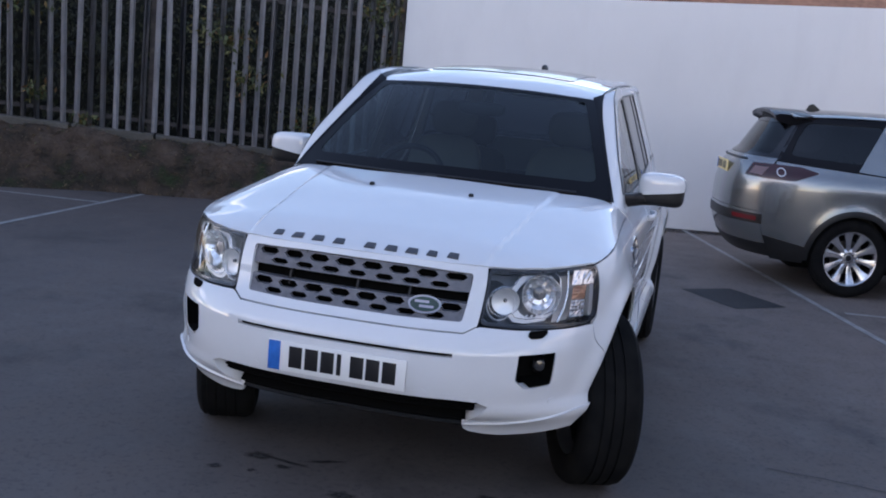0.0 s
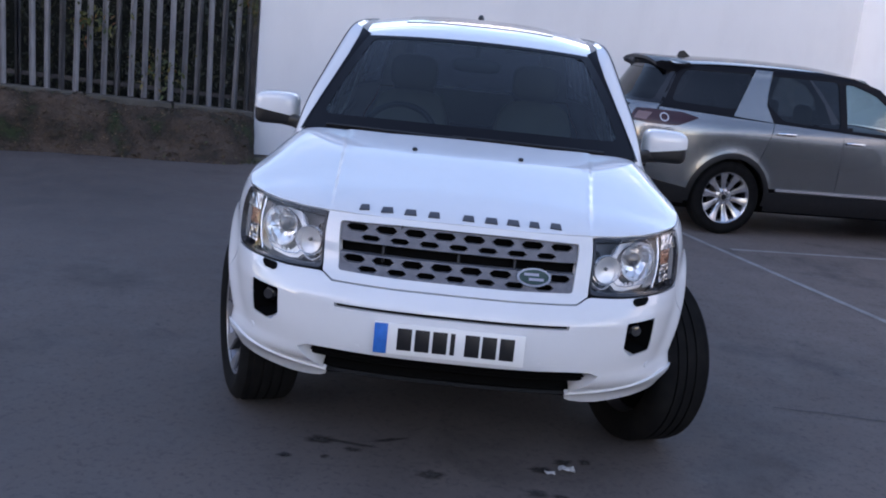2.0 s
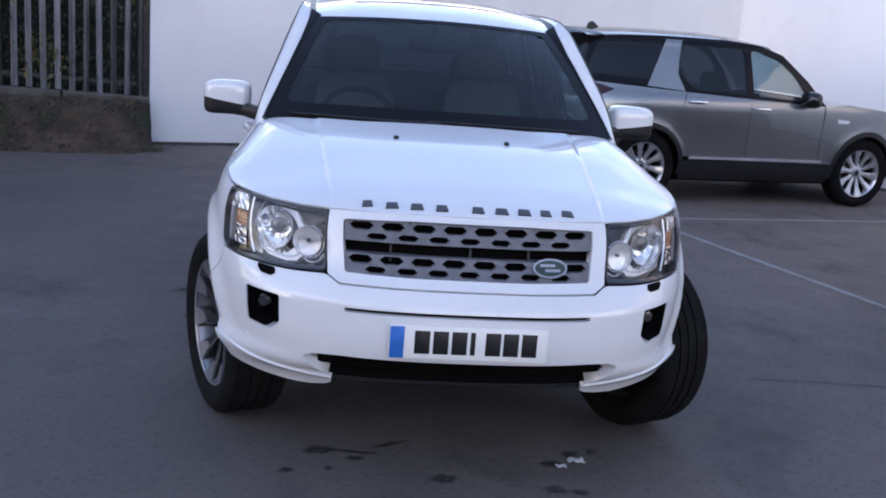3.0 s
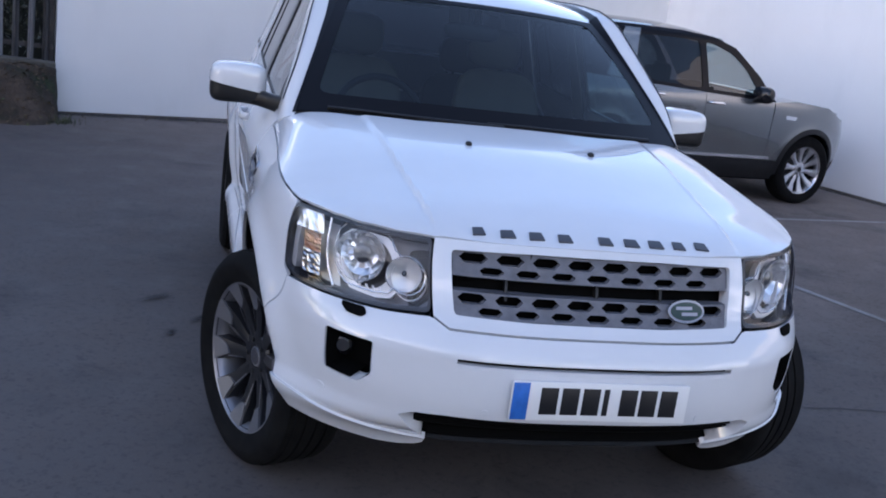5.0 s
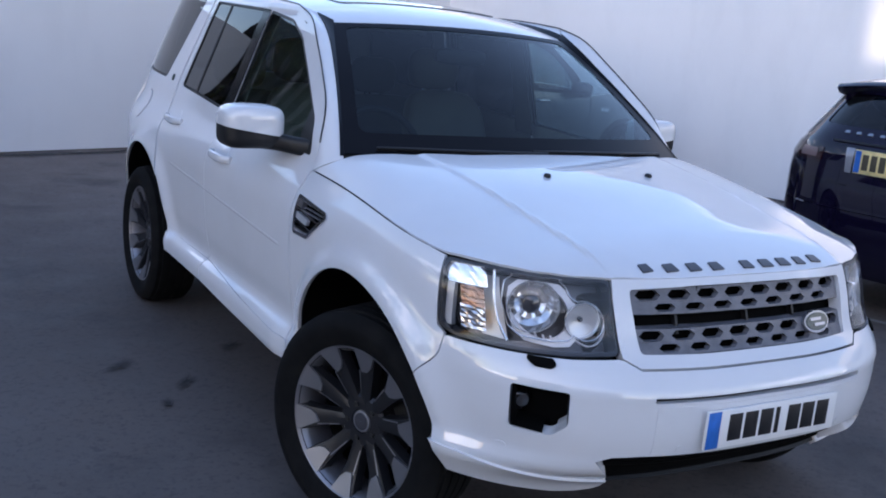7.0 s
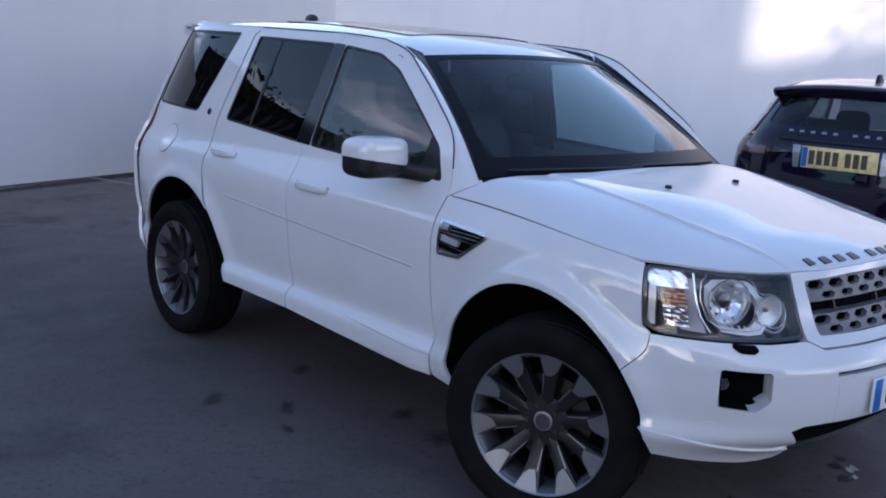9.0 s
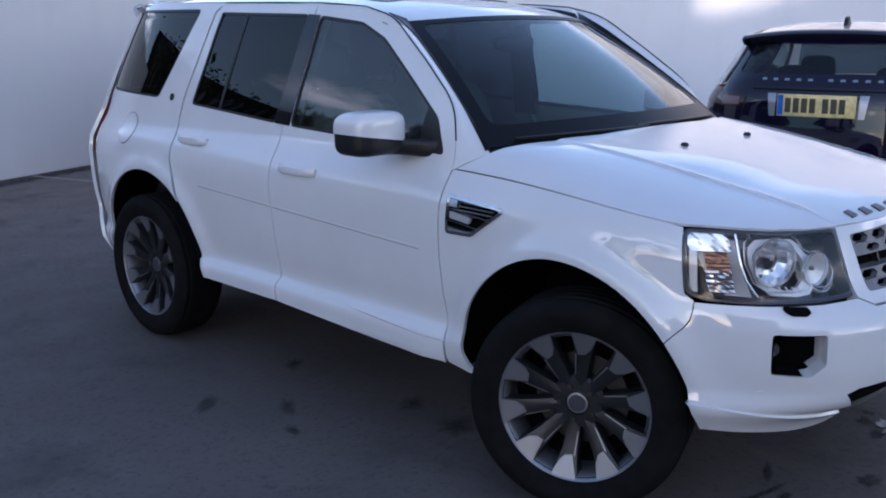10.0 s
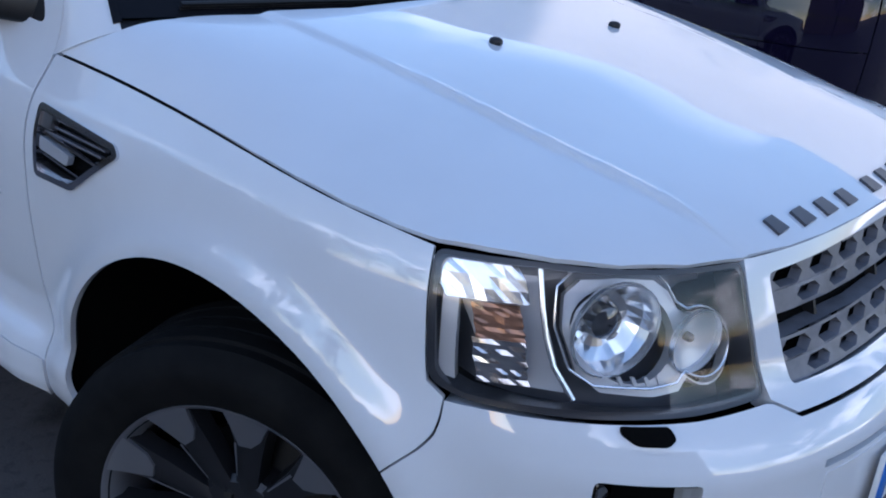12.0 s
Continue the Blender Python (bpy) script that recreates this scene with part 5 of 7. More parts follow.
        for v in bm.verts:
            v.co.y += 0.30 * max(v.co.x, 0) ** 2 / 0.128 + 0.02 * v.co.x
            v.co.z -= 0.10 * max(v.co.x, 0) ** 2 / 0.128
        geom = bm.verts[:] + bm.edges[:] + bm.faces[:]
        low = bm.copy()
        bmesh.ops.bisect_plane(bm, geom=geom, plane_co=(0, 0, -0.016), plane_no=(-0.14, 0, 1), clear_inner=True)
        bmesh.ops.bisect_plane(low, geom=low.verts[:] + low.edges[:] + low.faces[:], plane_co=(0, 0, -0.018), plane_no=(-0.14, 0, 1), clear_outer=True)
        bmesh.ops.scale(low, vec=(0.975, 0.975, 1.0), verts=low.verts[:])
        for b, nm, mt, lab in ((bm, "mirror_cap", WHITE, "white wing mirror cap"), (low, "mirror_base", BLACK, "black wing mirror housing")):
            bmesh.ops.transform(b, matrix=pose(0.966, 0.862, 1.184), verts=b.verts[:])
            if mm:
                for v in b.verts:
                    v.co.x *= -1
                bmesh.ops.reverse_faces(b, faces=b.faces[:])
            part(nm, b, mt, car, lab)
        bm = bmesh.new()
        rows = []
        for x, y, z, dy, dz in ((0.795, 0.715, 1.125, 0.050, 0.034), (0.84, 0.770, 1.128, 0.044, 0.032), (0.885, 0.830, 1.134, 0.050, 0.033), (0.94, 0.855, 1.136, 0.060, 0.032)):
            rows.append([bm.verts.new((x * sgn, y + dy * math.copysign(abs(math.cos(a)) ** 0.6, math.cos(a)), z + dz * math.copysign(abs(math.sin(a)) ** 0.6, math.sin(a)))) for a in (math.tau * (i + 0.5) / 16 for i in range(16))])
        for q, r in zip(rows, rows[1:]):
            for i in range(16):
                bm.faces.new((q[i], q[(i + 1) % 16], r[(i + 1) % 16], r[i]))
        bmesh.ops.recalc_face_normals(bm, faces=bm.faces[:])
        part("mirror_arm", bm, BLACK, car)
        bm = bmesh.new()
        box(bm, (0.870 if not mm else -1.055, 0.925, 1.128), (1.055 if not mm else -0.870, 0.944, 1.240), 0.012)
        part("mirror_glass", bm, CHROME, car)
    # roof
    r = [(0.0, 1.010), (0.2, 1.020), (0.4, 1.048), (0.566, 1.094), (0.582, 1.2), (0.590, 1.5), (0.590, 2.2), (0.585, 2.9), (0.575, 3.20), (0.3, 3.28), (0.0, 3.30)]
    panel("roof", [(-x, y) for x, y in r[::-1]][:-1] + r[1:], roof_at, WHITE, car, step=0.04, depth=0.02)
    sr = rounded([(-0.40, 1.40), (0.40, 1.40), (0.40, 2.45), (-0.40, 2.45)], 0.05)
    panel("sunroof", sr, roof_at, GLOSSBLACK, car, "dark glass sunroof", off=0.004, depth=0.006, step=0.05)
    bm = bmesh.new()
    blob(bm, (0, 2.79, 1.715), (0.022, 0.06, 0.035), 2.2, 14, 8)
    part("roof_aerial", bm, BLACK, car)
    bm = bmesh.new()
    rows = []
    for i in range(17):
        x = -0.56 + 1.12 * i / 16
        k = (abs(x) / 0.56) ** 2
        rows.append([bm.verts.new((x, 3.17 + dy - 0.05 * k, roof_at(x * 0.95, 3.16).z + 0.004 + dz)) for dy, dz in ((0.0, 0.0), (0.08, 0.002), (0.135, -0.006), (0.150, -0.024), (0.130, -0.062), (0.0, -0.080))])
    for q, r in zip(rows, rows[1:]):
        for i in range(6):
            bm.faces.new((q[i], q[(i + 1) % 6], r[(i + 1) % 6], r[i]))
    bm.faces.new(rows[0]), bm.faces.new(rows[-1][::-1])
    bmesh.ops.recalc_face_normals(bm, faces=bm.faces[:])
    part("roof_spoiler", bm, WHITE, car, angle=50)
    # windscreen
    edge = [(-1, 0), (1, 0), (1, 1), (-1, 1)]
    panel("windscreen", edge, screen_at, SCREEN, car, "curved windscreen with black border", step=0.08, depth=0).visible_shadow = False
    panel("screen_border", [(-0.999, 0.002), (0.999, 0.002), (0.999, 0.998), (-0.999, 0.998)], screen_at, FRIT, car, holes=[rounded([(-0.925, 0.130), (0.925, 0.130), (0.915, 0.955), (-0.915, 0.955)], 0.06)], step=0.08, off=0.002, depth=0)
    # scuttle and wipers
    def cowl(u, v):
        k = 1 - u * u
        return Vector((u * 0.775, (0.465 - 0.19 * k) * (1 - v) + (0.500 - 0.155 * k) * v, 1.128 + 0.016 * k + 0.016 * v))
    panel("scuttle", [(-1, -0.4), (1, -0.4), (1, 1.0), (-1, 1.0)], cowl, BLACK, car, step=0.08, depth=0.01)
    for u0, u1, v1 in ((0.80, -0.10, 0.030), (-0.02, -0.86, 0.026)):
        bm = bmesh.new()
        n0 = Vector((0, -0.55, 0.83))
        a = [screen_at(u0 + (u1 - u0) * k, 0.012 + (v1 - 0.012) * math.sin(math.pi * k * 0.5)) + n0 * 0.014 for k in (0, 0.2, 0.4, 0.6, 0.8, 1.0)]
        tube(bm, a, [0.009, 0.008, 0.007, 0.006, 0.006, 0.005], 7)
        b = [p - n0 * 0.008 for p in a[1:]]
        tube(bm, b, 0.005, 6)
        part("wiper", bm, BLACK, car, "black windscreen wiper")
    # tailgate closing the back
    def tail(u, v):
        z = 0.32 + v * 1.36
        k = abs(u)
        return Vector((-u * half_width(z) * 0.87, tail_y(z) - 0.15 * k ** 4 - 0.02, z))
    panel("tailgate", [(-1, 0), (1, 0), (1, 1), (-1, 1)], tail, WHITE, car, holes=[[(-0.76, 0.65), (0.76, 0.65), (0.76, 0.94), (-0.76, 0.94)]], step=0.06, depth=0.02)
    panel("rear_screen", [(-0.78, 0.64), (0.78, 0.64), (0.78, 0.95), (-0.78, 0.95)], tail, TINTED, car, "dark rear window", step=0.06, depth=0, off=0.004)
    return car


def wheel_at(parent, m, radius, rim, width, style, label):
    """A road wheel whose axle is its own x; +x is its outer face."""
    w = new("wheel")
    w.empty_display_size = 0.1
    w.parent = parent
    w.matrix_basis = m
    w["label"] = label
    h = width / 2
    bm = bmesh.new()
    prof = [(rim - 0.012, -h * 0.80), (rim + 0.01, -h * 0.93), (rim + (radius - rim) * 0.45, -h * 1.04), (radius - 0.022, -h * 0.96), (radius - 0.006, -h * 0.82)]
    for x in (-0.52, -0.17, 0.17, 0.52):
        prof += [(radius, x * h - 0.020), (radius, x * h + 0.012), (radius - 0.007, x * h + 0.014), (radius - 0.007, x * h + 0.022)]
    prof += [(radius - 0.006, h * 0.82), (radius - 0.022, h * 0.96), (rim + (radius - rim) * 0.62, h * 1.035), (rim + (radius - rim) * 0.56, h * 1.045), (rim + (radius - rim) * 0.45, h * 1.04), (rim + 0.01, h * 0.93), (rim - 0.012, h * 0.80)]
    lathe(bm, prof, 72)
    bmesh.ops.recalc_face_normals(bm, faces=bm.faces[:])
    part("tyre", bm, RUBBER, w)
    bm = bmesh.new()
    lathe(bm, [(rim - 0.012, -h * 0.8), (rim - 0.02, 0), (rim - 0.022, h * 0.6), (rim - 0.008, h * 0.84), (rim + 0.000, h * 0.88), (rim + 0.003, h * 0.84)], 60)
    bmesh.ops.recalc_face_normals(bm, faces=bm.faces[:])
    part("rim", bm, TIP if style == "dark" else ALLOY, w)
    # dark disc added as the shade between the spokes
    bm = bmesh.new()
    lathe(bm, [(0.001, -0.02), (rim - 0.02, -0.02), (rim - 0.02, -0.035), (0.001, -0.035)], 48)
    bmesh.ops.recalc_face_normals(bm, faces=bm.faces[:])
    part("wheel_back", bm, DARKVOID, w)
    bm = bmesh.new()
    lathe(bm, [(0.06, -0.002), (rim * 0.62, -0.002), (rim * 0.62, -0.016), (0.06, -0.016)], 40, closed=True)
    bmesh.ops.recalc_face_normals(bm, faces=bm.faces[:])
    part("brake_disc", bm, STEEL, w)
    # hub
    bm = bmesh.new()
    lathe(bm, [(0.094, 0.0), (0.092, h * 0.40), (0.080, h * 0.475), (0.040, h * 0.485), (0.039, h * 0.46)], 36)
    bmesh.ops.recalc_face_normals(bm, faces=bm.faces[:])
    part("hub", bm, ANTHRACITE if style == "dark" else ALLOY, w)
    bm = bmesh.new()
    lathe(bm, [(0.001, h * 0.495), (0.030, h * 0.495), (0.035, h * 0.485), (0.037, h * 0.42)], 28)
    bmesh.ops.recalc_face_normals(bm, faces=bm.faces[:])
    part("hub_cap", bm, SATIN if style != "dark" else TIP, w)
    bm = bmesh.new()
    lathe(bm, [(0.001, h * 0.512), (0.026, h * 0.510), (0.029, h * 0.490)], 24)
    part("cap_mark", bm, ANTHRACITE if style != "dark" else GREYCAP, w)
    for k in range(5):
        a = math.tau * (k + 0.25) / 5
        bm = bmesh.new()
        lathe(bm, [(0.001, h * 0.53), (0.008, h * 0.53), (0.0100, h * 0.49), (0.0100, h * 0.35)], 6)
        bmesh.ops.transform(bm, matrix=Matrix.Translation((0, 0.058 * math.cos(a), 0.058 * math.sin(a))), verts=bm.verts[:])
        part("wheel_nut", bm, SATIN if style != "dark" else STEEL, w)
    n = 10
    first = None
    for k in range(n):
        turn = Matrix.Rotation(math.tau * (k + 0.15) / n, 4, "X")
        if first is None:
            bm = bmesh.new()
            rows = []
            for r, wd, x in ((0.060, 0.020, h * 0.44), (0.10, 0.021, h * 0.49), (0.16, 0.025, h * 0.56), (rim * 0.80, 0.033, h * 0.68), (rim - 0.012, 0.043, h * 0.78)):
                rows.append([bm.verts.new((x - 0.035, -wd * 1.15, r)), bm.verts.new((x, -wd, r)), bm.verts.new((x + 0.005, 0.2 * wd, r)), bm.verts.new((x, wd, r)), bm.verts.new((x - 0.035, wd * 1.15, r))])
            for q, r in zip(rows, rows[1:]):
                for i in range(4):
                    bm.faces.new((q[i], q[i + 1], r[i + 1], r[i]))
            bmesh.ops.recalc_face_normals(bm, faces=bm.faces[:])
            sp = part("spoke", bm, ANTHRACITE if style == "dark" else ALLOY, w, angle=28)
            tip = None
            if style == "dark":
                bm = bmesh.new()
                r0, r1 = rim * 0.68, rim - 0.005
                a = [(h * 0.665, -0.014, r0), (h * 0.69, 0.010, r0 + 0.006), (h * 0.72, 0.026, r0 + 0.026), (h * 0.80, 0.035, rim * 0.88)]
                a += [(h * 0.86, math.sin(w) * r1, math.cos(w) * r1) for w in (0.175, 0.09, 0.0, -0.09, -0.165)] + [(h * 0.79, -0.031, rim * 0.87)]
                f = [bm.verts.new(p) for p in a]
                b = [bm.verts.new((p[0] - 0.03, p[1], p[2])) for p in a]
                c = bm.verts.new((h * 0.775, 0.0, rim * 0.85))
                for i in range(len(a)):
                    q = (i + 1) % len(a)
                    bm.faces.new((f[i], f[q], c)), bm.faces.new((f[i], b[i], b[q], f[q]))
                bmesh.ops.recalc_face_normals(bm, faces=bm.faces[:])
                # polished edge running from the tip to the hub
                e0 = [bm.verts.new(p) for p in ((h * 0.500, -0.0195, 0.095), (h * 0.505, -0.0165, 0.095), (h * 0.672, -0.0185, r0 + 0.004), (h * 0.667, -0.0235, r0 + 0.004))]
                bm.faces.new(e0)
                tip = part("spoke_tip", bm, TIP, w, "polished spoke tip", angle=25)
            first = (sp, tip)
        else:
            for o in first:
                if o is not None:
                    c = o.copy()
                    scene.collection.objects.link(c)
                    c.parent = w
                    c.matrix_basis = turn
        if k == 0:
            for o in first:
                if o is not None:
                    o.matrix_basis = turn
    return w


def seat(parent, x, y, z, width=0.50, back=0.62, lean=18):
    """A leather seat facing the nose (-y)."""
    s = new("seat")
    s.empty_display_size = 0.1
    s.parent = parent
    s["label"] = "cream leather seat"
    s.matrix_basis = pose(x, y, z)
    bm = bmesh.new()
    blob(bm, (0, 0, 0.10), (width / 2, 0.27, 0.10), 4.0, 24, 12)
    part("cushion", bm, CREAM, s)
    bm = bmesh.new()
    blob(bm, (0, 0, back / 2), (width / 2 * 0.96, 0.075, back / 2), 4.0, 24, 14)
    for v in bm.verts:
        k = abs(v.co.x) / (width / 2)
        v.co.y -= 0.05 * k ** 3
        v.co.x *= 1 - 0.12 * smooth01(v.co.z / back)
    bmesh.ops.transform(bm, matrix=pose(0, 0.24, 0.10, -lean), verts=bm.verts[:])
    part("backrest", bm, CREAM, s)
    bm = bmesh.new()
    blob(bm, (0, 0.30 + back * math.sin(radians(lean)), 0.10 + back * 0.96 + 0.10), (0.14, 0.055, 0.105), 3.4, 20, 12)
    part("headrest", bm, HEADREST, s)
    bm = bmesh.new()
    for dx in (-0.05, 0.05):
        tube(bm, [(dx, 0.27 + back * math.sin(radians(lean)), back * 0.9), (dx, 0.30 + back * math.sin(radians(lean)), 0.10 + back * 0.98)], 0.007, 6)
    part("headrest_stay", bm, CHROME, s)
    return s


def white_car_inside(car):
    bm = bmesh.new()
    box(bm, (-0.60, -0.40, 0.29), (0.60, 3.28, 0.41), 0.03)
    part("underbody", bm, DARKVOID, car)
    bm = bmesh.new()
    box(bm, (-0.52, -0.62, 0.36), (0.52, 0.42, 0.92), 0.03)
    part("engine_bay", bm, DARKVOID, car)
    for x0 in (-0.82, 0.68):
        bm = bmesh.new()
        box(bm, (x0, 0.50, 0.40), (x0 + 0.14, 2.15, 1.02), 0.03)
        part("door_trim", bm, DARKTRIM, car)
    bm = bmesh.new()
    box(bm, (-0.66, 2.25, 0.40), (0.66, 3.20, 0.98), 0.03)
    part("boot_trim", bm, DARKTRIM, car)
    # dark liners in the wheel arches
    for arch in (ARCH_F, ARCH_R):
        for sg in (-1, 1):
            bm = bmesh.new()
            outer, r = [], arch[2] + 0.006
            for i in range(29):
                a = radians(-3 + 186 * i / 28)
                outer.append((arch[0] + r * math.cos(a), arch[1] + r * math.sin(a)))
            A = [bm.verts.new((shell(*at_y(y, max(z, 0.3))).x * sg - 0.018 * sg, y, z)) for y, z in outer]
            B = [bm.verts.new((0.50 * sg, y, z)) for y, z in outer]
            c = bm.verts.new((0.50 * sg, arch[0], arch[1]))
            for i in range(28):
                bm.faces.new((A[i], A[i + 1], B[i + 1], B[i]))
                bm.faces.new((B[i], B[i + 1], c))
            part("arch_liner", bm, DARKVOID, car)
    # dash, wheel, mirror, headlining
    bm = bmesh.new()
    blob(bm, (0, 0.66, 0.98), (0.74, 0.36, 0.15), 4.5, 32, 12)
    dash = part("dashboard", bm, DARKTRIM, car)
    bm = bmesh.new()
    blob(bm, (-0.36, 0.80, 1.10), (0.19, 0.10, 0.055), 3.0, 20, 10)
    part("binnacle", bm, DARKTRIM, dash)
    bm = bmesh.new()
    box(bm, (-0.075, -0.04, 0.0), (0.075, 0.04, 0.003), 0.001)
    bmesh.ops.transform(bm, matrix=pose(0.07, 0.80, 1.136, 8, 3, 6), verts=bm.verts[:])
    part("paper_slip", bm, PLATEWHITE, dash, "white slip of paper on the dashboard")
    bm = bmesh.new()
    R, r = 0.188, 0.016
    grid = []
    for i in range(40):
        a = math.tau * i / 40
        grid.append([bm.verts.new(((R + r * math.cos(b)) * math.cos(a), (R + r * math.cos(b)) * math.sin(a), r * math.sin(b))) for b in (math.tau * j / 10 for j in range(10))])
    for i in range(40):
        for j in range(10):
            bm.faces.new((grid[i][j], grid[(i + 1) % 40][j], grid[(i + 1) % 40][(j + 1) % 10], grid[i][(j + 1) % 10]))
    blob(bm, (0, 0, -0.01), (0.085, 0.065, 0.028), 3.0, 20, 8)
    for a in (200, 340, 270):
        tube(bm, [(0.05 * math.cos(radians(a)), 0.05 * math.sin(radians(a)), -0.01), (R * math.cos(radians(a)), R * math.sin(radians(a)), 0)], 0.014, 6)
    bmesh.ops.transform(bm, matrix=pose(-0.36, 1.00, 1.075, 62, 0, 0), verts=bm.verts[:])
    part("steering_wheel", bm, DARKTRIM, car, "dark steering wheel")
    bm = bmesh.new()
    blob(bm, (0, 1.03, 1.475), (0.125, 0.022, 0.036), 3.5, 20, 8)
    tube(bm, [(0, 1.04, 1.50), (0, 1.06, 1.575)], 0.014, 8)
    part("rear_view_mirror", bm, DARKTRIM, car)
    for x in (-0.30, 0.30):
        bm = bmesh.new()
        box(bm, (x - 0.17, 1.10, 1.555), (x + 0.17, 1.26, 1.572), 0.006)
        part("sun_visor", bm, HEADLINE, car)

    def lining(x, y):
        return roof_at(x, y) - Vector((0, 0, 0.035))
    panel("headlining", [(-0.58, 1.1), (0.58, 1.1), (0.56, 3.08), (-0.56, 3.08)], lining, HEADLINE, car, step=0.1, depth=0.002)
    for mm in (False, True):
        panel("pillar_lining", [(0.1, 0.05), (0.95, 0.05), (0.95, 1.0), (0.1, 1.0)], pillar_at, HEADLINE, car, off=-0.03, depth=0.004, step=0.08, mirror=mm)
        panel("door_pillar_lining", [at_y(1.55, 1.10), at_y(1.70, 1.10), at_y(1.62, 1.62), at_y(1.50, 1.62)], shell, HEADLINE, car, off=-0.04, depth=0.004, mirror=mm)
    for x in (-0.36, 0.36):
        seat(car, x, 1.38, 0.54, 0.52, 0.66)
    for x in (-0.40, 0.40):
        seat(car, x, 2.15, 0.52, 0.62, 0.58, 20)
    bm = bmesh.new()
    box(bm, (-0.11, 0.9, 0.40), (0.11, 1.9, 0.66), 0.03)
    part("centre_console", bm, DARKTRIM, car)


def car_wheels(car):
    for sg in (-1, 1):
        steer = 21.5
        m = Matrix.Translation((0.822 * sg, 0.0, 0.370)) @ Matrix.Rotation(radians(steer), 4, "Z")
        if sg < 0:
            m = m @ Matrix.Rotation(math.pi, 4, "Z")
        wheel_at(car, m @ Matrix.Rotation(0.425, 4, "X"), 0.362, 0.252, 0.240, "dark", "black and polished ten-spoke alloy wheel, steered")
        m = Matrix.Translation((0.805 * sg, 2.66, 0.370))
        if sg < 0:
            m = m @ Matrix.Rotation(math.pi, 4, "Z")
        wheel_at(car, m, 0.361, 0.252, 0.235, "dark", "black and polished ten-spoke alloy wheel")


suv = white_car()
white_car_inside(suv)
car_wheels(suv)


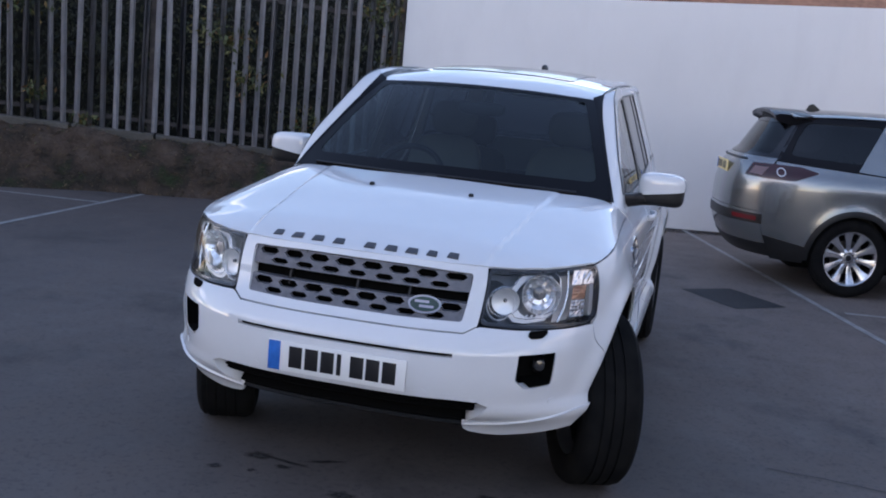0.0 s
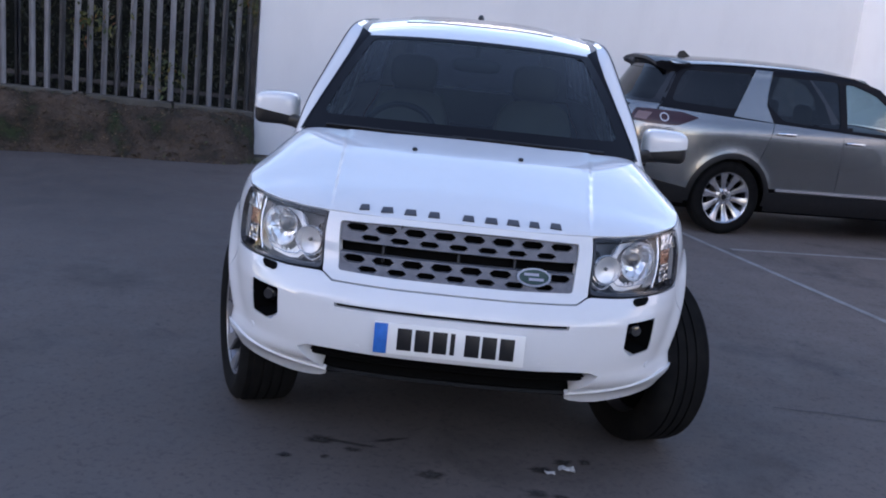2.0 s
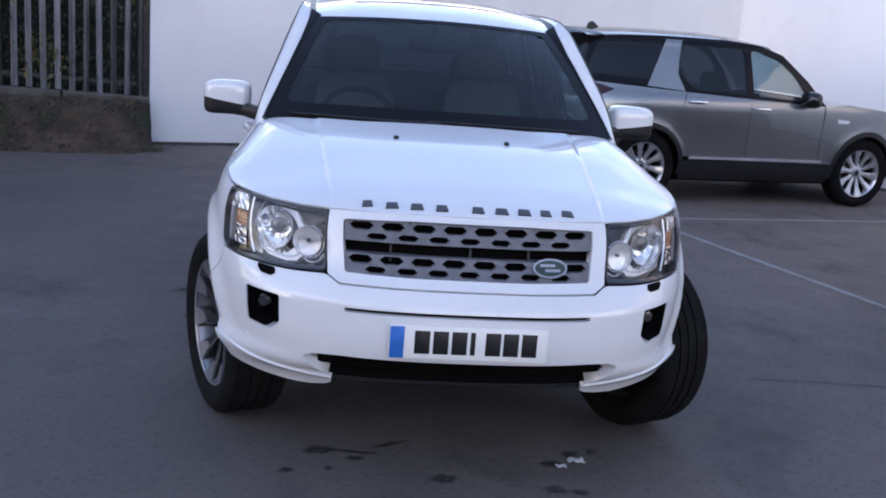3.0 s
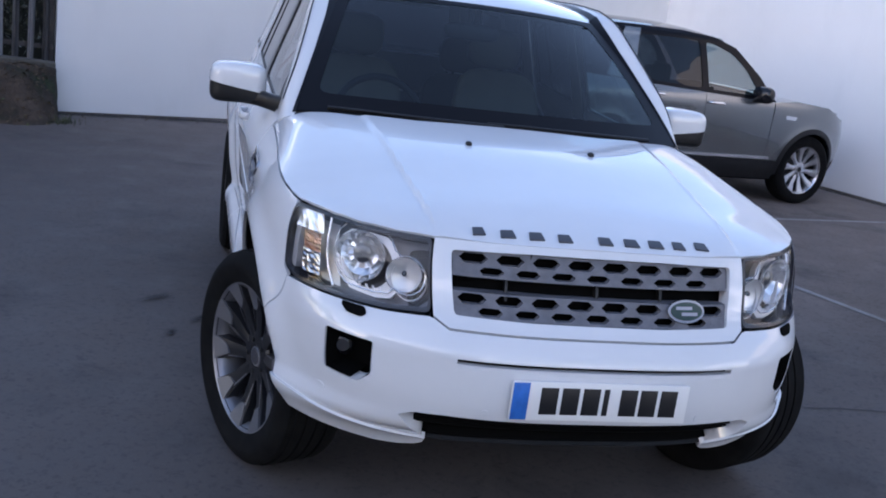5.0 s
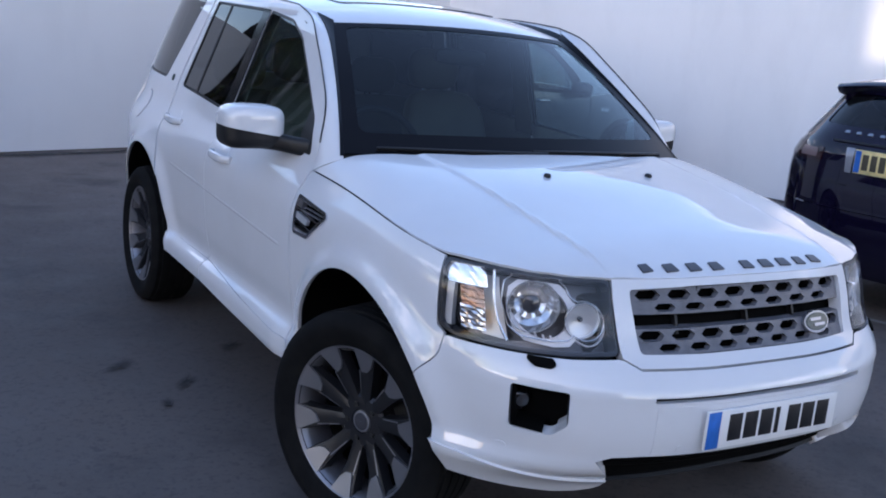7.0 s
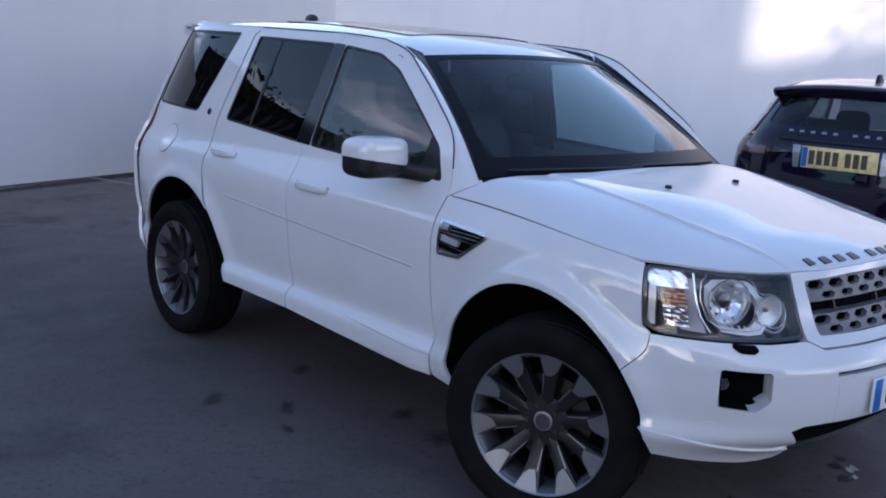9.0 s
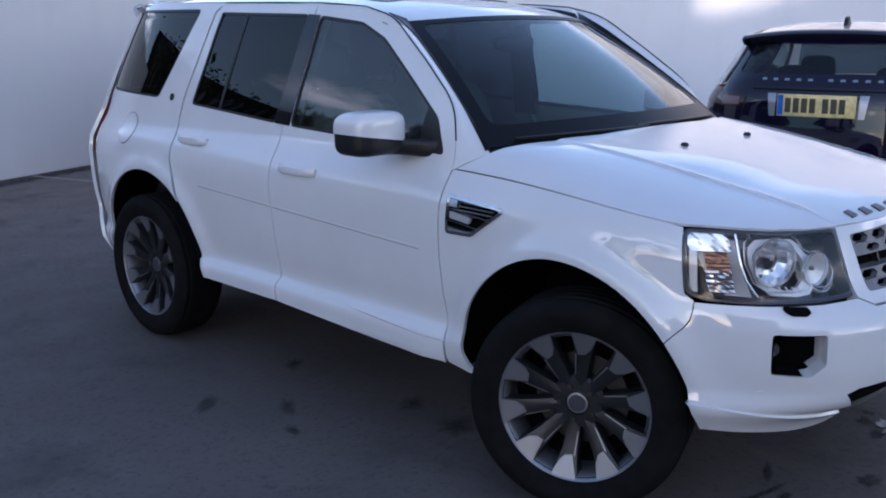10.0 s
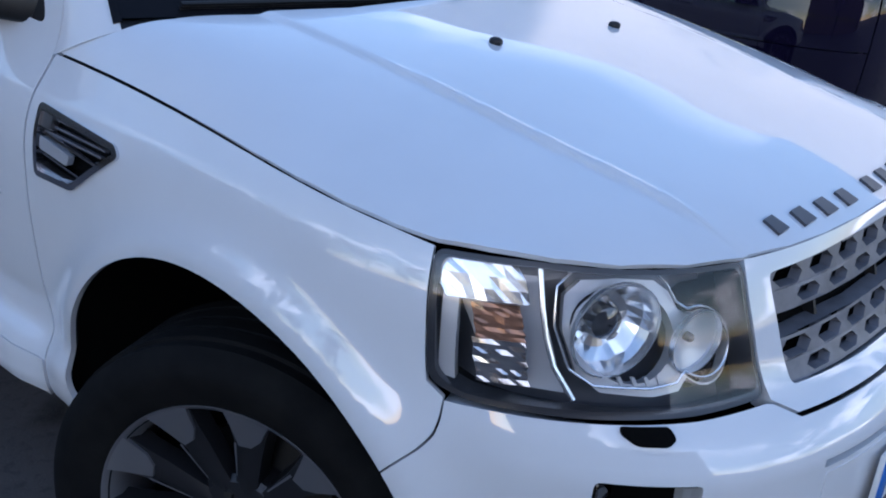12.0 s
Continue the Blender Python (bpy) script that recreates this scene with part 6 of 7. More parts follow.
# ---------------------------------------------------------------- the two cars parked behind
def parked_car(name, label, m, paint, S):
    """A car in the same axes as the white one: nose towards -y, front axle at y = 0. S holds its tables and outlines."""
    car = thing(name, label, "car", "parked cars", m)
    W, nose, tail = curve(S["width"]), curve(S["nose"]), curve(S["tail"])
    base = S["wheelbase"]
    arches = [(0.0, 0.37, S["arch"]), (base, 0.37, S["arch"])]
    y1, y2, n = 0.25, base - 0.15, S.get("round", 2.8)

    def side(y, z):
        a = W(z)
        if y < y1:
            k = min((y1 - y) / (y1 - nose(z)), 0.9995)
            x = a * (1 - k ** n) ** (1 / n)
        elif y > y2:
            k = min((y - y2) / (tail(z) - y2), 0.9995)
            x = a * (1 - k ** n) ** (1 / n)
        else:
            x = a
        for yc, zc, r in arches:
            q = math.hypot(y - yc, z - zc)
            x += 0.022 * smooth01((z - 0.3) / 0.2) * (math.exp(-((q - r) / 0.08) ** 2) if q > r else 1.0)
        return Vector((x, y, z))

    def rear(x, z):
        a = W(z)
        k = min(abs(x) / a, 0.9995)
        return Vector((-x, y2 + (tail(z) - y2) * (1 - k ** n) ** (1 / n), z))

    def front(x, z):
        a = W(z)
        k = min(abs(x) / a, 0.9995)
        return Vector((x, y1 - (y1 - nose(z)) * (1 - k ** n) ** (1 / n), z))

    def seam_y(z, k=0.80):
        return y2 + (tail(z) - y2) * (1 - k ** n) ** (1 / n)

    def seam_f(z, k=0.80):
        return y1 - (y1 - nose(z)) * (1 - k ** n) ** (1 / n)
    belt, sill = S["belt"], S["sill"]
    R = S["arch"] + 0.05
    ar = lambda a, a0, a1, r, k=14: arc(a[0], a[1], r, a0, a1, k)
    d0, d1, d2 = S["doors"]
    ang = math.degrees(math.asin((sill - 0.37) / R))
    st = dict(step=0.05, depth=0.012)
    for mm in (True, False):
        k = dict(mirror=mm, **st)
        wing = ar(arches[0], ang, 180 - math.degrees(math.asin(0.08 / R)), R) + [(seam_f(z), z) for z in (0.50, 0.65, 0.8, 0.90)] + [(-0.2, S["hood_z"](-0.2) - 0.01), (0.3, S["hood_z"](0.3) - 0.01), (d0 - 0.01, belt(d0))] + [(d0, 0.8), (d0, sill)]
        panel("front_wing", wing, side, paint, car, gap=0.003, **k)
        panel("front_door", [(d0, sill), (d1, sill), (d1, belt(d1)), (d0, belt(d0))], side, paint, car, gap=0.003, **k)
        rd = [(d1, sill), (base - R * math.cos(radians(ang)), sill)] + ar(arches[1], 180 - ang, 128, R, 8) + [(d2, belt(d2)), (d1, belt(d1))]
        panel("rear_door", rd, side, paint, car, gap=0.003, **k)
        q = ar(arches[1], 127.7, 0, R, 12) + [(seam_y(0.40), 0.40), (seam_y(0.6), 0.6), (seam_y(0.8), 0.8), (seam_y(0.95), 0.95), (seam_y(belt(3)), belt(3)), (d2 + 0.002, belt(d2))]
        panel("rear_quarter", q, side, paint, car, gap=0.003, **k)
        for a in arches:
            ring = ar(a, -8, 188, R + 0.004, 24) + ar(a, 188, -8, S["arch"], 24)
            panel("arch_trim", ring, side, BLACK if S["clad"] else paint, car, off=0.006, **k)
            bm = bmesh.new()
            pts = ar(a, -8, 188, S["arch"] + 0.01, 20)
            sg = -1 if mm else 1
            A = [bm.verts.new((0.86 * sg, y, z)) for y, z in pts]
            B = [bm.verts.new((0.45 * sg, y, z)) for y, z in pts]
            c = bm.verts.new((0.45 * sg, a[0], a[1]))
            for i in range(20):
                bm.faces.new((A[i], A[i + 1], B[i + 1], B[i])), bm.faces.new((B[i], B[i + 1], c))
            part("arch_liner", bm, DARKVOID, car)
        panel("sill_trim", [(R * 0.98, 0.26), (base - R * 0.98, 0.26), (base - R * 0.95, sill - 0.004), (R * 0.95, sill - 0.004)], side, BLACK if S["clad"] else paint, car, off=0.004, **k)
        if S["clad"]:
            # bright strip: the glint along the door's lower crease painted as chrome
            panel("sill_glint", [(R + 0.10, sill + 0.012), (base - R - 0.06, sill + 0.012), (base - R - 0.08, sill + 0.040), (R + 0.12, sill + 0.040)], side, CHROMESOFT, car, off=0.010, **k)
        # greenhouse
        panel("upper_frame", S["green"], side, ROOFBLACK if S["clad"] else S["roof_paint"], car, "", holes=S["panes"], **k)
        for i, p in enumerate(S["panes"]):
            panel("side_window", inset(p, -0.01), side, TINTED if i else SIDEGLASS, car, "dark side window", off=-0.008, step=0.06, depth=0, mirror=mm).visible_shadow = False
        if S.get("slash"):
            panel("rear_pillar", S["slash"], side, paint, car, off=0.005, **k)
        for yc, zc in S["handles"]:
            bm = bmesh.new()
            p = side(yc, zc)
            blob(bm, ((p.x + 0.02) * (-1 if mm else 1), yc, zc), (0.016, 0.11, 0.016), 3.0, 14, 8)
            part("door_handle", bm, CHROME if S["clad"] else paint, car)
        bm = bmesh.new()
        blob(bm, (1.0 * (-1 if mm else 1), S["mirror"][0], S["mirror"][1]), (0.12, 0.09, 0.085), 2.8, 20, 12)
        part("wing_mirror", bm, GLOSSBLACK, car, "black wing mirror")
        bm = bmesh.new()
        sg = -1 if mm else 1
        tube(bm, [(0.80 * sg, S["mirror"][0] - 0.06, S["mirror"][1] - 0.06), (0.93 * sg, S["mirror"][0], S["mirror"][1] - 0.05)], 0.025, 8)
        part("mirror_arm", bm, BLACK, car)
        if S["clad"]:
            panel("fuel_flap", [(2.80 + 0.075 * math.cos(a), 1.02 + 0.075 * math.sin(a)) for a in (math.tau * i / 28 for i in range(28))], side, paint, car, off=0.004, step=0.03, depth=0.008, mirror=mm)
        vt = S.get("vent")
        if vt:
            panel("wing_vent", vt, side, CHROMESOFT, car, off=0.006, **k)
        # tail lamp
        lamp = panel("tail_lamp", S["lamp_side"], side, TAILDARK, car, "tail lamp with clear and red lenses", off=0.006, step=0.03, depth=0.02, mirror=mm)
        pts = S["lamp_rear"] if mm else [(-x, z) for x, z in S["lamp_rear"]]
        panel("lamp_lens", pts, rear, TAILDARK, lamp, off=0.006, step=0.03, depth=0.02)
        inn = S["lamp_clear"] if mm else [(-x, z) for x, z in S["lamp_clear"]]
        panel("clear_lens", inn, rear, TAILCLEAR, lamp, off=0.010, step=0.03, depth=0.01)
        if S["clad"]:
            ring = [(p[0], p[1]) for p in arc(S["lamp_ring"][0], S["lamp_ring"][1], 0.040, 0, 345, 20)]
            hole = arc(S["lamp_ring"][0], S["lamp_ring"][1], 0.032, 0, 345, 20)
            panel("lamp_ring", ring, side, HOUSING, lamp, holes=[hole], off=0.011, step=0.02, depth=0.01, mirror=mm)
        for yc in (0.0, base):
            mw = Matrix.Translation((0.80 * sg, yc, 0.37))
            if mm:
                mw = mw @ Matrix.Rotation(math.pi, 4, "Z")
            wheel_at(car, mw @ Matrix.Rotation(0.7, 4, "X"), 0.370, 0.255, 0.235, "silver" if S["clad"] else "dark", "silver alloy wheel" if S["clad"] else "dark alloy wheel")
    # tail end
    K = 0.80
    top = S["tail_top"]
    up = [(K * W(z), z) for z in (belt(3), 1.25, 1.4, top)]
    band = lambda z0, z1: [(K * W(z), z) for z in (z0, (z0 + z1) / 2, z1)] + [(-K * W(z), z) for z in (z1, (z0 + z1) / 2, z0)]
    panel("rear_bumper", [(K * W(z), z) for z in (0.30, 0.45, 0.60, 0.72)] + [(-K * W(z), z) for z in (0.72, 0.60, 0.45, 0.30)], rear, paint, car, gap=0.003, **st)
    if S["clad"]:
        for sx in (-1, 1):
            col = [(sx * K * W(z), z) for z in (0.42, 0.60, 0.80, 1.0, 1.15)]
            panel("seam_strip", [(x * 0.965, z) for x, z in col] + [(x * 1.035, z) for x, z in col[::-1]], rear, paint, car, off=-0.004, step=0.03, depth=0)
        panel("bumper_band", band(0.60, 0.69), rear, BLACK, car, "black plastic bumper band", off=0.005, **st)
        panel("bumper_band", band(0.30, 0.42), rear, BLACK, car, "black plastic lower bumper", off=0.006, **st)
        for mm in (True, False):
            panel("corner_trim", [(base + R * 0.97, 0.28), (seam_y(0.3), 0.28), (seam_y(0.5), 0.50), (base + R * 0.97, 0.44)], side, BLACK, car, off=0.006, mirror=mm, **st)
            sx = -1 if mm else 1
            panel("rear_reflector", [(sx * 0.50, 0.625), (sx * 0.72, 0.625), (sx * 0.72, 0.665), (sx * 0.50, 0.665)], rear, REDLENS, car, off=0.010, step=0.04, depth=0.008)
    pane = S["rear_pane"]
    zc = 1.225
    gate = [(K * W(z), z) for z in (0.72, 0.85, 1.0, belt(3))]
    if S["clad"]:
        gate += [(K * W(zc), zc)]
        up = [(K * W(z), z) for z in (zc, 1.25, 1.4, top)]
        panel("tailgate", gate + [(-x, z) for x, z in gate[::-1]], rear, paint, car, gap=0.003, **st)
        panel("tailgate_frame", up + [(-x, z) for x, z in up[::-1]], rear, S["roof_paint"], car, "black upper tailgate frame", holes=[rounded(pane, 0.04)], gap=0.001, **st)
    else:
        gate += up[1:]
        panel("tailgate", gate + [(-x, z) for x, z in gate[::-1]], rear, paint, car, holes=[rounded(pane, 0.04)], gap=0.003, **st)
    panel("rear_window", inset(pane, -0.012), rear, REARGLASS if not S["clad"] else TINTED, car, "dark rear window", off=-0.006, step=0.06, depth=0).visible_shadow = False
    zp, wp, hp = S["plate"]
    yp = rear(0, zp).y + 0.012
    bm = bmesh.new()
    box(bm, (-wp / 2, yp - 0.006, zp - hp / 2), (wp / 2, yp + 0.006, zp + hp / 2), 0.003)
    plate = part("number_plate", bm, PLATEYELLOW, car, "yellow number plate with dark bars")
    for i in range(7):
        x0 = wp / 2 * 0.72 - i * wp * 0.105 - (0.03 if i > 3 else 0)
        bm = bmesh.new()
        box(bm, (x0 - wp * 0.038, yp + 0.005, zp - hp * 0.33), (x0 + wp * 0.038, yp + 0.0075, zp + hp * 0.33))
        part("plate_bar", bm, PALEINK, plate, smooth=False)
    bm = bmesh.new()
    box(bm, (wp / 2 * 0.84, yp + 0.005, zp - hp * 0.46), (wp / 2 * 0.985, yp + 0.0075, zp + hp * 0.46))
    part("plate_band", bm, PLATEBLUE, plate, smooth=False)
    panel("gate_strip", [(-0.45, S["strip"] - 0.008), (0.45, S["strip"] - 0.008), (0.45, S["strip"] + 0.004), (-0.45, S["strip"] + 0.004)], rear, ANTHRACITE, car, off=0.012, step=0.06, depth=0.014)
    if S.get("blocks"):
        for i in range(10):
            x0 = 0.40 - i * 0.079 - (0.055 if i > 4 else 0)
            panel("letter_block", [(-x0, S["blocks"]), (-x0 + 0.036, S["blocks"]), (-x0 + 0.032, S["blocks"] + 0.014), (-x0 + 0.004, S["blocks"] + 0.014)], rear, SATIN, car, off=0.006, step=0.03, depth=0.006)
        panel("badge", [(0.50 + 0.055 * math.cos(a), zp + 0.0 + 0.028 * math.sin(a)) for a in (math.tau * i / 20 for i in range(20))], rear, CHROMESOFT, car, off=0.006, step=0.03, depth=0.008)
        for sx in (-1, 1):
            panel("plate_bracket", [(sx * 0.275, zp - 0.080), (sx * 0.315, zp - 0.080), (sx * 0.335, zp + 0.075), (sx * 0.275, zp + 0.075)], rear, SILVERTRIM, car, off=0.008, step=0.04, depth=0.008)
        panel("lower_strip", [(-0.66, zp - 0.16), (0.66, zp - 0.16), (0.66, zp - 0.15), (-0.66, zp - 0.15)], rear, GLOSSBLACK, car, off=0.006, step=0.08, depth=0.008)
    # roof, spoiler, bonnet, screen, nose
    rm = curve(S["roof"])

    def roof2(x, y):
        return Vector((x, y, rm(y) - 0.06 * (abs(x) / 0.66) ** 2.6))
    ya, yb, xr = S["roof_span"]
    panel("roof", [(-xr, ya), (xr, ya), (xr, yb), (-xr, yb)], roof2, S["roof_paint"], car, step=0.08, depth=0.02)
    bm = bmesh.new()
    pr = [(-0.14, -0.004), (0.15, -0.006), (0.20, -0.022), (0.185, -0.050), (0.06, -0.085), (-0.14, -0.095)] if S["clad"] else [(0, 0.0), (0.17, -0.010), (0.20, -0.032), (0.16, -0.068), (0, -0.10)]
    np_ = len(pr)
    rows = []
    for i in range(13):
        f = i / 6 - 1
        row = []
        for dy, dz in pr:
            y = yb - 0.03 + dy - (0.02 if S["clad"] else 0.05) * f * f
            x = f * (side(min(y, 3.37), 1.60).x + 0.006 if S["clad"] else 0.64)
            row.append(bm.verts.new((x, y, rm(yb) - 0.045 * abs(f) ** 2.6 + 0.012 + dz * (1 + (0.25 * f ** 4 if S["clad"] else 0)))))
        rows.append(row)
    for q, r in zip(rows, rows[1:]):
        for i in range(np_):
            bm.faces.new((q[i], q[(i + 1) % np_], r[(i + 1) % np_], r[i]))
    bm.faces.new(rows[0]), bm.faces.new(rows[-1][::-1])
    bmesh.ops.recalc_face_normals(bm, faces=bm.faces[:])
    part("roof_spoiler", bm, ROOFBLACK if S["clad"] else paint, car)
    bm = bmesh.new()
    vs = [(0.0, 0.0), (0.16, 0.0), (0.13, 0.055), (0.09, 0.065)]
    a = [[bm.verts.new((x, yb - 0.44 + y, rm(yb - 0.34) + z - 0.006)) for y, z in vs] for x in (-0.014, 0.014)]
    bm.faces.new(a[0]), bm.faces.new(a[1][::-1])
    for i in range(4):
        bm.faces.new((a[0][i], a[1][i], a[1][(i + 1) % 4], a[0][(i + 1) % 4]))
    bmesh.ops.recalc_face_normals(bm, faces=bm.faces[:])
    part("roof_fin", bm, BLACK, car, "black shark-fin aerial")
    hz = S["hood_z"]

    def hood2(x, y):
        kk = abs(x) / W(hz(y) - 0.03)
        return Vector((x, y, hz(y) - 0.09 * kk ** 4))
    hw = [(x, y) for x, y in ((0.0, nose(0.92) + 0.03), (0.4, nose(0.92) + 0.06), (0.66, seam_f(0.92) - 0.02), (0.80, -0.2), (0.86, 0.2), (0.86, S["screen"][0] + 0.06), (0.0, S["screen"][0] - 0.08))]
    panel("bonnet", [(-x, y) for x, y in hw[::-1]][:-1] + hw[1:], hood2, paint, car, step=0.06, depth=0.02)
    s0, z0, s1, z1 = S["screen"]

    def screen2(u, v):
        kk = 1 - u * u
        return Vector((u * (0.80 - 0.20 * v), (s0 - 0.14 * kk) * (1 - v) + (s1 - 0.07 * kk) * v, z0 + (z1 - z0) * v + 0.02 * kk + 0.03 * math.sin(math.pi * v)))
    panel("windscreen", [(-1, 0), (1, 0), (1, 1), (-1, 1)], screen2, SCREEN, car, step=0.1, depth=0).visible_shadow = False
    nz = [(K * W(z), z) for z in (0.28, 0.45, 0.65, 0.80, 0.92)]
    panel("nose", nz + [(-x, z) for x, z in nz[::-1]], front, paint, car, step=0.06, depth=0.02)
    bm = bmesh.new()
    box(bm, (-0.76, -0.45, 0.22), (0.76, base + 0.55, 0.42), 0.03)
    part("underbody", bm, DARKVOID, car)
    bm = bmesh.new()
    box(bm, (-0.70, 0.55, 0.40), (0.70, base + 0.55, 0.92), 0.03)
    part("cabin_floor", bm, DARKTRIM, car)
    for x in (-0.36, 0.36):
        seat(car, x, 1.25, 0.42)
        seat(car, x, 2.05, 0.44, 0.6, 0.55)
    bm = bmesh.new()
    blob(bm, (0, 0.72, 0.98), (0.72, 0.28, 0.12), 4.0, 24, 10)
    part("dashboard", bm, DARKTRIM, car)
    return car


GREY_SPEC = dict(
    wheelbase=2.741, arch=0.40, sill=0.46, clad=True, roof_paint=GLOSSBLACK, tail_top=1.62,
    width=[(0.2, 0.86), (0.35, 0.91), (0.5, 0.925), (0.7, 0.94), (0.92, 0.947), (1.05, 0.935), (1.13, 0.895), (1.3, 0.825), (1.55, 0.715), (1.66, 0.65), (1.72, 0.5)],
    nose=[(0.2, -0.70), (0.45, -0.86), (0.7, -0.89), (0.9, -0.84), (1.0, -0.78)],
    tail=[(0.2, 3.62), (0.4, 3.82), (0.65, 3.92), (0.85, 3.92), (1.05, 3.89), (1.18, 3.83), (1.26, 3.74), (1.40, 3.65), (1.62, 3.50), (1.72, 3.38)],
    belt=lambda y: 1.06 + 0.045 * (y - 0.6) if y < 2.6 else 1.20, doors=(0.62, 1.55, 2.32),
    green=[(0.60, 1.065), (1.0, 1.080), (1.6, 1.107), (2.3, 1.138), (3.52, 1.205), (3.46, 1.32), (3.37, 1.50), (3.29, 1.62), (2.4, 1.655), (1.8, 1.665), (1.4, 1.635), (1.1, 1.55), (0.80, 1.30)],
    panes=[rounded([(0.80, 1.105), (1.50, 1.130), (1.50, 1.575), (1.38, 1.565), (1.15, 1.49), (0.98, 1.36)], 0.04), rounded([(1.58, 1.133), (2.22, 1.164), (2.40, 1.32), (2.34, 1.585), (1.58, 1.585)], 0.05), rounded([(2.67, 1.285), (2.76, 1.240), (3.40, 1.262), (3.34, 1.42), (3.25, 1.575), (2.55, 1.59)], 0.05)],
    slash=[(2.34, 1.140), (2.78, 1.174), (2.64, 1.42), (2.52, 1.63), (2.33, 1.63), (2.39, 1.42), (2.41, 1.30)],
    handles=((1.42, 1.005), (2.20, 1.045)), mirror=(0.86, 1.13), vent=[(0.28, 0.93), (0.44, 0.94), (0.44, 0.90), (0.30, 0.895)],
    lamp_side=rounded([(3.14, 1.125), (3.36, 1.035), (3.66, 1.03), (3.65, 1.165), (3.30, 1.165)], 0.02), lamp_rear=[(0.56, 1.04), (0.75, 1.03), (0.75, 1.165), (0.56, 1.16)],
    lamp_clear=[(0.60, 1.06), (0.70, 1.055), (0.70, 1.13), (0.60, 1.13)], lamp_ring=(3.48, 1.10),
    plate=(1.085, 0.50, 0.11), strip=1.185, rear_pane=[(-0.60, 1.25), (0.60, 1.25), (0.54, 1.55), (-0.54, 1.55)],
    roof=[(0.9, 1.55), (1.2, 1.645), (1.6, 1.70), (2.2, 1.715), (2.9, 1.70), (3.3, 1.675)], roof_span=(1.18, 3.40, 0.62),
    hood_z=curve([(-0.9, 0.93), (-0.6, 1.0), (-0.2, 1.06), (0.3, 1.10), (0.8, 1.13)]), screen=(0.58, 1.10, 1.22, 1.62))
NAVY_SPEC = dict(
    wheelbase=2.46, arch=0.40, sill=0.40, clad=False, roof_paint=SATINROOF, tail_top=1.50, round=3.4,
    width=[(0.2, 0.86), (0.35, 0.91), (0.5, 0.93), (0.8, 0.95), (1.0, 0.945), (1.10, 0.90), (1.3, 0.80), (1.5, 0.70), (1.6, 0.62)],
    nose=[(0.2, -0.40), (0.45, -0.48), (0.7, -0.50), (0.9, -0.47), (1.0, -0.42)],
    tail=[(0.2, 3.32), (0.4, 3.42), (0.7, 3.44), (0.95, 3.42), (1.15, 3.38), (1.3, 3.24), (1.5, 3.02), (1.6, 2.9)],
    belt=lambda y: 1.07 + 0.03 * (y - 0.6) if y < 2.6 else 1.14, doors=(0.60, 1.45, 2.15),
    green=[(0.58, 1.075), (1.4, 1.10), (2.2, 1.12), (3.14, 1.15), (3.02, 1.32), (2.86, 1.50), (2.3, 1.545), (1.7, 1.56), (1.3, 1.53), (0.95, 1.38)],
    panes=[rounded([(0.80, 1.11), (1.42, 1.125), (1.42, 1.49), (1.28, 1.475), (1.0, 1.34)], 0.04), rounded([(1.50, 1.13), (2.35, 1.16), (2.15, 1.49), (1.50, 1.505)], 0.04)],
    handles=((1.32, 0.99), (2.05, 1.02)), mirror=(0.80, 1.11),
    lamp_side=rounded([(3.02, 1.03), (3.22, 1.0), (3.21, 1.10), (3.05, 1.11)], 0.02), lamp_rear=[(0.50, 1.01), (0.757, 1.0), (0.755, 1.10), (0.50, 1.09)],
    lamp_clear=[(0.54, 1.025), (0.68, 1.02), (0.68, 1.08), (0.54, 1.08)],
    plate=(1.04, 0.52, 0.15), strip=1.150, blocks=1.20, rear_pane=[(-0.60, 1.245), (0.60, 1.245), (0.54, 1.455), (-0.54, 1.455)],
    roof=[(0.9, 1.48), (1.2, 1.56), (1.6, 1.60), (2.2, 1.60), (2.7, 1.565), (3.0, 1.53)], roof_span=(1.22, 2.92, 0.60),
    hood_z=curve([(-0.6, 1.0), (-0.2, 1.06), (0.3, 1.09), (0.8, 1.12)]), screen=(0.55, 1.09, 1.25, 1.54))
parked_car("grey_suv", "grey metallic off-road car with a black roof, parked in a bay", Matrix.Translation((4.66, 6.46, 0.009)) @ Matrix.Rotation(radians(101), 4, "Z") @ Matrix.Diagonal((0.92, 0.89, 0.935, 1.0)), GREY, GREY_SPEC)
parked_car("navy_suv", "dark navy off-road car parked nose to the wall", Matrix.Translation((6.30, 1.835, 0.009)) @ Matrix.Rotation(radians(103), 4, "Z") @ Matrix.Scale(0.96, 4), NAVY, NAVY_SPEC)


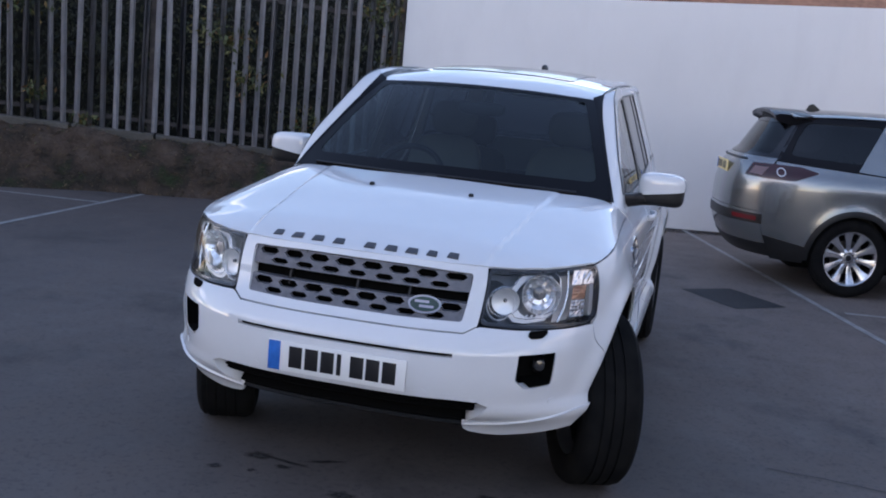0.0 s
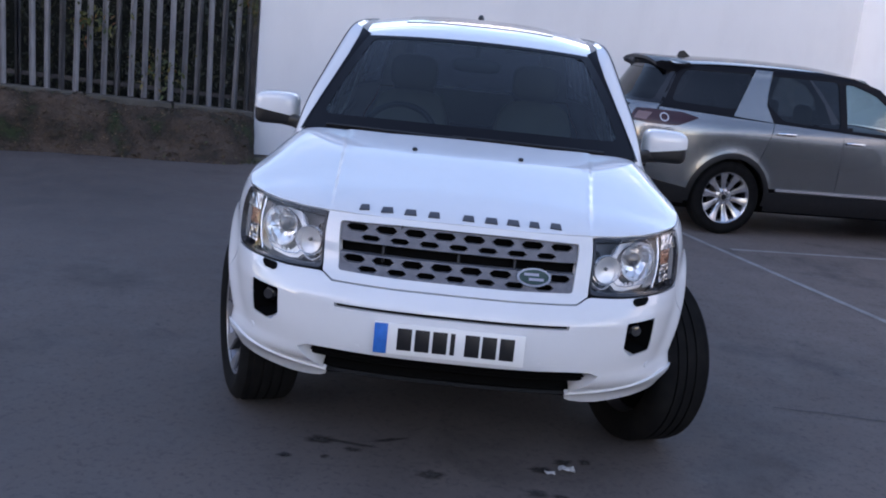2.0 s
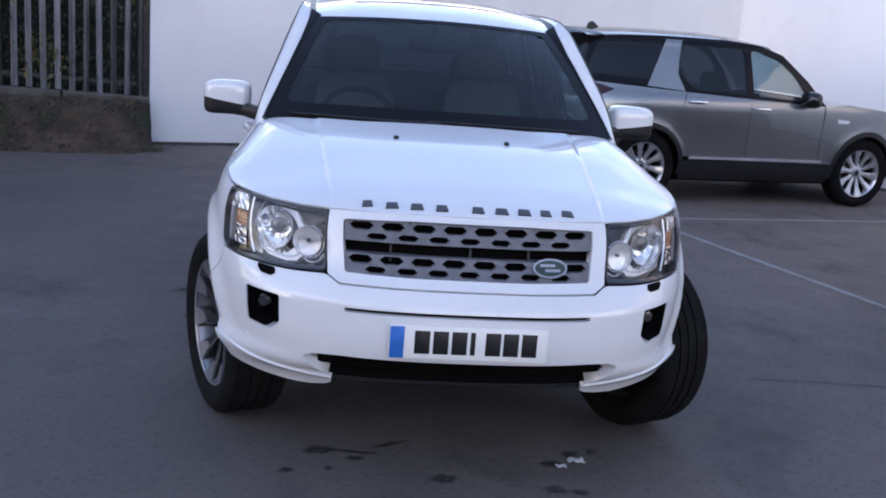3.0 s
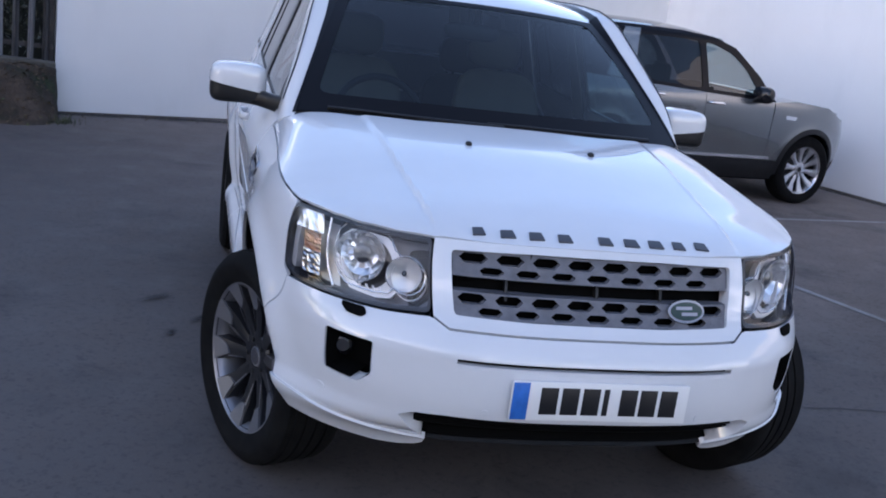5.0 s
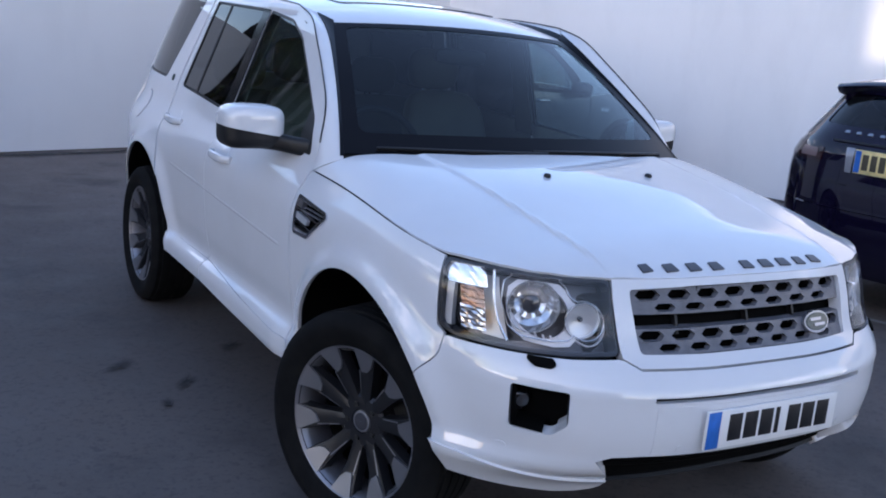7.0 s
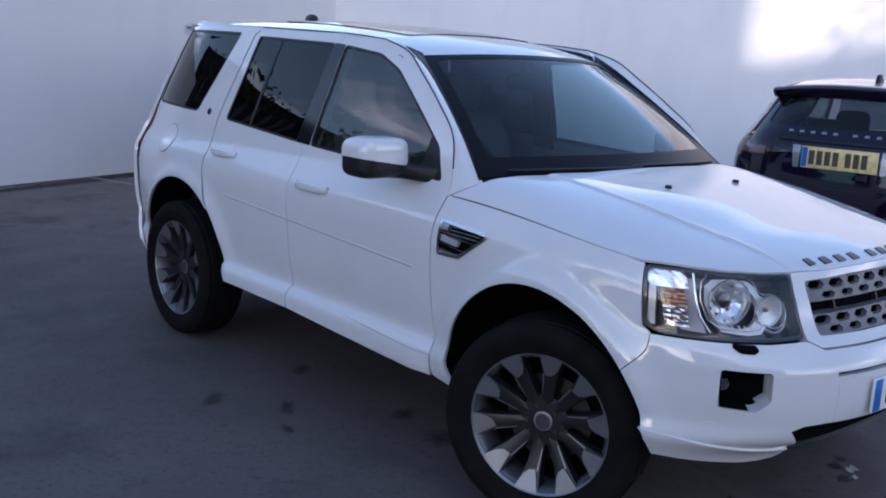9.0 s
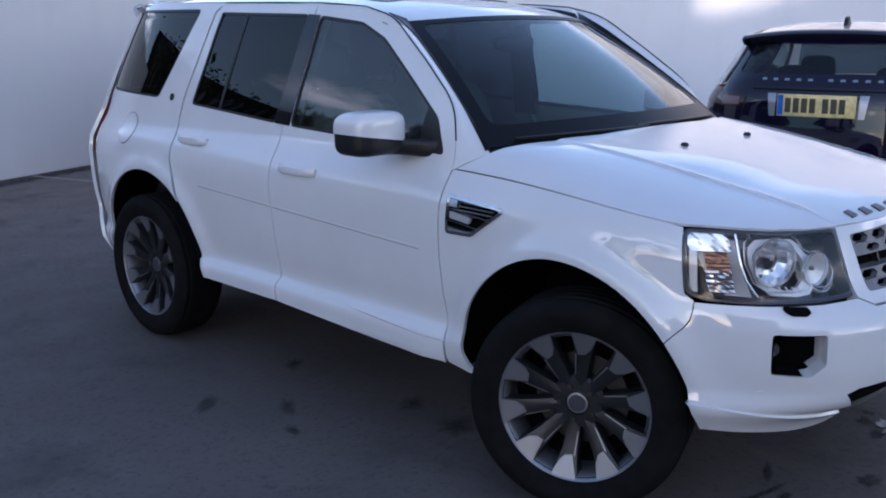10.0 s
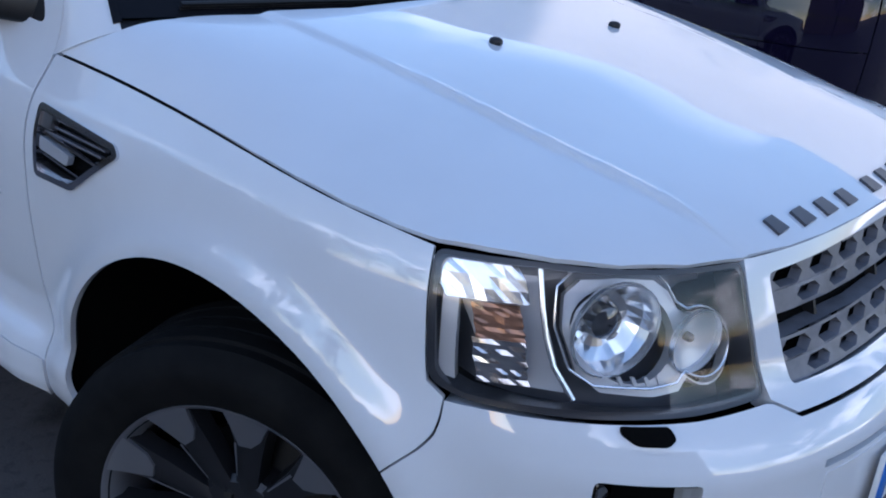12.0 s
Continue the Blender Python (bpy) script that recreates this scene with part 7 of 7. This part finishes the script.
# ---------------------------------------------------------------- small things
def patch(name, cx, cy, rx, ry, turn, seed, material, label, z=0.003, strength=1.0):
    """A flat uneven stain on the tarmac that thins out towards its rim."""
    vs, fade = [(cx, cy, z)], [1.0]
    c, s = math.cos(radians(turn)), math.sin(radians(turn))
    for ring, f in ((0.55, 0.9), (0.85, 0.5), (1.25, 0.0)):
        for i in range(40):
            a = math.tau * i / 40
            r = ring * (1 + 0.55 * noise.noise(Vector((math.cos(a) * 1.6 + seed * 3.7, math.sin(a) * 1.6, seed))) + 0.2 * noise.noise(Vector((math.cos(a) * 5, math.sin(a) * 5, seed + 9))))
            x, y = rx * r * math.cos(a), ry * r * math.sin(a)
            vs.append((cx + x * c - y * s, cy + x * s + y * c, z))
            fade.append(f * strength)
    fs = [(0, 1 + i, 1 + (i + 1) % 40) for i in range(40)]
    for k in (0, 1):
        fs += [(1 + 40 * k + i, 41 + 40 * k + i, 41 + 40 * k + (i + 1) % 40, 1 + 40 * k + (i + 1) % 40) for i in range(40)]
    ob = finish(name, vs, fs, material)
    at = ob.data.attributes.new("fade", "FLOAT", "POINT")
    at.data.foreach_set("value", fade)
    return tagged(ob, label, "stain", "stains on the tarmac", "structure")


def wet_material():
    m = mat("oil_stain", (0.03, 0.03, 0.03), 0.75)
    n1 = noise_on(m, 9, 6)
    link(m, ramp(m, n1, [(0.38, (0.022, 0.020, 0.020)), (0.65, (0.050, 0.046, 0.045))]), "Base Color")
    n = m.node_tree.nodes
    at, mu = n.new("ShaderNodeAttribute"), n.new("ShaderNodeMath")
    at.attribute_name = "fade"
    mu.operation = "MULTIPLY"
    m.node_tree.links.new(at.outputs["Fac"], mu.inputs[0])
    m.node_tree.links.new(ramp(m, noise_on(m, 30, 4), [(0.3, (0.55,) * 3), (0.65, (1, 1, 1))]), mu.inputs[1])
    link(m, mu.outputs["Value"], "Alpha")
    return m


WET = wet_material()
for i, (x, y, a, b, t) in enumerate(((-0.47, -0.42, 0.055, 0.032, 4), (-0.33, -0.435, 0.09, 0.012, -8), (-0.20, -0.36, 0.075, 0.013, 28), (-0.33, -0.49, 0.035, 0.016, 0), (-0.58, -0.60, 0.03, 0.018, 10), (-0.43, -0.58, 0.016, 0.016, 0), (-0.02, -0.64, 0.05, 0.035, 0),
                                     (0.41, -0.50, 0.042, 0.024, 12), (0.50, -0.41, 0.038, 0.024, 20), (0.59, -0.39, 0.026, 0.022, 0), (0.38, -0.71, 0.045, 0.03, 0), (0.47, -0.73, 0.035, 0.022, 0),
                                     (-1.03, 1.35, 0.09, 0.03, 60), (-0.69, 1.76, 0.07, 0.035, 50), (-0.64, 1.01, 0.08, 0.05, 20), (-0.69, 0.71, 0.09, 0.06, 30), (-1.16, 1.14, 0.05, 0.025, 70), (-1.25, 1.62, 0.10, 0.03, 40))):
    patch("oil_stain", x, y, a, b, t, i + 1, WET, "dark oil stain on the tarmac", 0.0115 + 0.0004 * i, 1.0 if i < 12 else 0.6)
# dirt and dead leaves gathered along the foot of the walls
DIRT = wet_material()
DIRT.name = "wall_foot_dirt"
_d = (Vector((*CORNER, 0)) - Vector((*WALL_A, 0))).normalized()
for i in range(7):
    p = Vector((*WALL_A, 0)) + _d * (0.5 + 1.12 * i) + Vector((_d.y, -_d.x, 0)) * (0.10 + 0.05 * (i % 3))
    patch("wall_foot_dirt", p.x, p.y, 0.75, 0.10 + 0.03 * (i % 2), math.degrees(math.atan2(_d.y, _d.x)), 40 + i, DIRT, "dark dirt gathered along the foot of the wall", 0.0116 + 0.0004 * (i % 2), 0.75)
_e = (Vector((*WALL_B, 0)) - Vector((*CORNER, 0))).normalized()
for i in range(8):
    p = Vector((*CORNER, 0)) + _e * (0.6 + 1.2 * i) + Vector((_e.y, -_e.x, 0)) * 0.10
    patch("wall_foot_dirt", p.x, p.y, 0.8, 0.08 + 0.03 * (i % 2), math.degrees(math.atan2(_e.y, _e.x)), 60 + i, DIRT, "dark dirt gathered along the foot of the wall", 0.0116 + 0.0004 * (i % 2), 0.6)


def wall_foot(rng):
    if rng.random() < 0.75:
        u, d = 7.6 * rng.random() ** 1.6, abs(rng.gauss(0, 0.16)) + 0.02
        p = Vector((*WALL_A, 0)) + _d * (u + 0.1) + Vector((_d.y, -_d.x, 0)) * d
    else:
        p = Vector((*CORNER, 0)) + _e * (8 * rng.random()) + Vector((_e.y, -_e.x, 0)) * (abs(rng.gauss(0, 0.10)) + 0.02)
    return p + Vector((0, 0, 0.018))


scatter("blown_leaves", 420, wall_foot, 0.020, LITTER, "scattered dead leaves blown against the wall", "fallen leaves", 77, 0.85)
# darker tarmac of the square patch and the crack
DARKTARMAC = mat("dark_tarmac", (0.028, 0.028, 0.030), 0.7)
bump(DARKTARMAC, noise_on(DARKTARMAC, 140, 3), 0.35, 0.004)
link(DARKTARMAC, ramp(DARKTARMAC, noise_on(DARKTARMAC, 5, 6), [(0.35, (0.020, 0.020, 0.022)), (0.7, (0.036, 0.035, 0.036))]), "Base Color")
# a thin crack across the tarmac
vs, fs = [], []
for i in range(30):
    x = 1.60 + 0.72 * i / 29
    y = 0.51 - 0.06 * (i / 29) ** 2 + 0.012 * noise.noise(Vector((x * 9, 0, 0)))
    w = 0.0035 + 0.002 * noise.noise(Vector((x * 14, 3, 0)))
    vs += [(x, y - w, 0.0125), (x, y + w, 0.0125)]
    if i:
        fs.append((2 * i - 2, 2 * i, 2 * i + 1, 2 * i - 1))
tagged(finish("tarmac_crack", vs, fs, DARKTARMAC), "thin dark crack across the tarmac", "crack", kind="structure")
finish_v = [(1.05, 4.55, 0.0118), (1.50, 4.02, 0.0118), (1.90, 4.38, 0.0118), (1.46, 4.88, 0.0118)]
tagged(finish("dark_tarmac", finish_v, [(0, 1, 2, 3)], DARKTARMAC), "darker square patch on the tarmac", "patch", kind="structure")


def crumpled(x, y, size, seed, material, label):
    bm = bmesh.new()
    rng = random.Random(seed)
    g = [[bm.verts.new((x + (i - 2) * size / 4 + rng.uniform(-1, 1) * size * 0.08, y + (j - 2) * size / 6 + rng.uniform(-1, 1) * size * 0.08, 0.013 + rng.random() * size * 0.25)) for j in range(5)] for i in range(5)]
    for i in range(4):
        for j in range(4):
            bm.faces.new((g[i][j], g[i + 1][j], g[i + 1][j + 1], g[i][j + 1]))
    for v in bm.verts:
        if v.index % 3 == 0:
            v.co.z = 0.0105
    return tagged(from_bm("litter_scrap", bm, material), label, "litter", "litter on the tarmac")


SCRAP = mat("pale_scrap", (0.40, 0.40, 0.40), 0.6)
crumpled(0.51, -0.48, 0.06, 3, SCRAP, "small pale crumpled scrap lying on tarmac")
crumpled(0.44, -0.52, 0.040, 5, SCRAP, "small pale crumpled scrap lying on tarmac")


# what shows over the back wall
def far_house(x, y, w, d, h, paint, label):
    t = thing("far_house", label, "house", "houses beyond the wall", Matrix.Translation((x, y, 0)) @ Matrix.Rotation(radians(18), 4, "Z"))
    bm = bmesh.new()
    box(bm, (-w / 2, 0, 0), (w / 2, d, h))
    part("wall", bm, paint, t, smooth=False)
    bm = bmesh.new()
    vs = [bm.verts.new(p) for p in ((-w / 2 - 0.2, -0.3, h), (w / 2 + 0.2, -0.3, h), (w / 2 + 0.2, d + 0.3, h), (-w / 2 - 0.2, d + 0.3, h), (-w / 2 - 0.2, d / 2, h + d * 0.4), (w / 2 + 0.2, d / 2, h + d * 0.4))]
    for q in ((0, 1, 5, 4), (3, 4, 5, 2), (0, 4, 3), (1, 2, 5), (0, 3, 2, 1)):
        bm.faces.new([vs[i] for i in q])
    bmesh.ops.recalc_face_normals(bm, faces=bm.faces[:])
    part("roof", bm, ROOFTILE, t, smooth=False)
    for i in range(4):
        xw = -w / 2 + w * (i + 0.5) / 4
        bm = bmesh.new()
        box(bm, (xw - 0.5, -0.05, h - 1.9), (xw + 0.5, 0.02, h - 0.7), 0.01)
        win = part("window", bm, PLATEWHITE, t, smooth=False)
        bm = bmesh.new()
        box(bm, (xw - 0.43, -0.06, h - 1.83), (xw + 0.43, -0.04, h - 0.77))
        part("pane", bm, GLOSSBLACK, win, smooth=False)


ROOFTILE = mat("roof_tiles", (0.16, 0.085, 0.06), 0.85)
link(ROOFTILE, ramp(ROOFTILE, noise_on(ROOFTILE, 4, 6), [(0.3, (0.10, 0.055, 0.04)), (0.7, (0.21, 0.12, 0.085))]), "Base Color")
far_house(5.0, 30.0, 12, 7, 4.3, BRICKWALL, "brown brick house showing over the white wall")
far_house(20.0, 34.0, 11, 7, 4.5, RENDER, "white rendered house showing over the wall")
